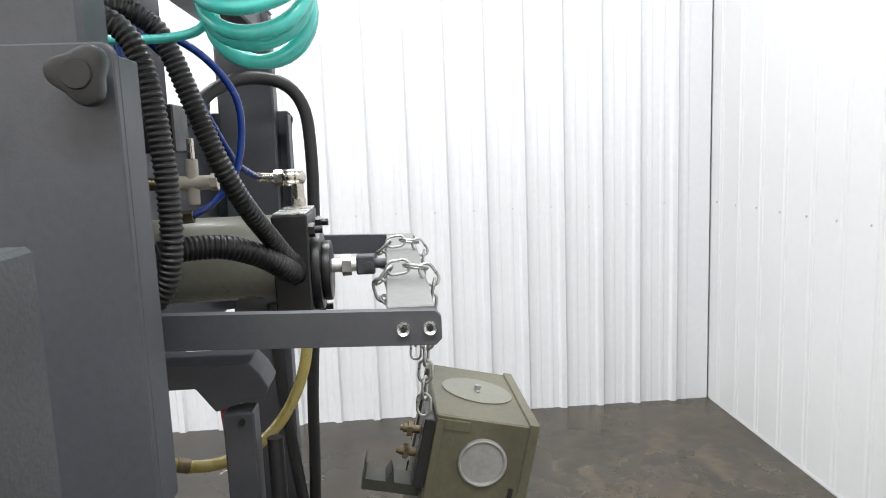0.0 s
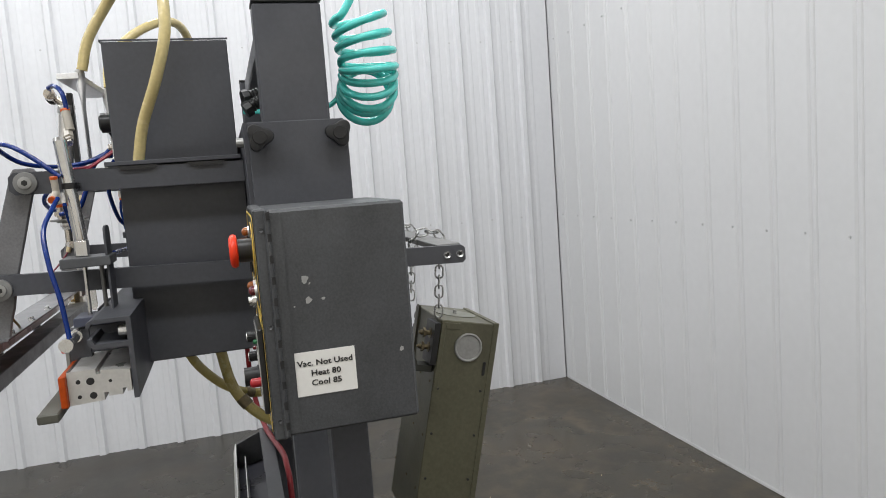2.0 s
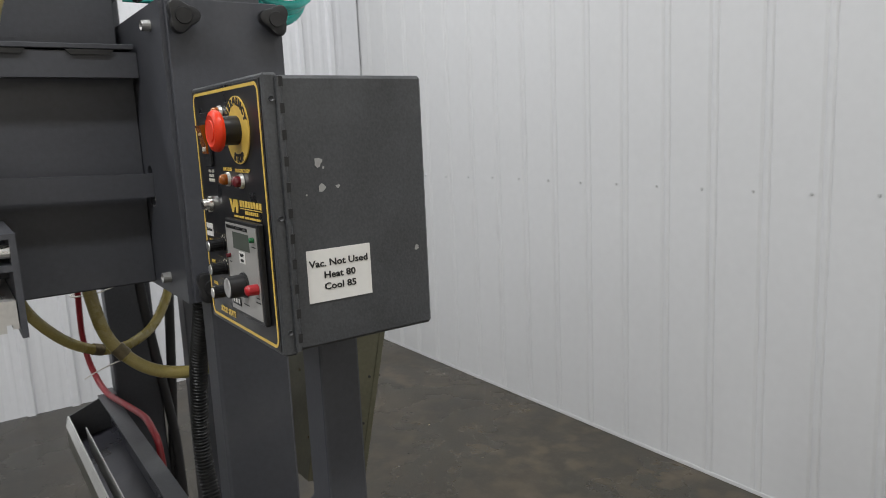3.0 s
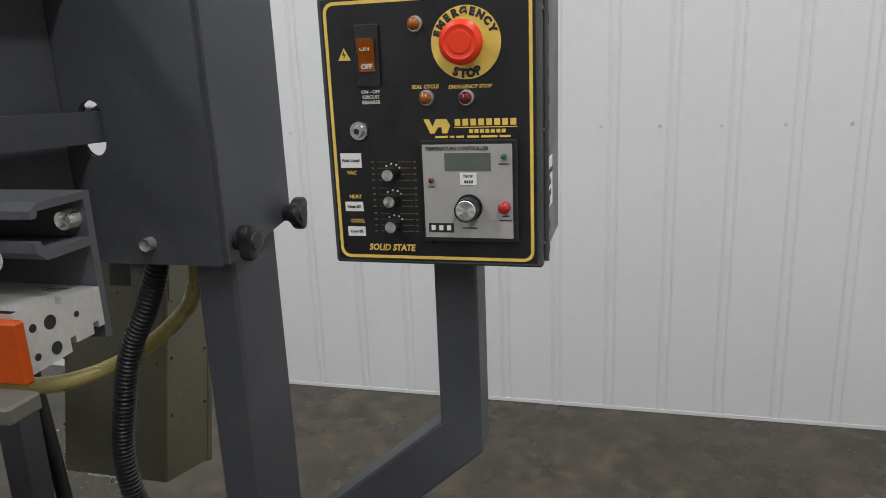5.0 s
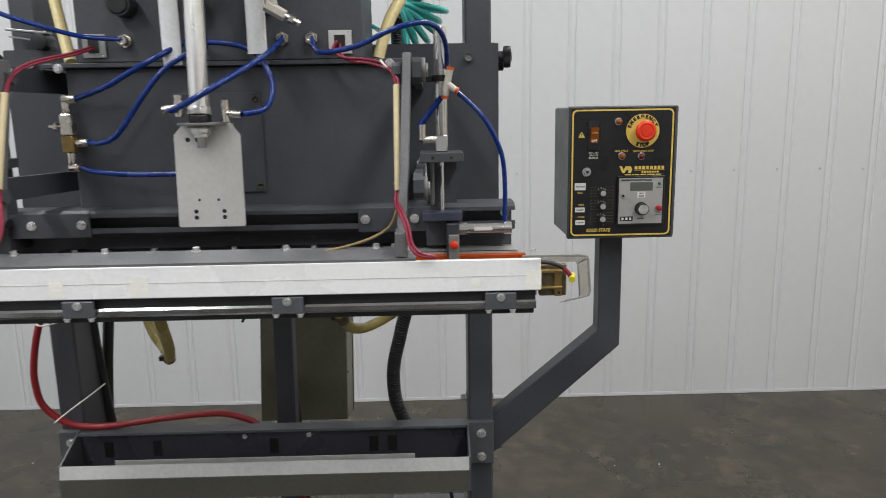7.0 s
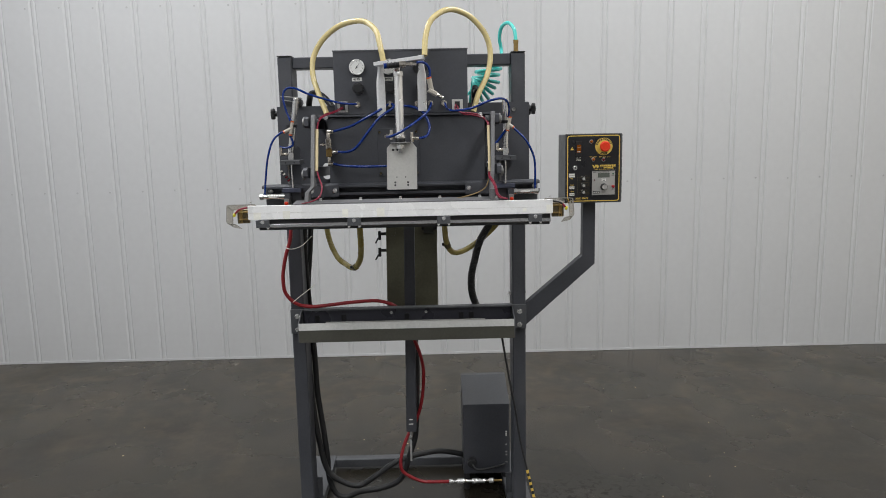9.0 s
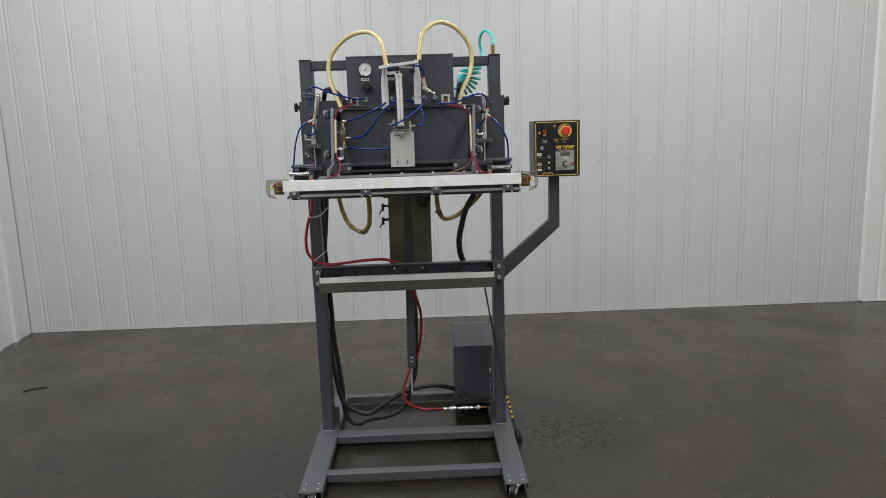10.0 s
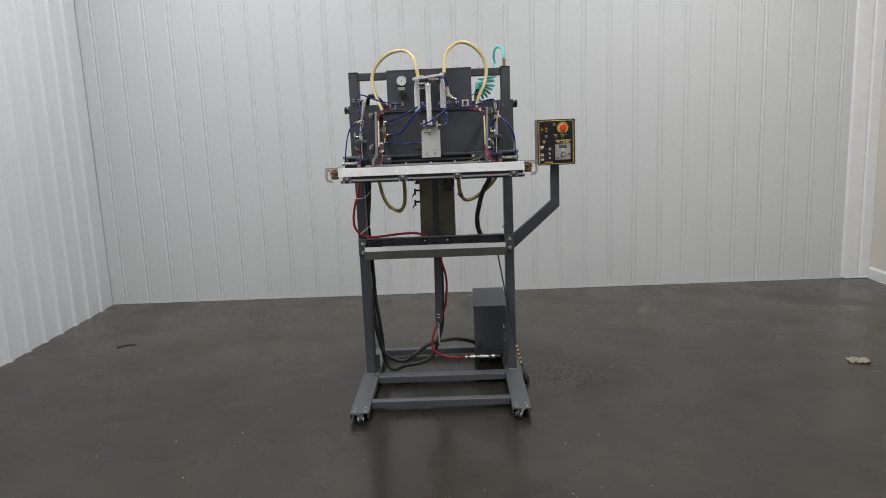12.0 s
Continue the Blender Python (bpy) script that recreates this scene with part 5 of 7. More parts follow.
for z in (0.835, 0.905):
    for y in (0.06,):
        screw_head(mach, ZINC, (0.415, y, z), (1, 0, 0), 0.006, 0.006, True)
        screw_head(mach, ZINC, (0.364, y, z), (-1, 0, 0), 0.006, 0.012, True)

# angled arm that carries the control box
bm = bmesh.new()
add_prism(bm, [(0.4155, 0.778), (0.4155, 0.855), (0.6395, 1.046), (0.6395, 1.2525), (0.6865, 1.2525), (0.6865, 1.012), (0.424, 0.778)], "y", 0.059, 0.105)
bmesh.ops.recalc_face_normals(bm, faces=bm.faces)
bmesh.ops.bevel(bm, geom=bm.edges[:], offset=0.003, segments=2, affect="EDGES", profile=0.5)
part("box_arm", bm, GREY, mach, "bent square tube arm carrying the control box")

# ---- control box ----
CX0, CX1, CZ0, CZ1 = 0.559, 0.763, 1.2535, 1.5055
ctl = thing("control_box", "grey hammered steel control box with a black and yellow front panel", "control box", at=(0.661, 0.09, CZ0))
bm = bmesh.new()
add_box(bm, CX0 + 0.002, CX1, 0.0145, 0.163, CZ0 + 0.002, CZ1 - 0.002, 0.003)
case = part("case", bm, GREY2, ctl)
bm = bmesh.new()
add_box(bm, CX0, CX1 + 0.002, 0.0, 0.0142, CZ0, CZ1, 0.002)
door = part("door", bm, GREY2, ctl, "hinged front door with a black overlay")
# piano hinge on the right edge
bm = bmesh.new()
add_cyl(bm, (CX1 + 0.0035, 0.0135, CZ0 + 0.004), (CX1 + 0.0035, 0.0135, CZ1 - 0.004), 0.003, seg=10)
add_box(bm, CX1 + 0.0005, CX1 + 0.0022, 0.0145, 0.028, CZ0 + 0.006, CZ1 - 0.006, 0)
hinge = part("piano_hinge", bm, GREY2, ctl, "painted piano hinge", True)
for k in range(11):
    z = CZ0 + 0.012 + k * 0.0228
    box("knuckle_gap", hinge, BLACK, CX1 + 0.002, CX1 + 0.0068, 0.0128, 0.0168, z, z + 0.0085, 0)
for z in (CZ0 + 0.022, (CZ0 + CZ1) / 2, CZ1 - 0.022):
    screw_head(door, GREY2, (CX1 + 0.002, 0.007, z), (1, 0, 0), 0.0024, 0.0015)
# chips in the paint
rng = random.Random(11)
for y, z, r in ((0.047, 1.4265, 0.0052), (0.050, 1.4035, 0.0045), (0.0655, 1.4035, 0.0022), (0.148, 1.336, 0.0032), (0.034, 1.398, 0.0012), (0.052, 1.4215, 0.0015)):
    bm = bmesh.new()
    ring = [(y + r * rng.uniform(0.5, 1.15) * math.cos(a), z + r * rng.uniform(0.5, 1.0) * math.sin(a)) for a in (2 * math.pi * k / 11 for k in range(11))]
    add_prism(bm, ring, "x", CX1 - 0.0001, CX1 + 0.0004)
    part("paint_chip", bm, CHIP, case, "bare metal chip in the paint")
st = box("settings_sticker", case, PAPER, CX1 + 0.0001, CX1 + 0.0008, 0.0285, 0.0945, 1.2980, 1.3470, 0, "white sticker with typed settings")
for s, z in (("Vac. Not Used", 1.3340), ("Heat 80", 1.3226), ("Cool 85", 1.3118)):
    lettering(st, s, right(0.0612, z, CX1 + 0.0011), 0.0089, KPRINT, 0.0002, wide=1.14)

YP = -0.0008
ov = box("panel_overlay", door, PANEL, CX0 + 0.004, CX1 - 0.003, YP, -0.0001, CZ0 + 0.004, CZ1 - 0.004, 0.0003, "black printed overlay")
YP -= 0.0003


def border(x0, x1, z0, z1, w, r, mat):
    """A rounded printed frame line."""
    bm = bmesh.new()
    def loop(d):
        rr = max(0.0005, r - d)
        out = []
        for cx, cz, a0 in ((x1 - r, z1 - r, 0), (x0 + r, z1 - r, 90), (x0 + r, z0 + r, 180), (x1 - r, z0 + r, 270)):
            for k in range(7):
                a = math.radians(a0 + 15 * k)
                out.append((cx + rr * math.cos(a), cz + rr * math.sin(a)))
        return out
    A, B = loop(0), loop(w)
    va = [bm.verts.new((x, YP - 0.0002, z)) for x, z in A]
    vb = [bm.verts.new((x, YP - 0.0002, z)) for x, z in B]
    for i in range(len(A)):
        j = (i + 1) % len(A)
        bm.faces.new((va[i], va[j], vb[j], vb[i]))
    ext = bmesh.ops.extrude_face_region(bm, geom=bm.faces[:])
    bmesh.ops.translate(bm, vec=(0, 0.0004, 0), verts=[v for v in ext["geom"] if isinstance(v, bmesh.types.BMVert)])
    return part("border_line", bm, mat, ov, "yellow printed border")


border(CX0 + 0.0062, CX1 - 0.0058, CZ0 + 0.0058, CZ1 - 0.0062, 0.0030, 0.010, YELLOW)

# emergency stop
ex0, ez0 = 0.6985, 1.4585
es = cyl("stop_legend", door, YELLOW, (ex0, YP, ez0), (ex0, YP - 0.0012, ez0), 0.0315, seg=48, label="round yellow emergency stop plate")
for word, base, step, rad, flip in (("EMERGENCY", 93, -17.2, 0.0264, 1), ("STOP", 271, 15.0, 0.0266, -1)):
    n = len(word)
    for i, ch in enumerate(word):
        a = base + step * (i - (n - 1) / 2)
        ar = math.radians(a)
        lettering(es, ch, front(ex0 + rad * math.cos(ar), ez0 + rad * math.sin(ar), YP - 0.0014, a - 90 if flip > 0 else a + 90), 0.0088 if flip > 0 else 0.0100, KPRINT, 0.0007)
bm = bmesh.new()
add_cyl(bm, (ex0, YP - 0.001, ez0), (ex0, YP - 0.022, ez0), 0.0135, seg=24)
sw = part("stop_switch", bm, BLACK, door, "red mushroom emergency stop switch", True)
bm = bmesh.new()
prof = [(0.0135, 0.0165), (0.0180, 0.0175), (0.0193, 0.0200), (0.0191, 0.0222), (0.0178, 0.0243), (0.0143, 0.0260), (0.0136, 0.0255), (0.0101, 0.0255), (0.0094, 0.0263), (0.0, 0.0265)]
rings = []
for r, d in prof[:-1]:
    rings.append([bm.verts.new((ex0 + r * math.cos(a), YP - d, ez0 + r * math.sin(a))) for a in (2 * math.pi * k / 36 for k in range(36))])
for a, b in zip(rings, rings[1:]):
    for k in range(36):
        bm.faces.new((a[k], a[(k + 1) % 36], b[(k + 1) % 36], b[k]))
bm.faces.new(rings[-1])
bm.faces.new(rings[0])
part("mushroom_head", bm, REDB, sw, "red mushroom head", True)


def pilot(x, z, mat, label):
    bm = bmesh.new()
    add_cyl(bm, (x, YP, z), (x, YP - 0.003, z), 0.0072, 0.0066, seg=24)
    p = part("pilot_light", bm, ZINC, door, label, True)
    bm = bmesh.new()
    add_cyl(bm, (x, YP - 0.003, z), (x, YP - 0.006, z), 0.0056, seg=20)
    add_dome(bm, (x, YP - 0.006, z), (0, -1, 0), 0.0056, 0.0042)
    part("lens", bm, mat, p, "", True)


pilot(0.6525, 1.4765, AMBER, "amber pilot light in a bright ring")
pilot(0.6603, 1.4118, AMBER, "amber pilot light in a bright ring")
pilot(0.6975, 1.4110, REDL, "dark red pilot light in a bright ring")

# rocker breaker
rk = box("breaker_frame", door, BLACK, 0.5950, 0.6178, YP - 0.0035, YP, 1.4235, 1.4785, 0.0008, "black circuit breaker with an amber rocker")
prism("rocker", rk, AMBER, [(YP - 0.0035, 1.4365), (YP - 0.0050, 1.4370), (YP - 0.0055, 1.4450), (YP - 0.0105, 1.4655), (YP - 0.0035, 1.4665)], "x", 0.5993, 0.6138, "amber rocker")
lettering(rk, "ON", Matrix.Translation((0.6065, YP - 0.0089, 1.4570)) @ pose(0, 0, 0, 76), 0.0062, CREAM)
lettering(rk, "OFF", front(0.6065, 1.4412, YP - 0.0056), 0.0062, WPRINT, 0.0002)
for s, z in (("ON - OFF", 1.4185), ("CIRCUIT", 1.4138), ("BREAKER", 1.4090)):
    lettering(ov, s, front(0.6068, z, YP - 0.0003), 0.0044, WPRINT, 0.0001)
lettering(ov, "SEAL CYCLE", front(0.6595, 1.4215, YP - 0.0003), 0.0047, YELLOW, 0.0001, 0.2)
lettering(ov, "EMERGENCY STOP", front(0.7010, 1.4206, YP - 0.0003), 0.0047, YELLOW, 0.0001, 0.2)
# warning triangle
bm = bmesh.new()
add_prism(bm, [(0.5770, 1.4475), (0.5893, 1.4475), (0.5832, 1.4588)], "y", YP - 0.0004, YP)
tri = part("warning_triangle", bm, YELLOW, ov, "yellow shock warning triangle")
bm = bmesh.new()
add_prism(bm, [(0.5836, 1.4565), (0.5812, 1.4520), (0.5832, 1.4524), (0.5826, 1.4488), (0.5852, 1.4534), (0.5833, 1.4531)], "y", YP - 0.0007, YP - 0.0003)
part("bolt_mark", bm, KPRINT, tri)
# key lock
bm = bmesh.new()
add_cyl(bm, (0.5935, YP, 1.3832), (0.5935, YP - 0.004, 1.3832), 0.0093, 0.0085, seg=28)
add_cyl(bm, (0.5935, YP - 0.004, 1.3832), (0.5935, YP - 0.009, 1.3832), 0.0062, 0.0055, seg=24)
lk = part("key_lock", bm, LOCKST, door, "polished round key lock", True)
cyl("key_slot", lk, BLACK, (0.5935, YP - 0.009, 1.3832), (0.5935, YP - 0.0094, 1.3832), 0.0030, seg=6)
# maker's emblem and lines as plain shapes
bm = bmesh.new()
add_prism(bm, [(0.6565, 1.3925), (0.6615, 1.3925), (0.6648, 1.3855), (0.6682, 1.3925), (0.6780, 1.3925), (0.6815, 1.3865), (0.6785, 1.3795), (0.6735, 1.3795), (0.6735, 1.3850), (0.6700, 1.3850), (0.6665, 1.3795), (0.6625, 1.3795)], "y", YP - 0.0004, YP)
part("emblem", bm, YELLOW, ov, "yellow emblem shape")
for k in range(8):
    box("printed_bar", ov, YELLOW, 0.6858 + k * 0.0073, 0.6858 + k * 0.0073 + 0.0052, YP - 0.0004, YP, 1.3862, 1.3922, 0)
box("printed_line", ov, YELLOW, 0.6850, 0.7430, YP - 0.0004, YP, 1.3842, 1.3850, 0)
for k in range(7):
    box("printed_bar", ov, YELLOW, 0.6990 + k * 0.0050, 0.7026 + k * 0.0050, YP - 0.0004, YP, 1.3795, 1.3828, 0)
for x0, x1 in ((0.667, 0.679), (0.681, 0.685), (0.687, 0.694), (0.697, 0.708), (0.710, 0.725), (0.727, 0.737)):
    box("printed_bar", ov, YELLOW, x0, x1, YP - 0.0004, YP, 1.3752, 1.3772, 0)
# labels and scale knobs
for (x0, x1, z0, z1), s, size in (((0.5720, 0.5930, 1.3482, 1.3620), "Not Used", 0.0044), ((0.5735, 0.5918, 1.3058, 1.3150), "Heat 80", 0.0041), ((0.5745, 0.5925, 1.2812, 1.2905), "Cool 85", 0.0041)):
    p = box("paper_label", ov, PAPER, x0, x1, YP - 0.0006, YP, z0, z1, 0, "small white paper label")
    lettering(ov, s, front((x0 + x1) / 2, (z0 + z1) / 2, YP - 0.0008), size, KPRINT, 0.0001)
for s, x, z in (("VAC", 0.5825, 1.3432), ("HEAT", 0.5845, 1.3200), ("COOL", 0.5853, 1.2960)):
    lettering(ov, s, front(x, z, YP - 0.0003), 0.0050, YELLOW, 0.0001)
lettering(ov, "SOLID STATE", front(0.6190, 1.2700, YP - 0.0003), 0.0088, YELLOW, 0.0003, 0.15, 0.9)
bm = bmesh.new()
bd = bmesh.new()
for zc in (1.3430, 1.3180, 1.2935):
    for k in range(4):
        z = zc + 0.0105 - 0.0058 * k
        for x0, x1 in ((0.6090, 0.6185), (0.6290, 0.6425) if k == 0 else (0.6310, 0.6425)):
            add_box(bm, x0, x1, YP - 0.0003, YP, z - 0.0003, z + 0.0003, 0)
        for x in (0.6040, 0.6455):
            add_box(bm, x - 0.0013, x + 0.0013, YP - 0.0003, YP, z - 0.0007, z + 0.0007, 0)
    for a in (35, 62, 95, 130):
        ar = math.radians(a)
        add_cyl(bd, (0.6235 + 0.0088 * math.cos(ar), YP, zc + 0.0088 * math.sin(ar)), (0.6235 + 0.0088 * math.cos(ar), YP - 0.0003, zc + 0.0088 * math.sin(ar)), 0.0010, seg=8)
tagged(part("scale_lines", bm, GOLDP, ov, "fine gold scale lines"), kind="stuff")
tagged(part("scale_dots", bd, WPRINT, ov, "white scale dots"), kind="stuff")


def small_knob(x, z, r, d, parent):
    bm = bmesh.new()
    ring = [(x + (r + 0.0004 * (k % 2)) * math.cos(math.pi * k / 18), z + (r + 0.0004 * (k % 2)) * math.sin(math.pi * k / 18)) for k in range(36)]
    add_prism(bm, ring, "y", YP - d, YP - 0.0006)
    add_cyl(bm, (x, YP, z), (x, YP - 0.002, z), r * 1.18, seg=28)
    kn = part("knob", bm, BLACK, parent, "black knob with a bright spun cap", True)
    bm = bmesh.new()
    add_cyl(bm, (x, YP - d, z), (x, YP - d - 0.0006, z), r * 0.90, r * 0.84, seg=32)
    part("cap", bm, SPUN, kn, "bright spun metal cap")


for z in (1.3430, 1.3180, 1.2935):
    small_knob(0.6235, z, 0.0060, 0.016, door)
# temperature controller
tcb = box("controller_bezel", door, BLACK, 0.6525, 0.7435, YP - 0.006, YP, 1.2785, 1.3740, 0.0012, "black framed temperature controller")
box("controller_face", tcb, FACE, 0.6555, 0.7390, YP - 0.0066, YP - 0.0059, 1.2830, 1.3700, 0, "silver controller face")
YT = YP - 0.0067
YS = YP
lettering(tcb, "TEMPERATURE CONTROLLER", front(0.6880, 1.3662, YT - 0.0003), 0.0047, KPRINT, 0.00008, wide=0.95)
box("display", tcb, LCDM, 0.6765, 0.7195, YT - 0.0006, YT, 1.3460, 1.3622, 0, "grey-green liquid crystal display")
p = box("paper_label", tcb, PAPER, 0.6905, 0.7060, YT - 0.0005, YT, 1.3330, 1.3442, 0)
lettering(tcb, "TEMP", front(0.6982, 1.3408, YT - 0.0007), 0.0042, KPRINT)
for k in range(4):
    box("printed_bar", p, KPRINT, 0.6945 + 0.0022 * k, 0.6960 + 0.0022 * k, YT - 0.0007, YT - 0.0004, 1.3345, 1.3372, 0)
for x0, x1, z in ((0.7265, 0.7365, 1.3520), (0.6602, 0.6665, 1.3310), (0.7285, 0.7355, 1.3042), (0.7262, 0.7378, 1.3000), (0.6915, 0.7055, 1.2925)):
    box("printed_bar", tcb, KPRINT, x0, x1, YT - 0.0003, YT, z - 0.0005, z + 0.0005, 0)
box("emblem", tcb, KPRINT, 0.6590, 0.6832, YT - 0.0004, YT, 1.2880, 1.2968, 0, "black emblem block")
for k in range(3):
    box("printed_bar", tcb, PAPER, 0.6615 + 0.0075 * k, 0.6655 + 0.0075 * k, YT - 0.0006, YT - 0.0003, 1.2900, 1.2948, 0)
YP = YT
small_knob(0.6985, 1.3120, 0.0105, 0.017, tcb)
YP = YS


def led(x, z, r, mat, depth=0.003):
    bm = bmesh.new()
    add_cyl(bm, (x, YT, z), (x, YT - depth, z), r, seg=18)
    add_dome(bm, (x, YT - depth, z), (0, -1, 0), r, r * 0.6)
    part("indicator", bm, mat, tcb, "", True)


led(0.7318, 1.3590, 0.0026, GREENL)
led(0.6635, 1.3372, 0.0024, REDL)
led(0.7318, 1.3130, 0.0052, DARKRED, 0.009)

# ---- hung transformer box, chains ----
TILT = pose(0, 0.382, 1.2147, -12.5)
tb = thing("transformer_box", "olive drab steel transformer box hanging tilted on chains", "transformer")
tb.matrix_basis = TILT @ Matrix.Translation((-0.024, 0.065, -0.465))
GX0, GX1, GH, GD = -0.130, 0.082, 0.465, 0.131


def tilted(name, bm, mat, parent, label="", smooth=False):
    bmesh.ops.transform(bm, matrix=TILT, verts=bm.verts)
    return part(name, bm, mat, parent, label, smooth)


bm = bmesh.new()
add_box(bm, GX0, GX1, 0, GD, -GH, 0, 0.002)
gb = tilted("case", bm, OLIVE, tb)
bm = bmesh.new()
add_box(bm, GX0 - 0.002, GX1 + 0.002, GD - 0.010, GD + 0.003, -GH - 0.002, 0.003, 0.001)
tilted("cover", bm, OLIVE, tb, "overlapping rear cover")
for u, z in ((0.069, -0.0555),):
    bm = bmesh.new()
    add_cyl(bm, (GX1, u, z), (GX1 + 0.0025, u, z), 0.0318, 0.0308, seg=36)
    add_ring(bm, (GX1 + 0.0025, u, z), (1, 0, 0), 0.0292, 0.0028, 36, 8)
    tilted("knockout", bm, DULLZ, gb, "round bright knockout plug", True)
bm = bmesh.new()
add_cyl(bm, (-0.03, 0.066, 0), (-0.03, 0.066, 0.0015), 0.050, seg=40)
tilted("lid_plate", bm, LIDP, gb, "round zinc plate on top")
bm = bmesh.new()
add_cyl(bm, (-0.03, 0.066, 0.0015), (-0.03, 0.066, 0.009), 0.0045, seg=10)
add_box(bm, -0.042, -0.018, 0.0635, 0.0685, 0.0016, 0.0034, 0.0005)
tilted("wing_screw", bm, DULLZ, gb, "", True)
for q in ((GX1, GX1 + 0.003, 0.0122, 0.045, -0.018, -0.005), (GX1, GX1 + 0.003, 0.002, 0.012, -0.15, -0.005), (GX0 + 0.02, GX0 + 0.04, -0.004, 0.0, -0.12, 0.004)):
    bm = bmesh.new()
    add_box(bm, *q, 0.0005)
    tilted("corner_strap", bm, OLIVE, tb)
for z in (-0.035, -0.066):
    bm = bmesh.new()
    add_cyl(bm, (0.055, -0.002, z), (0.055, -0.036, z), 0.0055, seg=10)
    add_cyl(bm, (0.055, -0.024, z), (0.055, -0.030, z), 0.0105, seg=6)
    add_cyl(bm, (0.055, -0.009, z), (0.055, -0.014, z), 0.0115, seg=16)
    add_cyl(bm, (0.055, -0.030, z), (0.055, -0.040, z), 0.004, seg=8)
    tilted("terminal_stud", bm, OLDBRASS, tb, "tarnished brass terminal stud", True)
bm = bmesh.new()
add_box(bm, 0.02, 0.085, -0.013, 0.0, -0.10, -0.008, 0.001)
tilted("terminal_board", bm, BLACK, tb, "black terminal board")
for z in (-0.112, -0.182):
    bm = bmesh.new()
    add_box(bm, GX0 - 0.022, GX0, 0.002, 0.014, z - 0.006, z + 0.006, 0.001)
    add_box(bm, GX0 - 0.034, GX0 - 0.022, 0.0, 0.016, z - 0.026, z + 0.012, 0.002)
    add_cyl(bm, (GX0 - 0.034, 0.008, z - 0.018), (GX0 - 0.046, 0.008, z - 0.040), 0.0035, seg=8)
    tilted("side_clip", bm, BLACK, tb, "black hook clip on the side of the box")
bm = bmesh.new()
add_prism(bm, [(-0.076, -0.082), (-0.076, -0.118), (-0.002, -0.118), (-0.002, -0.104), (-0.036, -0.104), (-0.041, -0.091), (-0.047, -0.104), (-0.0735, -0.104), (-0.0735, -0.082)], "x", 0.03, 0.07)
tilted("hook_bracket", bm, DARKOL, tb, "notched hook bracket")
bm = bmesh.new()
add_box(bm, GX1, GX1 + 0.002, GD - 0.022, GD - 0.016, -0.115, -0.085, 0)
for z in (-0.15, -0.25, -0.35):
    add_cyl(bm, (GX1, GD - 0.02, z), (GX1 + 0.002, GD - 0.02, z), 0.003, seg=8)
    add_cyl(bm, (GX1, 0.012, z), (GX1 + 0.002, 0.012, z), 0.003, seg=8)
tagged(tilted("rivets", bm, BLACK, gb), kind="stuff")
bm = bmesh.new()
for x in (-0.128, -0.02, 0.06):
    for z in (-0.14, -0.26, -0.38):
        add_cyl(bm, (x, 0, z), (x, -0.002, z), 0.003, seg=8)
tagged(tilted("panel_screws", bm, OLDBRASS, gb), kind="stuff")
for z0, z1, r in ((-0.036, -0.020, 0.006), (-0.072, -0.050, 0.007)):
    bm = bmesh.new()
    add_box(bm, GX0 - 0.020, GX0, 0.004, 0.016, z0, z1, 0.001)
    add_cyl(bm, (GX0 - 0.020, 0.010, (z0 + z1) / 2), (GX0 - 0.028, 0.010, (z0 + z1) / 2 - 0.006), r, r * 0.7, seg=10)
    tilted("side_clip", bm, BLACK, tb, "small black clip on the side", True)
bm = bmesh.new()
add_box(bm, -0.11, -0.02, 0.03, 0.09, -GH - 0.018, -GH, 0.002)
add_cyl(bm, (-0.06, 0.05, -GH - 0.03), (-0.06, 0.05, -GH), 0.012, seg=14)
tilted("cable_gland", bm, ZINC, tb, "zinc cable gland under the box")


def link_shape(L, W, r):
    """One welded chain link, long along x, flat in the x-y plane."""
    bm = bmesh.new()
    a = (L - W) / 2
    path = []
    for k in range(9):
        t = math.radians(-90 + 22.5 * k)
        path.append(Vector((a + W / 2 * math.cos(t), W / 2 * math.sin(t), 0)))
    for k in range(9):
        t = math.radians(90 + 22.5 * k)
        path.append(Vector((-a + W / 2 * math.cos(t), W / 2 * math.sin(t), 0)))
    rings = []
    n = len(path)
    for i, p in enumerate(path):
        t = (path[(i + 1) % n] - path[i - 1]).normalized()
        s = Vector((-t.y, t.x, 0))
        rings.append([bm.verts.new(p + s * r * math.cos(b) + Vector((0, 0, r * math.sin(b)))) for b in (2 * math.pi * k / 7 for k in range(7))])
    for i in range(n):
        A, B = rings[i], rings[(i + 1) % n]
        for k in range(7):
            bm.faces.new((A[k], A[(k + 1) % 7], B[(k + 1) % 7], B[k]))
    bmesh.ops.recalc_face_normals(bm, faces=bm.faces)
    me = bpy.data.meshes.new("link")
    bm.to_mesh(me)
    bm.free()
    me.materials.append(CHAINZ)
    me.polygons.foreach_set("use_smooth", [True] * len(me.polygons))
    return me


LINK = link_shape(0.0275, 0.0160, 0.0019)


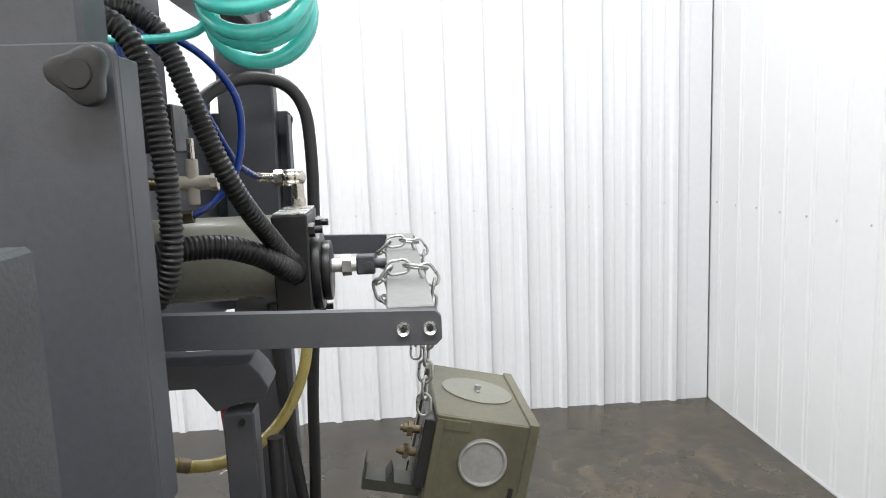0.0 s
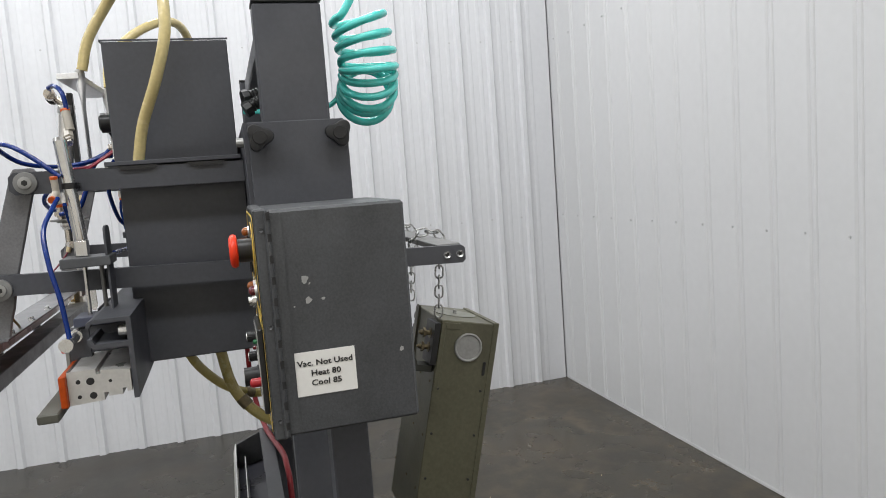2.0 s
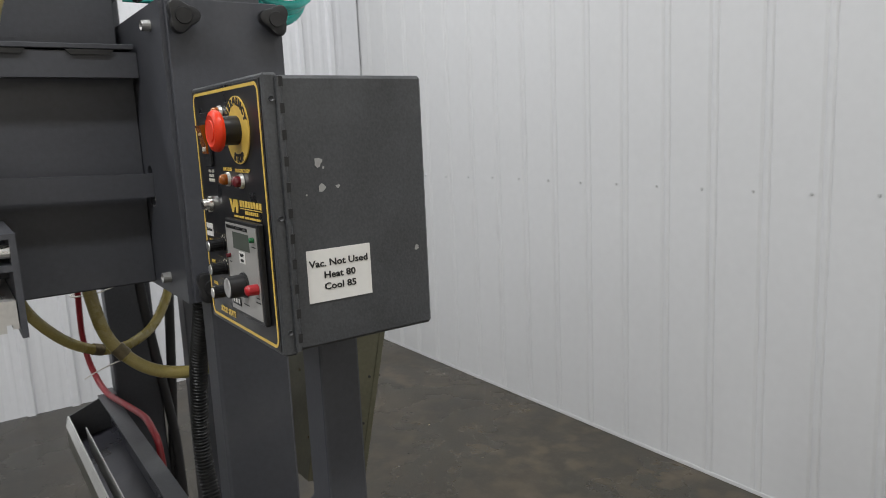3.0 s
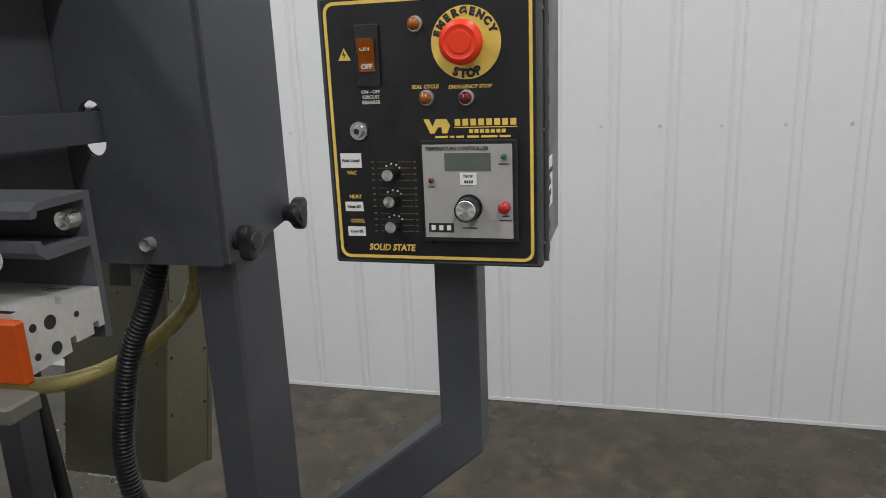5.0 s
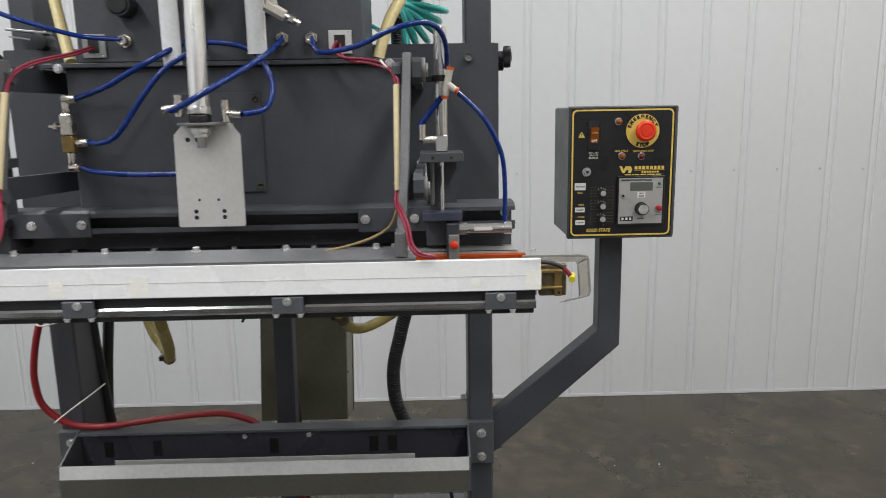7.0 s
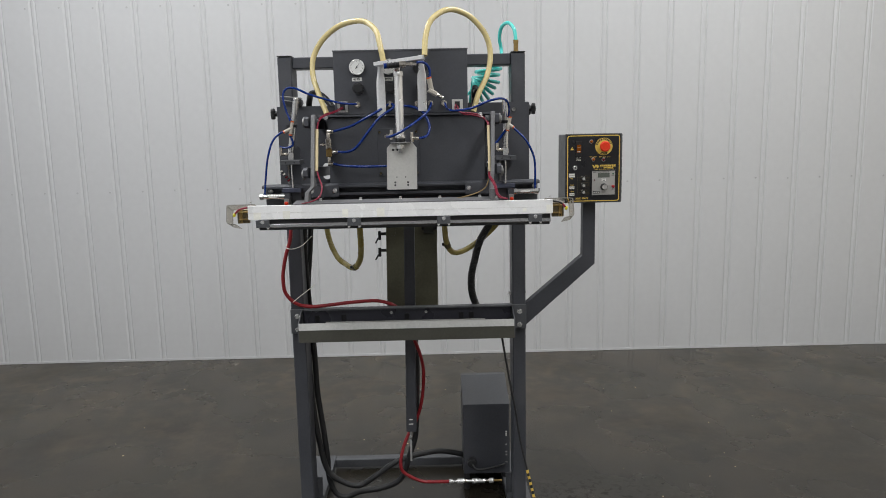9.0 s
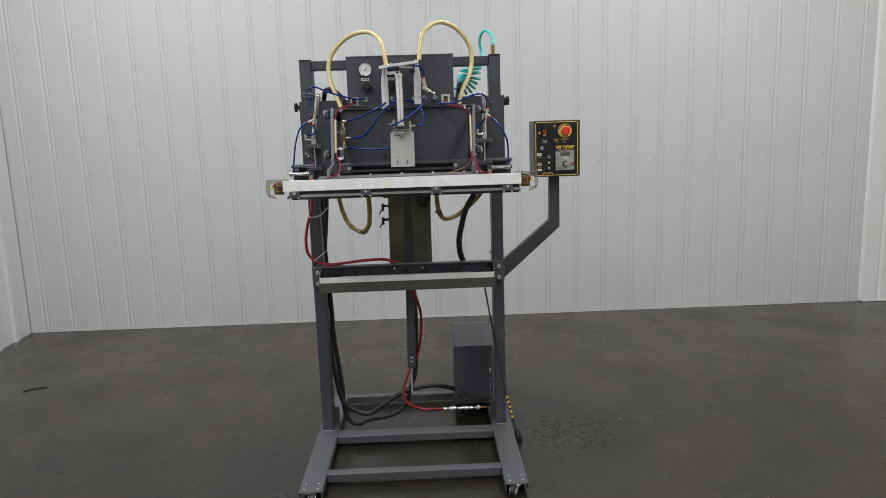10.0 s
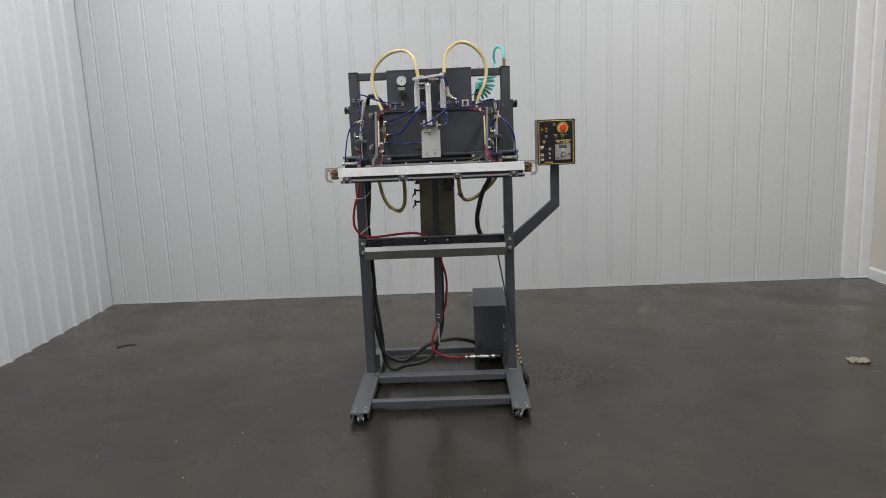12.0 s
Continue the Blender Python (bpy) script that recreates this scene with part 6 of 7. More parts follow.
def chain(x, yend, zend):
    c = thing("chain", "bright zinc-plated welded chain looped round a steel plate", "chain", "chains holding the transformer", at=(x, 0.345, 1.40))
    loop = [(x, 0.379, 1.372), (x + 0.002, 0.383, 1.395), (x, 0.372, 1.408), (x - 0.002, 0.352, 1.411), (x, 0.328, 1.407), (x, 0.319, 1.394), (x, 0.324, 1.374), (x, 0.341, 1.362)]
    drop = [(x, 0.378, 1.376), (x, 0.374, 1.345), (x, (0.374 + yend) / 2, (1.345 + zend) / 2), (x, yend, zend)]
    for pts, start in ((loop, 0), (drop, 1)):
        way = smooth_path(pts, 0.0205)
        for i in range(len(way) - 1):
            p, d = (way[i] + way[i + 1]) / 2, way[i + 1] - way[i]
            m = Matrix.Translation(p) @ d.to_track_quat("X", "Z").to_matrix().to_4x4() @ pose(0, 0, 0, 90 * ((i + start) % 2) + 20)
            ob = new("link", LINK)
            ob.matrix_world = m
            attach(ob, c)


chain(0.126, 0.364, 1.232)
chain(-0.105, 0.364, 1.232)

# ---- cabinet on the floor at the rear ----
gbx = thing("equipment_cabinet", "plain grey steel equipment cabinet with a sloping top behind the post", "cabinet", at=(0.264, 0.36, 0))
bm = bmesh.new()
add_prism(bm, [(0.246, 0.075), (0.246, 0.385), (0.440, 0.448), (0.465, 0.448), (0.465, 0.045)], "x", 0.177, 0.374)
part("case", bm, GREYL, gbx)
box("front_cover", gbx, GREY, 0.179, 0.372, 0.2415, 0.2458, 0.075, 0.386, 0.0015)
for x in (0.19, 0.355):
    for y in (0.262, 0.445):
        cyl("foot", gbx, RUBBER, (x, y, 0), (x, y, 0.078 if y < 0.3 else 0.046), 0.014, seg=14)
bm = bmesh.new()
for z, h in ((0.262, 0.006), (0.254, 0.006), (0.246, 0.006), (0.205, 0.003), (0.172, 0.003), (0.158, 0.003), (0.125, 0.002)):
    add_box(bm, 0.356, 0.363, 0.2405, 0.2414, z - h / 2, z + h / 2, 0)
tagged(part("label_marks", bm, PAPER, gbx), kind="stuff")
cyl("plug_boss", gbx, RUBBER, (0.212, 0.2413, 0.135), (0.212, 0.208, 0.135), 0.019, seg=20, label="black cable boss", bev=0.003)
hose("cord", RUBBER, [(0.214, 0.212, 0.133), (0.222, 0.200, 0.118), (0.245, 0.200, 0.112), (0.30, 0.215, 0.114), (0.352, 0.236, 0.118)], 0.0045, "thin black cord across the front", parent=gbx, step=0.01)

# ---- hoses, tubes, wires ----
def conduit(pts, r, label):
    c = thing("conduit", label, "conduit", "black corrugated conduits", at=pts[-1])
    hose("sheath", CONDUIT, pts, r, "", seg=14, ridge=0.13, step=0.0015, parent=c)
    for p, q in ((pts[0], pts[1]), (pts[-1], pts[-2])):
        p, q = Vector(p), Vector(q)
        cyl("gland", c, BLACK, p, p + (q - p).normalized() * 0.012, r * 1.35, seg=8, label="black plastic gland")


G = "yellow vinyl hoses"
hose("vinyl_hose", YHOSE, [(-0.0775, -0.240, 1.75), (-0.087, -0.235, 1.80), (-0.101, -0.195, 1.852), (-0.137, -0.140, 1.890), (-0.181, -0.105, 1.900), (-0.239, -0.085, 1.887), (-0.295, -0.075, 1.846), (-0.330, -0.075, 1.788), (-0.333, -0.090, 1.726), (-0.313, -0.120, 1.665), (-0.278, -0.168, 1.586)], 0.0095, "clear yellowed vinyl hose arching from a nozzle to the body", group=G)
hose("vinyl_hose", YHOSE, [(0.0565, -0.265, 1.765), (0.060, -0.248, 1.82), (0.076, -0.208, 1.878), (0.115, -0.170, 1.915), (0.155, -0.135, 1.927), (0.203, -0.113, 1.913), (0.240, -0.105, 1.882), (0.270, -0.100, 1.838), (0.281, -0.103, 1.780), (0.268, -0.125, 1.712), (0.234, -0.155, 1.645), (0.216, -0.170, 1.586)], 0.0095, "clear yellowed vinyl hose arching from a nozzle to the body", group=G)
hose("vinyl_hose", YHOSED, [(-0.372, 0.14, 1.30), (-0.364, 0.170, 1.24), (-0.352, 0.170, 1.172), (-0.334, 0.146, 1.102), (-0.302, 0.106, 1.050), (-0.264, 0.060, 1.030), (-0.235, 0.010, 1.026), (-0.213, -0.045, 1.043), (-0.192, -0.10, 1.085), (-0.184, -0.15, 1.155), (-0.186, -0.175, 1.26)], 0.0105, "drooping yellow vinyl hose under the machine", group=G)
hose("vinyl_hose", YHOSED, [(0.352, 0.04, 1.28), (0.346, 0.065, 1.235), (0.325, 0.088, 1.187), (0.292, 0.098, 1.145), (0.240, 0.093, 1.102), (0.190, 0.066, 1.076), (0.150, 0.015, 1.075), (0.127, -0.025, 1.098), (0.114, -0.06, 1.15), (0.110, -0.08, 1.26)], 0.0105, "drooping yellow vinyl hose under the machine", group=G)

OFFSET = Vector((-0.009, 0, -0.003))
G = "blue air tubes"
L = "glossy dark blue polyurethane air tube"


def air(pts, r=0.0043):
    hose("air_tube", BLUE, pts, r, L, "air tube", G, 10, step=0.010)


air([(-0.159, -0.222, 1.621), (-0.19, -0.24, 1.622), (-0.225, -0.252, 1.627), (-0.307, -0.262, 1.652), (-0.352, -0.268, 1.672), (-0.380, -0.270, 1.674), (-0.394, -0.271, 1.655), (-0.390, -0.271, 1.614), (-0.374, -0.272, 1.568)], 0.0036)
air([(-0.398, -0.276, 1.535), (-0.410, -0.282, 1.530), (-0.432, -0.292, 1.505), (-0.450, -0.290, 1.455), (-0.462, -0.278, 1.40), (-0.472, -0.269, 1.334)], 0.0034)
air([(-0.380, -0.272, 1.527), (-0.372, -0.274, 1.510), (-0.370, -0.272, 1.492), (-0.390, -0.270, 1.484), (-0.414, -0.270, 1.486)], 0.0036)
air([(-0.244, -0.218, 1.534), (-0.182, -0.255, 1.549), (-0.140, -0.262, 1.570), (-0.094, -0.258, 1.594), (-0.057, -0.222, 1.620)])
air([(-0.234, -0.218, 1.466), (-0.200, -0.245, 1.466), (-0.166, -0.262, 1.480), (-0.117, -0.270, 1.539), (-0.085, -0.262, 1.576), (-0.040, -0.24, 1.608), (-0.048, -0.222, 1.621)])
air([(-0.248, -0.218, 1.427), (-0.215, -0.24, 1.421), (-0.15, -0.252, 1.417), (-0.06, -0.262, 1.418), (-0.03, -0.262, 1.42)])
air([(-0.062, -0.338, 1.513), (-0.040, -0.366, 1.515), (0.010, -0.366, 1.541), (0.066, -0.305, 1.584), (0.080, -0.25, 1.608), (0.083, -0.222, 1.621)], 0.0042)
air([(-0.048, -0.222, 1.620), (-0.035, -0.240, 1.614), (0.0, -0.255, 1.611), (0.035, -0.262, 1.603), (0.060, -0.270, 1.584), (0.076, -0.282, 1.546), (0.068, -0.300, 1.514), (0.042, -0.336, 1.506)])
air([(0.128, -0.222, 1.621), (0.134, -0.245, 1.602), (0.154, -0.300, 1.591), (0.209, -0.345, 1.596), (0.256, -0.365, 1.614), (0.297, -0.360, 1.624), (0.321, -0.335, 1.618), (0.332, -0.305, 1.598), (0.334, -0.272, 1.568)], 0.0038)
air([(0.344, -0.277, 1.536), (0.361, -0.282, 1.522), (0.390, -0.292, 1.490), (0.414, -0.285, 1.440), (0.420, -0.275, 1.390), (0.420, -0.270, 1.334)], 0.0036)
air([(0.325, -0.272, 1.526), (0.312, -0.272, 1.510), (0.298, -0.271, 1.492), (0.290, -0.270, 1.482)])
air([(0.042, -0.329, 1.741), (0.062, -0.315, 1.742), (0.080, -0.300, 1.725), (0.080, -0.296, 1.692)])
OFFSET = Vector((0, 0, 0))
air([(-0.106, 0.150, 1.512), (-0.05, 0.143, 1.525), (0.0, 0.139, 1.541), (0.04, 0.124, 1.588), (0.08, 0.113, 1.632), (0.10, 0.096, 1.656), (0.12, 0.06, 1.69), (0.13, 0.012, 1.70)], 0.0045)
air([(0.078, 0.103, 1.475), (0.056, 0.127, 1.491), (0.05, 0.153, 1.526), (0.05, 0.163, 1.578), (0.055, 0.157, 1.620), (0.07, 0.127, 1.661), (0.09, 0.083, 1.688), (0.11, 0.038, 1.706), (0.12, 0.012, 1.70)], 0.0045)
air([(0.16, 0.05, 1.50), (0.165, 0.062, 1.58), (0.16, 0.068, 1.65), (0.15, 0.045, 1.70), (0.14, 0.012, 1.70)], 0.0045)

# coiled teal hose hanging behind the right post: its turns fan out round a bend
ch = thing("coiled_air_hose", "coiled translucent teal air hose hanging behind the post", "hose", at=(0.28, 0.227, 1.70))
bm = bmesh.new()
hub = Vector((0.238, 0.225, 1.7285))
pts = []
turns, up_turns, n = 7.0, 3.2, 24
for i in range(int(turns * n)):
    f = i / (turns * n)
    a = -math.pi * 0.5 + 2 * math.pi * turns * f
    phi = math.radians(100 * (1 - f))
    rad = Vector((math.cos(phi), 0, -math.sin(phi)))
    pts.append(hub + rad * (0.050 + 0.004 * math.sin(a * 0.37)) + rad * 0.0475 * math.cos(a) + Vector((0, 0.0465 * math.sin(a), 0)))
for i in range(int(up_turns * n)):
    f = i / (up_turns * n)
    a = -math.pi * 0.5 + 2 * math.pi * up_turns * f
    R = 0.0475 - 0.006 * f
    pts.append(hub + Vector((0.052 + 0.028 * f + R * math.cos(a), R * math.sin(a) - 0.02 * f, 0.004 + 0.078 * f + 0.016 * math.sin(a) * f)))
pts += [Vector((0.346, 0.195, 1.835)), Vector((0.338, 0.175, 1.872)), Vector((0.345, 0.150, 1.908)), Vector((0.366, 0.115, 1.917)), Vector((0.384, 0.085, 1.890)), Vector((0.389, 0.075, 1.848))]
add_tube(bm, smooth_path(pts, 0.007), 0.0068, 10)
hose("straight_end", TEAL, [(0.180, 0.012, 1.664), (0.195, 0.06, 1.661), (0.205, 0.12, 1.659), (0.215, 0.160, 1.664), (0.229, 0.180, 1.6795)], 0.0046, "", parent=ch, step=0.008)
part("coil", bm, TEAL, ch, "", True)
for nm, p, q, r, sg in (("hexagon_nut", 1.8015, 1.812, 0.011, 6), ("ferrule", 1.812, 1.838, 0.0085, 16), ("collar", 1.838, 1.850, 0.0095, 16)):
    cyl(nm, ch, BRASS, (0.389, 0.074, p), (0.389, 0.074, q), r, seg=sg, label="brass hose coupling piece")

# red hose, couplers, black cables
hose("air_hose", REDH, [(-0.440, -0.020, 1.24), (-0.452, -0.020, 1.18), (-0.458, -0.020, 1.138), (-0.476, -0.02, 1.084), (-0.488, -0.02, 1.03), (-0.492, -0.018, 0.988), (-0.486, -0.012, 0.938), (-0.452, -0.002, 0.897), (-0.412, 0.004, 0.884), (-0.366, 0.009, 0.882), (-0.247, 0.022, 0.891), (-0.155, 0.035, 0.892), (-0.106, 0.038, 0.880), (-0.078, 0.040, 0.864), (-0.060, 0.040, 0.828), (-0.038, 0.040, 0.780), (-0.010, 0.046, 0.724), (0.012, 0.085, 0.640), (0.018, 0.122, 0.562), (0.008, 0.152, 0.450), (-0.015, 0.154, 0.365), (-0.050, 0.140, 0.306), (-0.072, 0.125, 0.255), (-0.084, 0.110, 0.200), (-0.080, 0.108, 0.165), (-0.057, 0.108, 0.142), (-0.001, 0.115, 0.111), (0.06, 0.12, 0.104), (0.115, 0.12, 0.104)], 0.0068, "red rubber air hose looping from the tray to the floor")
qc = thing("quick_coupler", "bright zinc quick coupler chain on the red air hose", "coupling", at=(0.23, 0.12, 0.104))
x = 0.112
for w, r, mt in ((0.014, 0.0085, ZINC), (0.02, 0.0055, ZINC), (0.028, 0.0105, ZINC), (0.012, 0.0075, NICKEL), (0.02, 0.0055, ZINC), (0.022, 0.0102, ZINC), (0.03, 0.0075, ZINC), (0.018, 0.0055, NICKEL), (0.018, 0.0105, ZINC), (0.035, 0.0045, BRASS)):
    cyl("coupler_piece", qc, mt, (x, 0.12, 0.104), (x + w, 0.12, 0.104), r, seg=14, bev=0.0008)
    x += w
L = "black rubber power cable sagging inside the stand"
hose("power_cable", RUBBER, [(-0.27, 0.008, 1.60), (-0.31, 0.045, 1.648), (-0.345, 0.085, 1.672), (-0.375, 0.125, 1.676), (-0.39, 0.165, 1.662), (-0.40, 0.190, 1.623), (-0.402, 0.197, 1.56), (-0.404, 0.196, 1.45), (-0.410, 0.184, 1.25), (-0.420, 0.170, 1.08), (-0.433, 0.164, 0.95), (-0.441, 0.155, 0.80), (-0.441, 0.140, 0.625), (-0.436, 0.136, 0.493), (-0.425, 0.136, 0.36), (-0.405, 0.136, 0.224), (-0.382, 0.138, 0.150), (-0.333, 0.14, 0.107), (-0.262, 0.14, 0.086), (-0.192, 0.14, 0.126), (-0.115, 0.145, 0.178), (-0.055, 0.160, 0.196), (0.046, 0.22, 0.190), (0.11, 0.26, 0.170), (0.175, 0.29, 0.14), (0.205, 0.285, 0.118)], 0.0115, L, "cable", "black cables")
hose("power_cable", RUBBER, [(-0.418, 0.105, 1.26), (-0.430, 0.110, 1.10), (-0.430, 0.125, 0.95), (-0.424, 0.148, 0.75), (-0.419, 0.152, 0.625), (-0.416, 0.152, 0.493), (-0.402, 0.152, 0.36), (-0.389, 0.154, 0.223), (-0.386, 0.162, 0.114), (-0.360, 0.165, 0.041), (-0.315, 0.162, 0.026), (-0.263, 0.160, 0.048), (-0.163, 0.158, 0.065), (-0.087, 0.152, 0.108), (-0.046, 0.158, 0.215), (-0.022, 0.164, 0.297), (-0.014, 0.166, 0.449), (-0.010, 0.166, 0.60), (-0.018, 0.164, 0.80), (-0.030, 0.162, 1.0), (-0.035, 0.160, 1.15)], 0.0115, L, "cable", "black cables")
CL = "black corrugated conduit curving down beside the post"
conduit([(0.316, 0.052, 1.27), (0.303, 0.050, 1.22), (0.280, 0.050, 1.17), (0.253, 0.050, 1.125), (0.236, 0.050, 1.08), (0.226, 0.050, 1.04), (0.215, 0.050, 0.995), (0.211, 0.050, 0.954), (0.215, 0.052, 0.905), (0.230, 0.055, 0.860), (0.246, 0.058, 0.825), (0.256, 0.060, 0.795)], 0.0128, CL)
CL = "black corrugated conduit bent behind the front plate"
conduit([(0.240, 0.012, 1.66), (0.237, 0.045, 1.678), (0.235, 0.079, 1.676), (0.235, 0.103, 1.655), (0.235, 0.115, 1.618), (0.235, 0.122, 1.565), (0.235, 0.125, 1.511), (0.234, 0.123, 1.455), (0.228, 0.110, 1.415), (0.222, 0.080, 1.395), (0.22, 0.0, 1.39)], 0.0100, CL)
conduit([(0.165, 0.012, 1.690), (0.155, 0.060, 1.700), (0.145, 0.095, 1.685), (0.14, 0.112, 1.655), (0.14, 0.133, 1.596), (0.138, 0.155, 1.534), (0.112, 0.174, 1.485), (0.06, 0.192, 1.440), (0.025, 0.202, 1.414), (-0.004, 0.205, 1.40)], 0.0105, CL)
conduit([(0.19, 0.007, 1.405), (0.17, 0.04, 1.428), (0.14, 0.080, 1.440), (0.115, 0.118, 1.442), (0.10, 0.150, 1.438), (0.075, 0.182, 1.422), (0.04, 0.203, 1.400), (-0.004, 0.207, 1.388)], 0.0128, CL)
cyl("conduit_bushing", head, BLACK, (-0.001, 0.205, 1.394), (0.014, 0.205, 1.396), 0.019, seg=20)
# cord with striped tag and plug
mc = thing("mains_lead", "thin black mains lead with striped sleeve hanging beside the post", "cable", at=(0.46, -0.063, 0.0))
hose("cord", RUBBER, [(0.318, 0.045, 0.79), (0.323, 0.0, 0.745), (0.341, 0.0, 0.632), (0.356, -0.003, 0.54), (0.371, -0.005, 0.461), (0.390, -0.010, 0.33), (0.414, -0.025, 0.22), (0.441, -0.045, 0.10), (0.456, -0.06, 0.055)], 0.0040, "", parent=mc, step=0.012)
sp = smooth_path([(0.414, -0.025, 0.218), (0.428, -0.034, 0.158), (0.441, -0.045, 0.10)], 0.012)
for i in range(len(sp) - 1):
    cyl("stripe", mc, YELLOW if i % 2 == 0 else BLACK, sp[i], sp[i + 1], 0.0055, seg=10, label="yellow sleeve stripe" if i % 2 == 0 else "black sleeve stripe")
bm = bmesh.new()
add_cyl(bm, (0.456, -0.06, 0.06), (0.459, -0.064, 0.038), 0.010, 0.016, seg=14)
add_cyl(bm, (0.459, -0.064, 0.038), (0.462, -0.068, 0.001), 0.017, 0.017, seg=14, bev=0.003)
part("plug", bm, BLACK, mc, "black moulded plug", True)

# lead wires with cream sleeves along the links
OFFSET = Vector((-0.007, 0, -0.003))


def q(x, y, z):
    return (x + (0.0065 if z < 1.6 else 0), y, z)


L = "thin red lead wire along the link"
hose("lead_wire", REDW, [q(0.163, -0.214, 1.614), q(0.159, -0.236, 1.600), q(0.170, -0.255, 1.587), q(0.207, -0.280, 1.582), q(0.234, -0.310, 1.573), q(0.249, -0.338, 1.556), q(0.2525, -0.350, 1.540)], 0.0022, L, "wire", "red lead wires", 8, step=0.01)
hose("lead_wire", REDW, [q(0.168, -0.214, 1.610), q(0.165, -0.238, 1.595), q(0.178, -0.258, 1.582), q(0.212, -0.284, 1.576), q(0.238, -0.314, 1.566), q(0.2545, -0.342, 1.551), q(0.2565, -0.351, 1.538)], 0.0022, L, "wire", "red lead wires", 8, step=0.01)
hose("cable_tie", WHITEP, [q(0.230, -0.314, 1.578), q(0.236, -0.322, 1.570), q(0.244, -0.318, 1.564)], 0.0018, "white cable tie round the lead wires", "cable tie", "wire ties", 8, step=0.004)
hose("lead_wire", REDW, [q(0.2545, -0.390, 1.404), q(0.2535, -0.408, 1.386), q(0.2605, -0.430, 1.374), q(0.2680, -0.444, 1.357), q(0.2720, -0.452, 1.337), q(0.2820, -0.457, 1.325), q(0.3030, -0.454, 1.3185)], 0.0022, L, "wire", "red lead wires", 8, step=0.008)
hose("wire_sleeve", CREAM, [q(0.2530, -0.350, 1.542), q(0.2530, -0.372, 1.480), q(0.2530, -0.395, 1.400)], 0.0048, "cream fibre sleeve on the lead wire", "sleeve", "wire sleeves", 10, step=0.015)
hose("lead_wire", REDW, [q(0.2510, -0.390, 1.404), q(0.2495, -0.408, 1.385), q(0.2565, -0.431, 1.372), q(0.2640, -0.445, 1.355), q(0.2680, -0.453, 1.335), q(0.2780, -0.458, 1.323), q(0.2980, -0.455, 1.3185)], 0.0022, L, "wire", "red lead wires", 8, step=0.008)
hose("lead_wire", TANW, [q(0.252, -0.385, 1.378), q(0.240, -0.385, 1.350), q(0.215, -0.385, 1.334), q(0.18, -0.392, 1.324), q(0.15, -0.40, 1.319)], 0.0020, "thin tan thermocouple wire", "wire", "", 8, step=0.008)
# the other link carries its sleeve on its inner face
for d in (0.0, 0.003):
    hose("lead_wire", REDW, [(-0.214 + d, -0.216, 1.612 - d), (-0.231 + d, -0.25, 1.600 - d), (-0.258 + d, -0.285, 1.589 - d), (-0.273 + d / 2, -0.315, 1.577 - d), (-0.2785 + d / 2, -0.338, 1.560 - d), (-0.2795 + d / 2, -0.352, 1.536)], 0.0018, L, "wire", "red lead wires", 8, step=0.01)
    hose("lead_wire", REDW, [(-0.2795 + d / 2, -0.394, 1.413), (-0.270 + d / 2, -0.412, 1.389), (-0.2605 + d / 2, -0.430, 1.368), (-0.262 + d / 2, -0.441, 1.347), (-0.271 + d, -0.449, 1.333), (-0.295 + d, -0.452, 1.3215), (-0.321 + d, -0.446, 1.3165)], 0.0018, L, "wire", "red lead wires", 8, step=0.008)
hose("wire_sleeve", CREAM, [(-0.2795, -0.351, 1.540), (-0.2795, -0.373, 1.478), (-0.2795, -0.396, 1.408)], 0.0052, "cream fibre sleeve on the lead wire", "sleeve", "wire sleeves", 10, step=0.015)
OFFSET = Vector((0, 0, 0))
hose("cable_tie", WHITEP, [(-0.458, -0.030, 0.908), (-0.435, -0.01, 0.925), (-0.405, 0.02, 0.945), (-0.388, 0.05, 0.957)], 0.0015, "white cable tie tail", "cable tie", step=0.01)
hose("cable_tie", WHITEP, [(-0.479, 0.02, 1.118), (-0.468, -0.030, 1.112), (-0.445, -0.034, 1.110), (-0.42, 0.015, 1.115), (-0.395, 0.08, 1.14)], 0.0018, "white cable tie round the post", "cable tie", step=0.01)

# clamps on the drooping hoses
for p, q in (((-0.224, -0.018, 1.032), (-0.217, -0.036, 1.039)), ((0.123, -0.033, 1.106), (0.118, -0.045, 1.122))):
    c = thing("hose_clamp", "dark worm-drive clamp on a drooping yellow hose", "clamp", "hose clamps", at=p)
    cyl("band", c, OLDBRASS, p, q, 0.0122, seg=16)
    m = (Vector(p) + Vector(q)) / 2
    box("screw_housing", c, BLACK, m.x - 0.019, m.x - 0.0105, m.y - 0.006, m.y + 0.006, m.z - 0.004, m.z + 0.006, 0.001)

# ---- litter on the floor ----


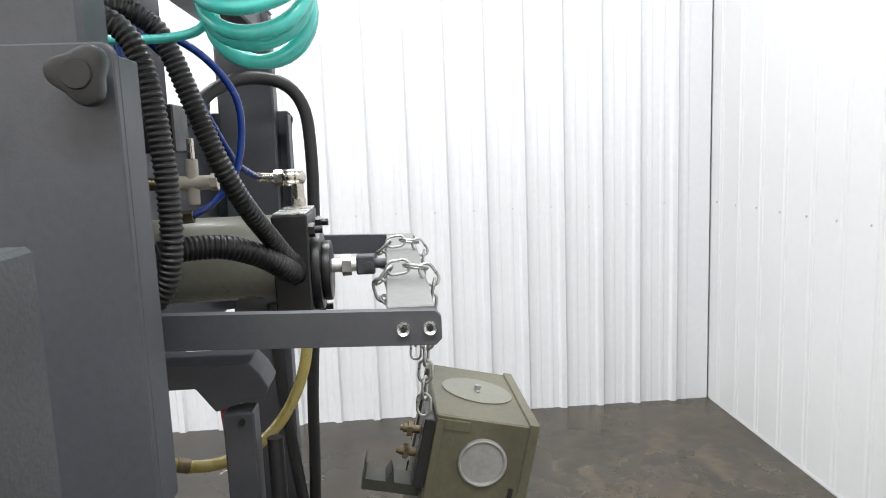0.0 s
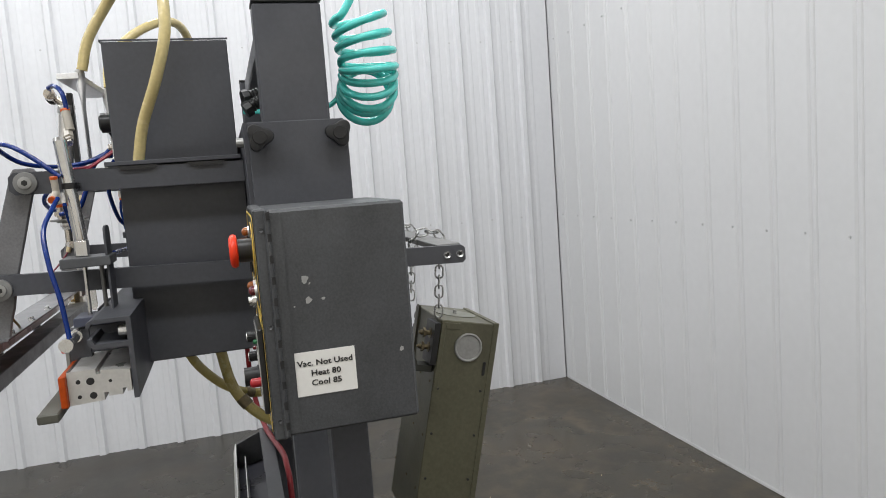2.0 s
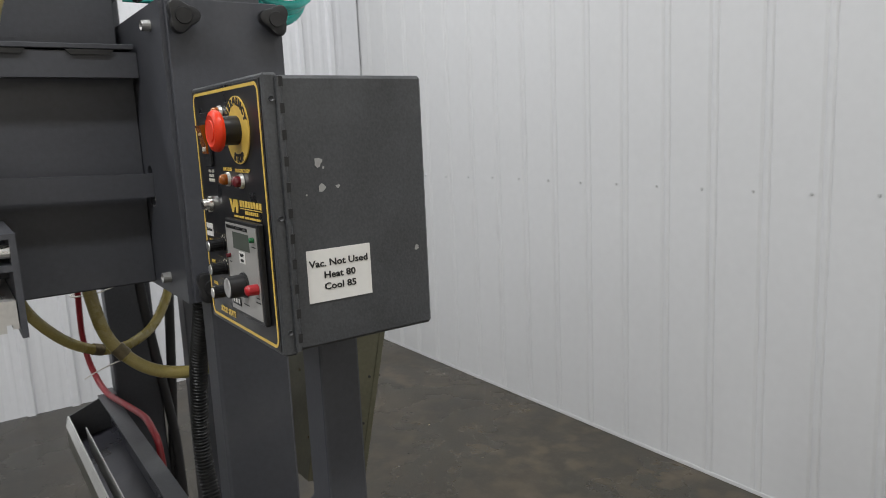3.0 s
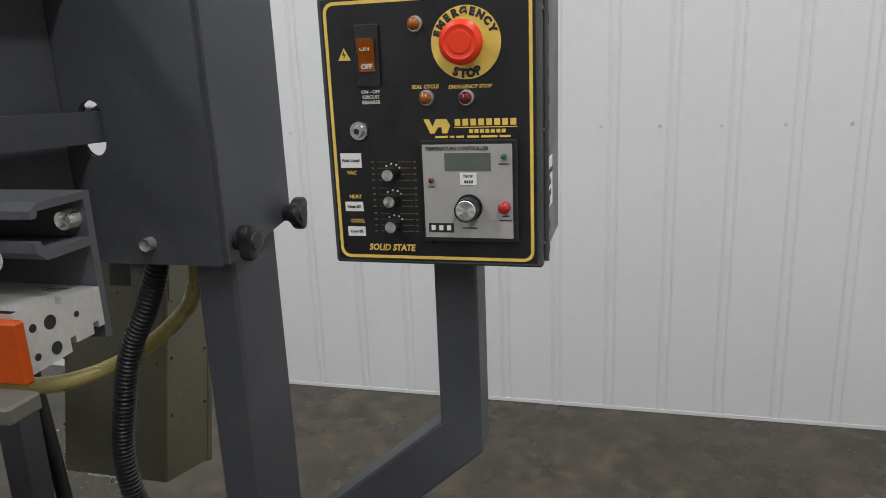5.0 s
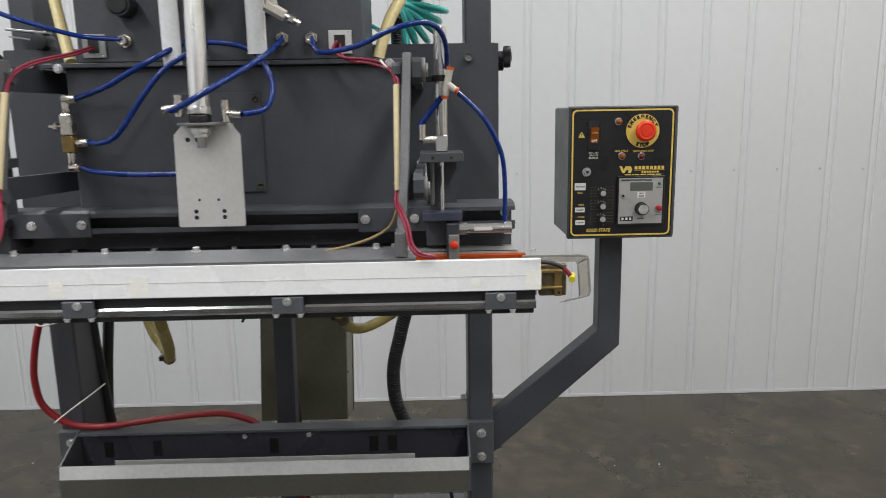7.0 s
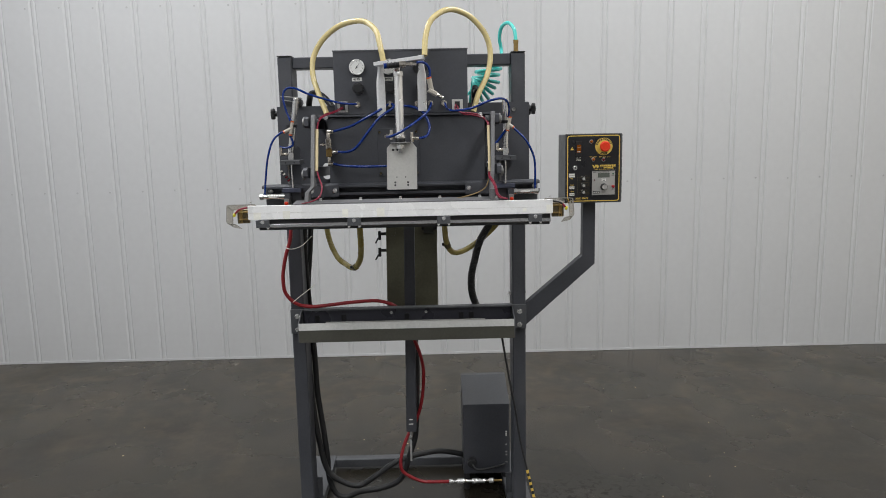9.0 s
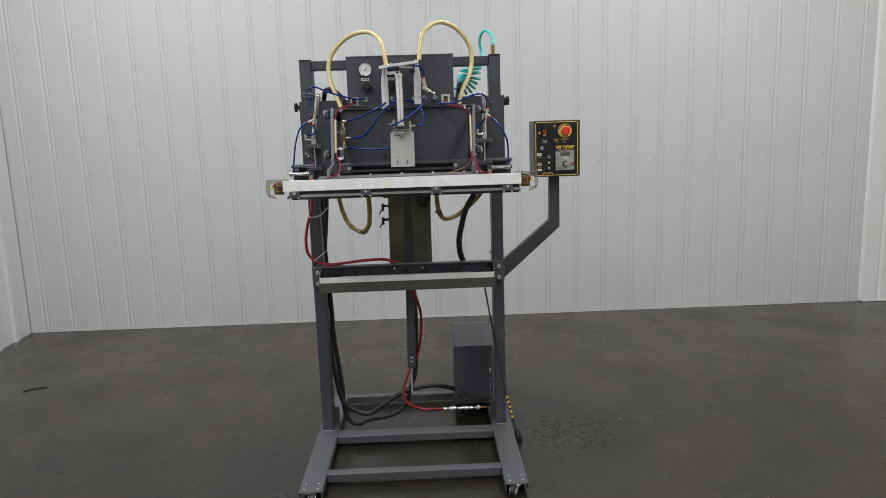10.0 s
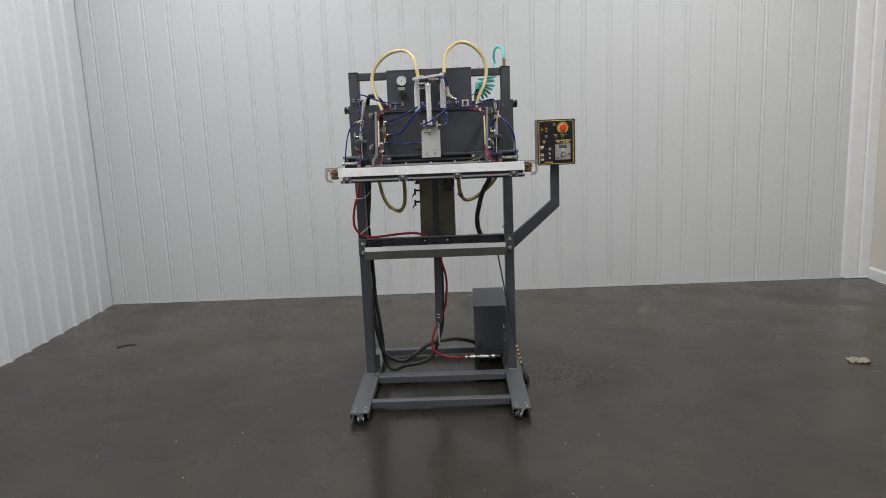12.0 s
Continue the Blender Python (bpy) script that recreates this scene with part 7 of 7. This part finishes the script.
def rag(x, y, s, seed, label):
    rr = random.Random(seed)
    bm = bmesh.new()
    bmesh.ops.create_grid(bm, x_segments=14, y_segments=10, size=0.5)
    for v in bm.verts:
        e = noise.noise(v.co * 3 + Vector((seed, 0, 0)))
        f = noise.noise(v.co * 7 + Vector((0, seed, 0)))
        v.co = Vector((v.co.x * s * (1 + 0.25 * e), v.co.y * s * 0.55 * (1 + 0.3 * f), max(0.003, s * (0.10 + 0.16 * e + 0.12 * f))))
    ex = bmesh.ops.extrude_face_region(bm, geom=bm.faces[:])
    bmesh.ops.translate(bm, vec=(0, 0, -0.0025), verts=[v for v in ex["geom"] if isinstance(v, bmesh.types.BMVert)])
    ob = link_mesh("rag", bm, TRASHM, None, "", True)
    ob.matrix_world = Matrix.Translation((x, y, 0.0002)) @ pose(0, 0, 0, 0, 0, rr.uniform(-20, 20))
    return tagged(ob, label, "rag")


rag(2.465, 0.098, 0.13, 3, "crumpled dirty pale rag lying on the concrete")
bm = bmesh.new()
rng = random.Random(8)
for k in range(46):
    x, y = rng.uniform(-1.8, 1.6), rng.uniform(-1.6, 1.7)
    r = rng.uniform(0.0015, 0.004)
    add_prism(bm, [(x + r * rng.uniform(0.6, 1.3) * math.cos(a), y + r * rng.uniform(0.6, 1.3) * math.sin(a)) for a in (0.2, 1.2, 2.3, 3.4, 4.6, 5.6)], "z", 0.0, rng.uniform(0.0008, 0.002))
tagged(link_mesh("floor_debris", bm, CREAM), "scattered pale flakes of debris on the floor", "debris", kind="stuff")
hose("stick", RUBBER, [(-2.40, 0.895, 0.004), (-2.37, 0.925, 0.0042), (-2.33, 0.945, 0.004), (-2.285, 0.955, 0.004)], 0.0035, "short dark strip of rubber on the floor", "scrap")

# the machine and all that hangs on it stand 10 mm further back than the control box
APART = {"control_box", "rag", "floor_debris", "stick", "floor"}
for ob in list(scene.objects):
    if ob.parent is None and ob.type in {"MESH", "EMPTY"} and ob.get("kind") != "structure" and ob.name.split(".")[0] not in APART:
        ob.matrix_basis = Matrix.Translation((0, 0.010, 0)) @ ob.matrix_basis
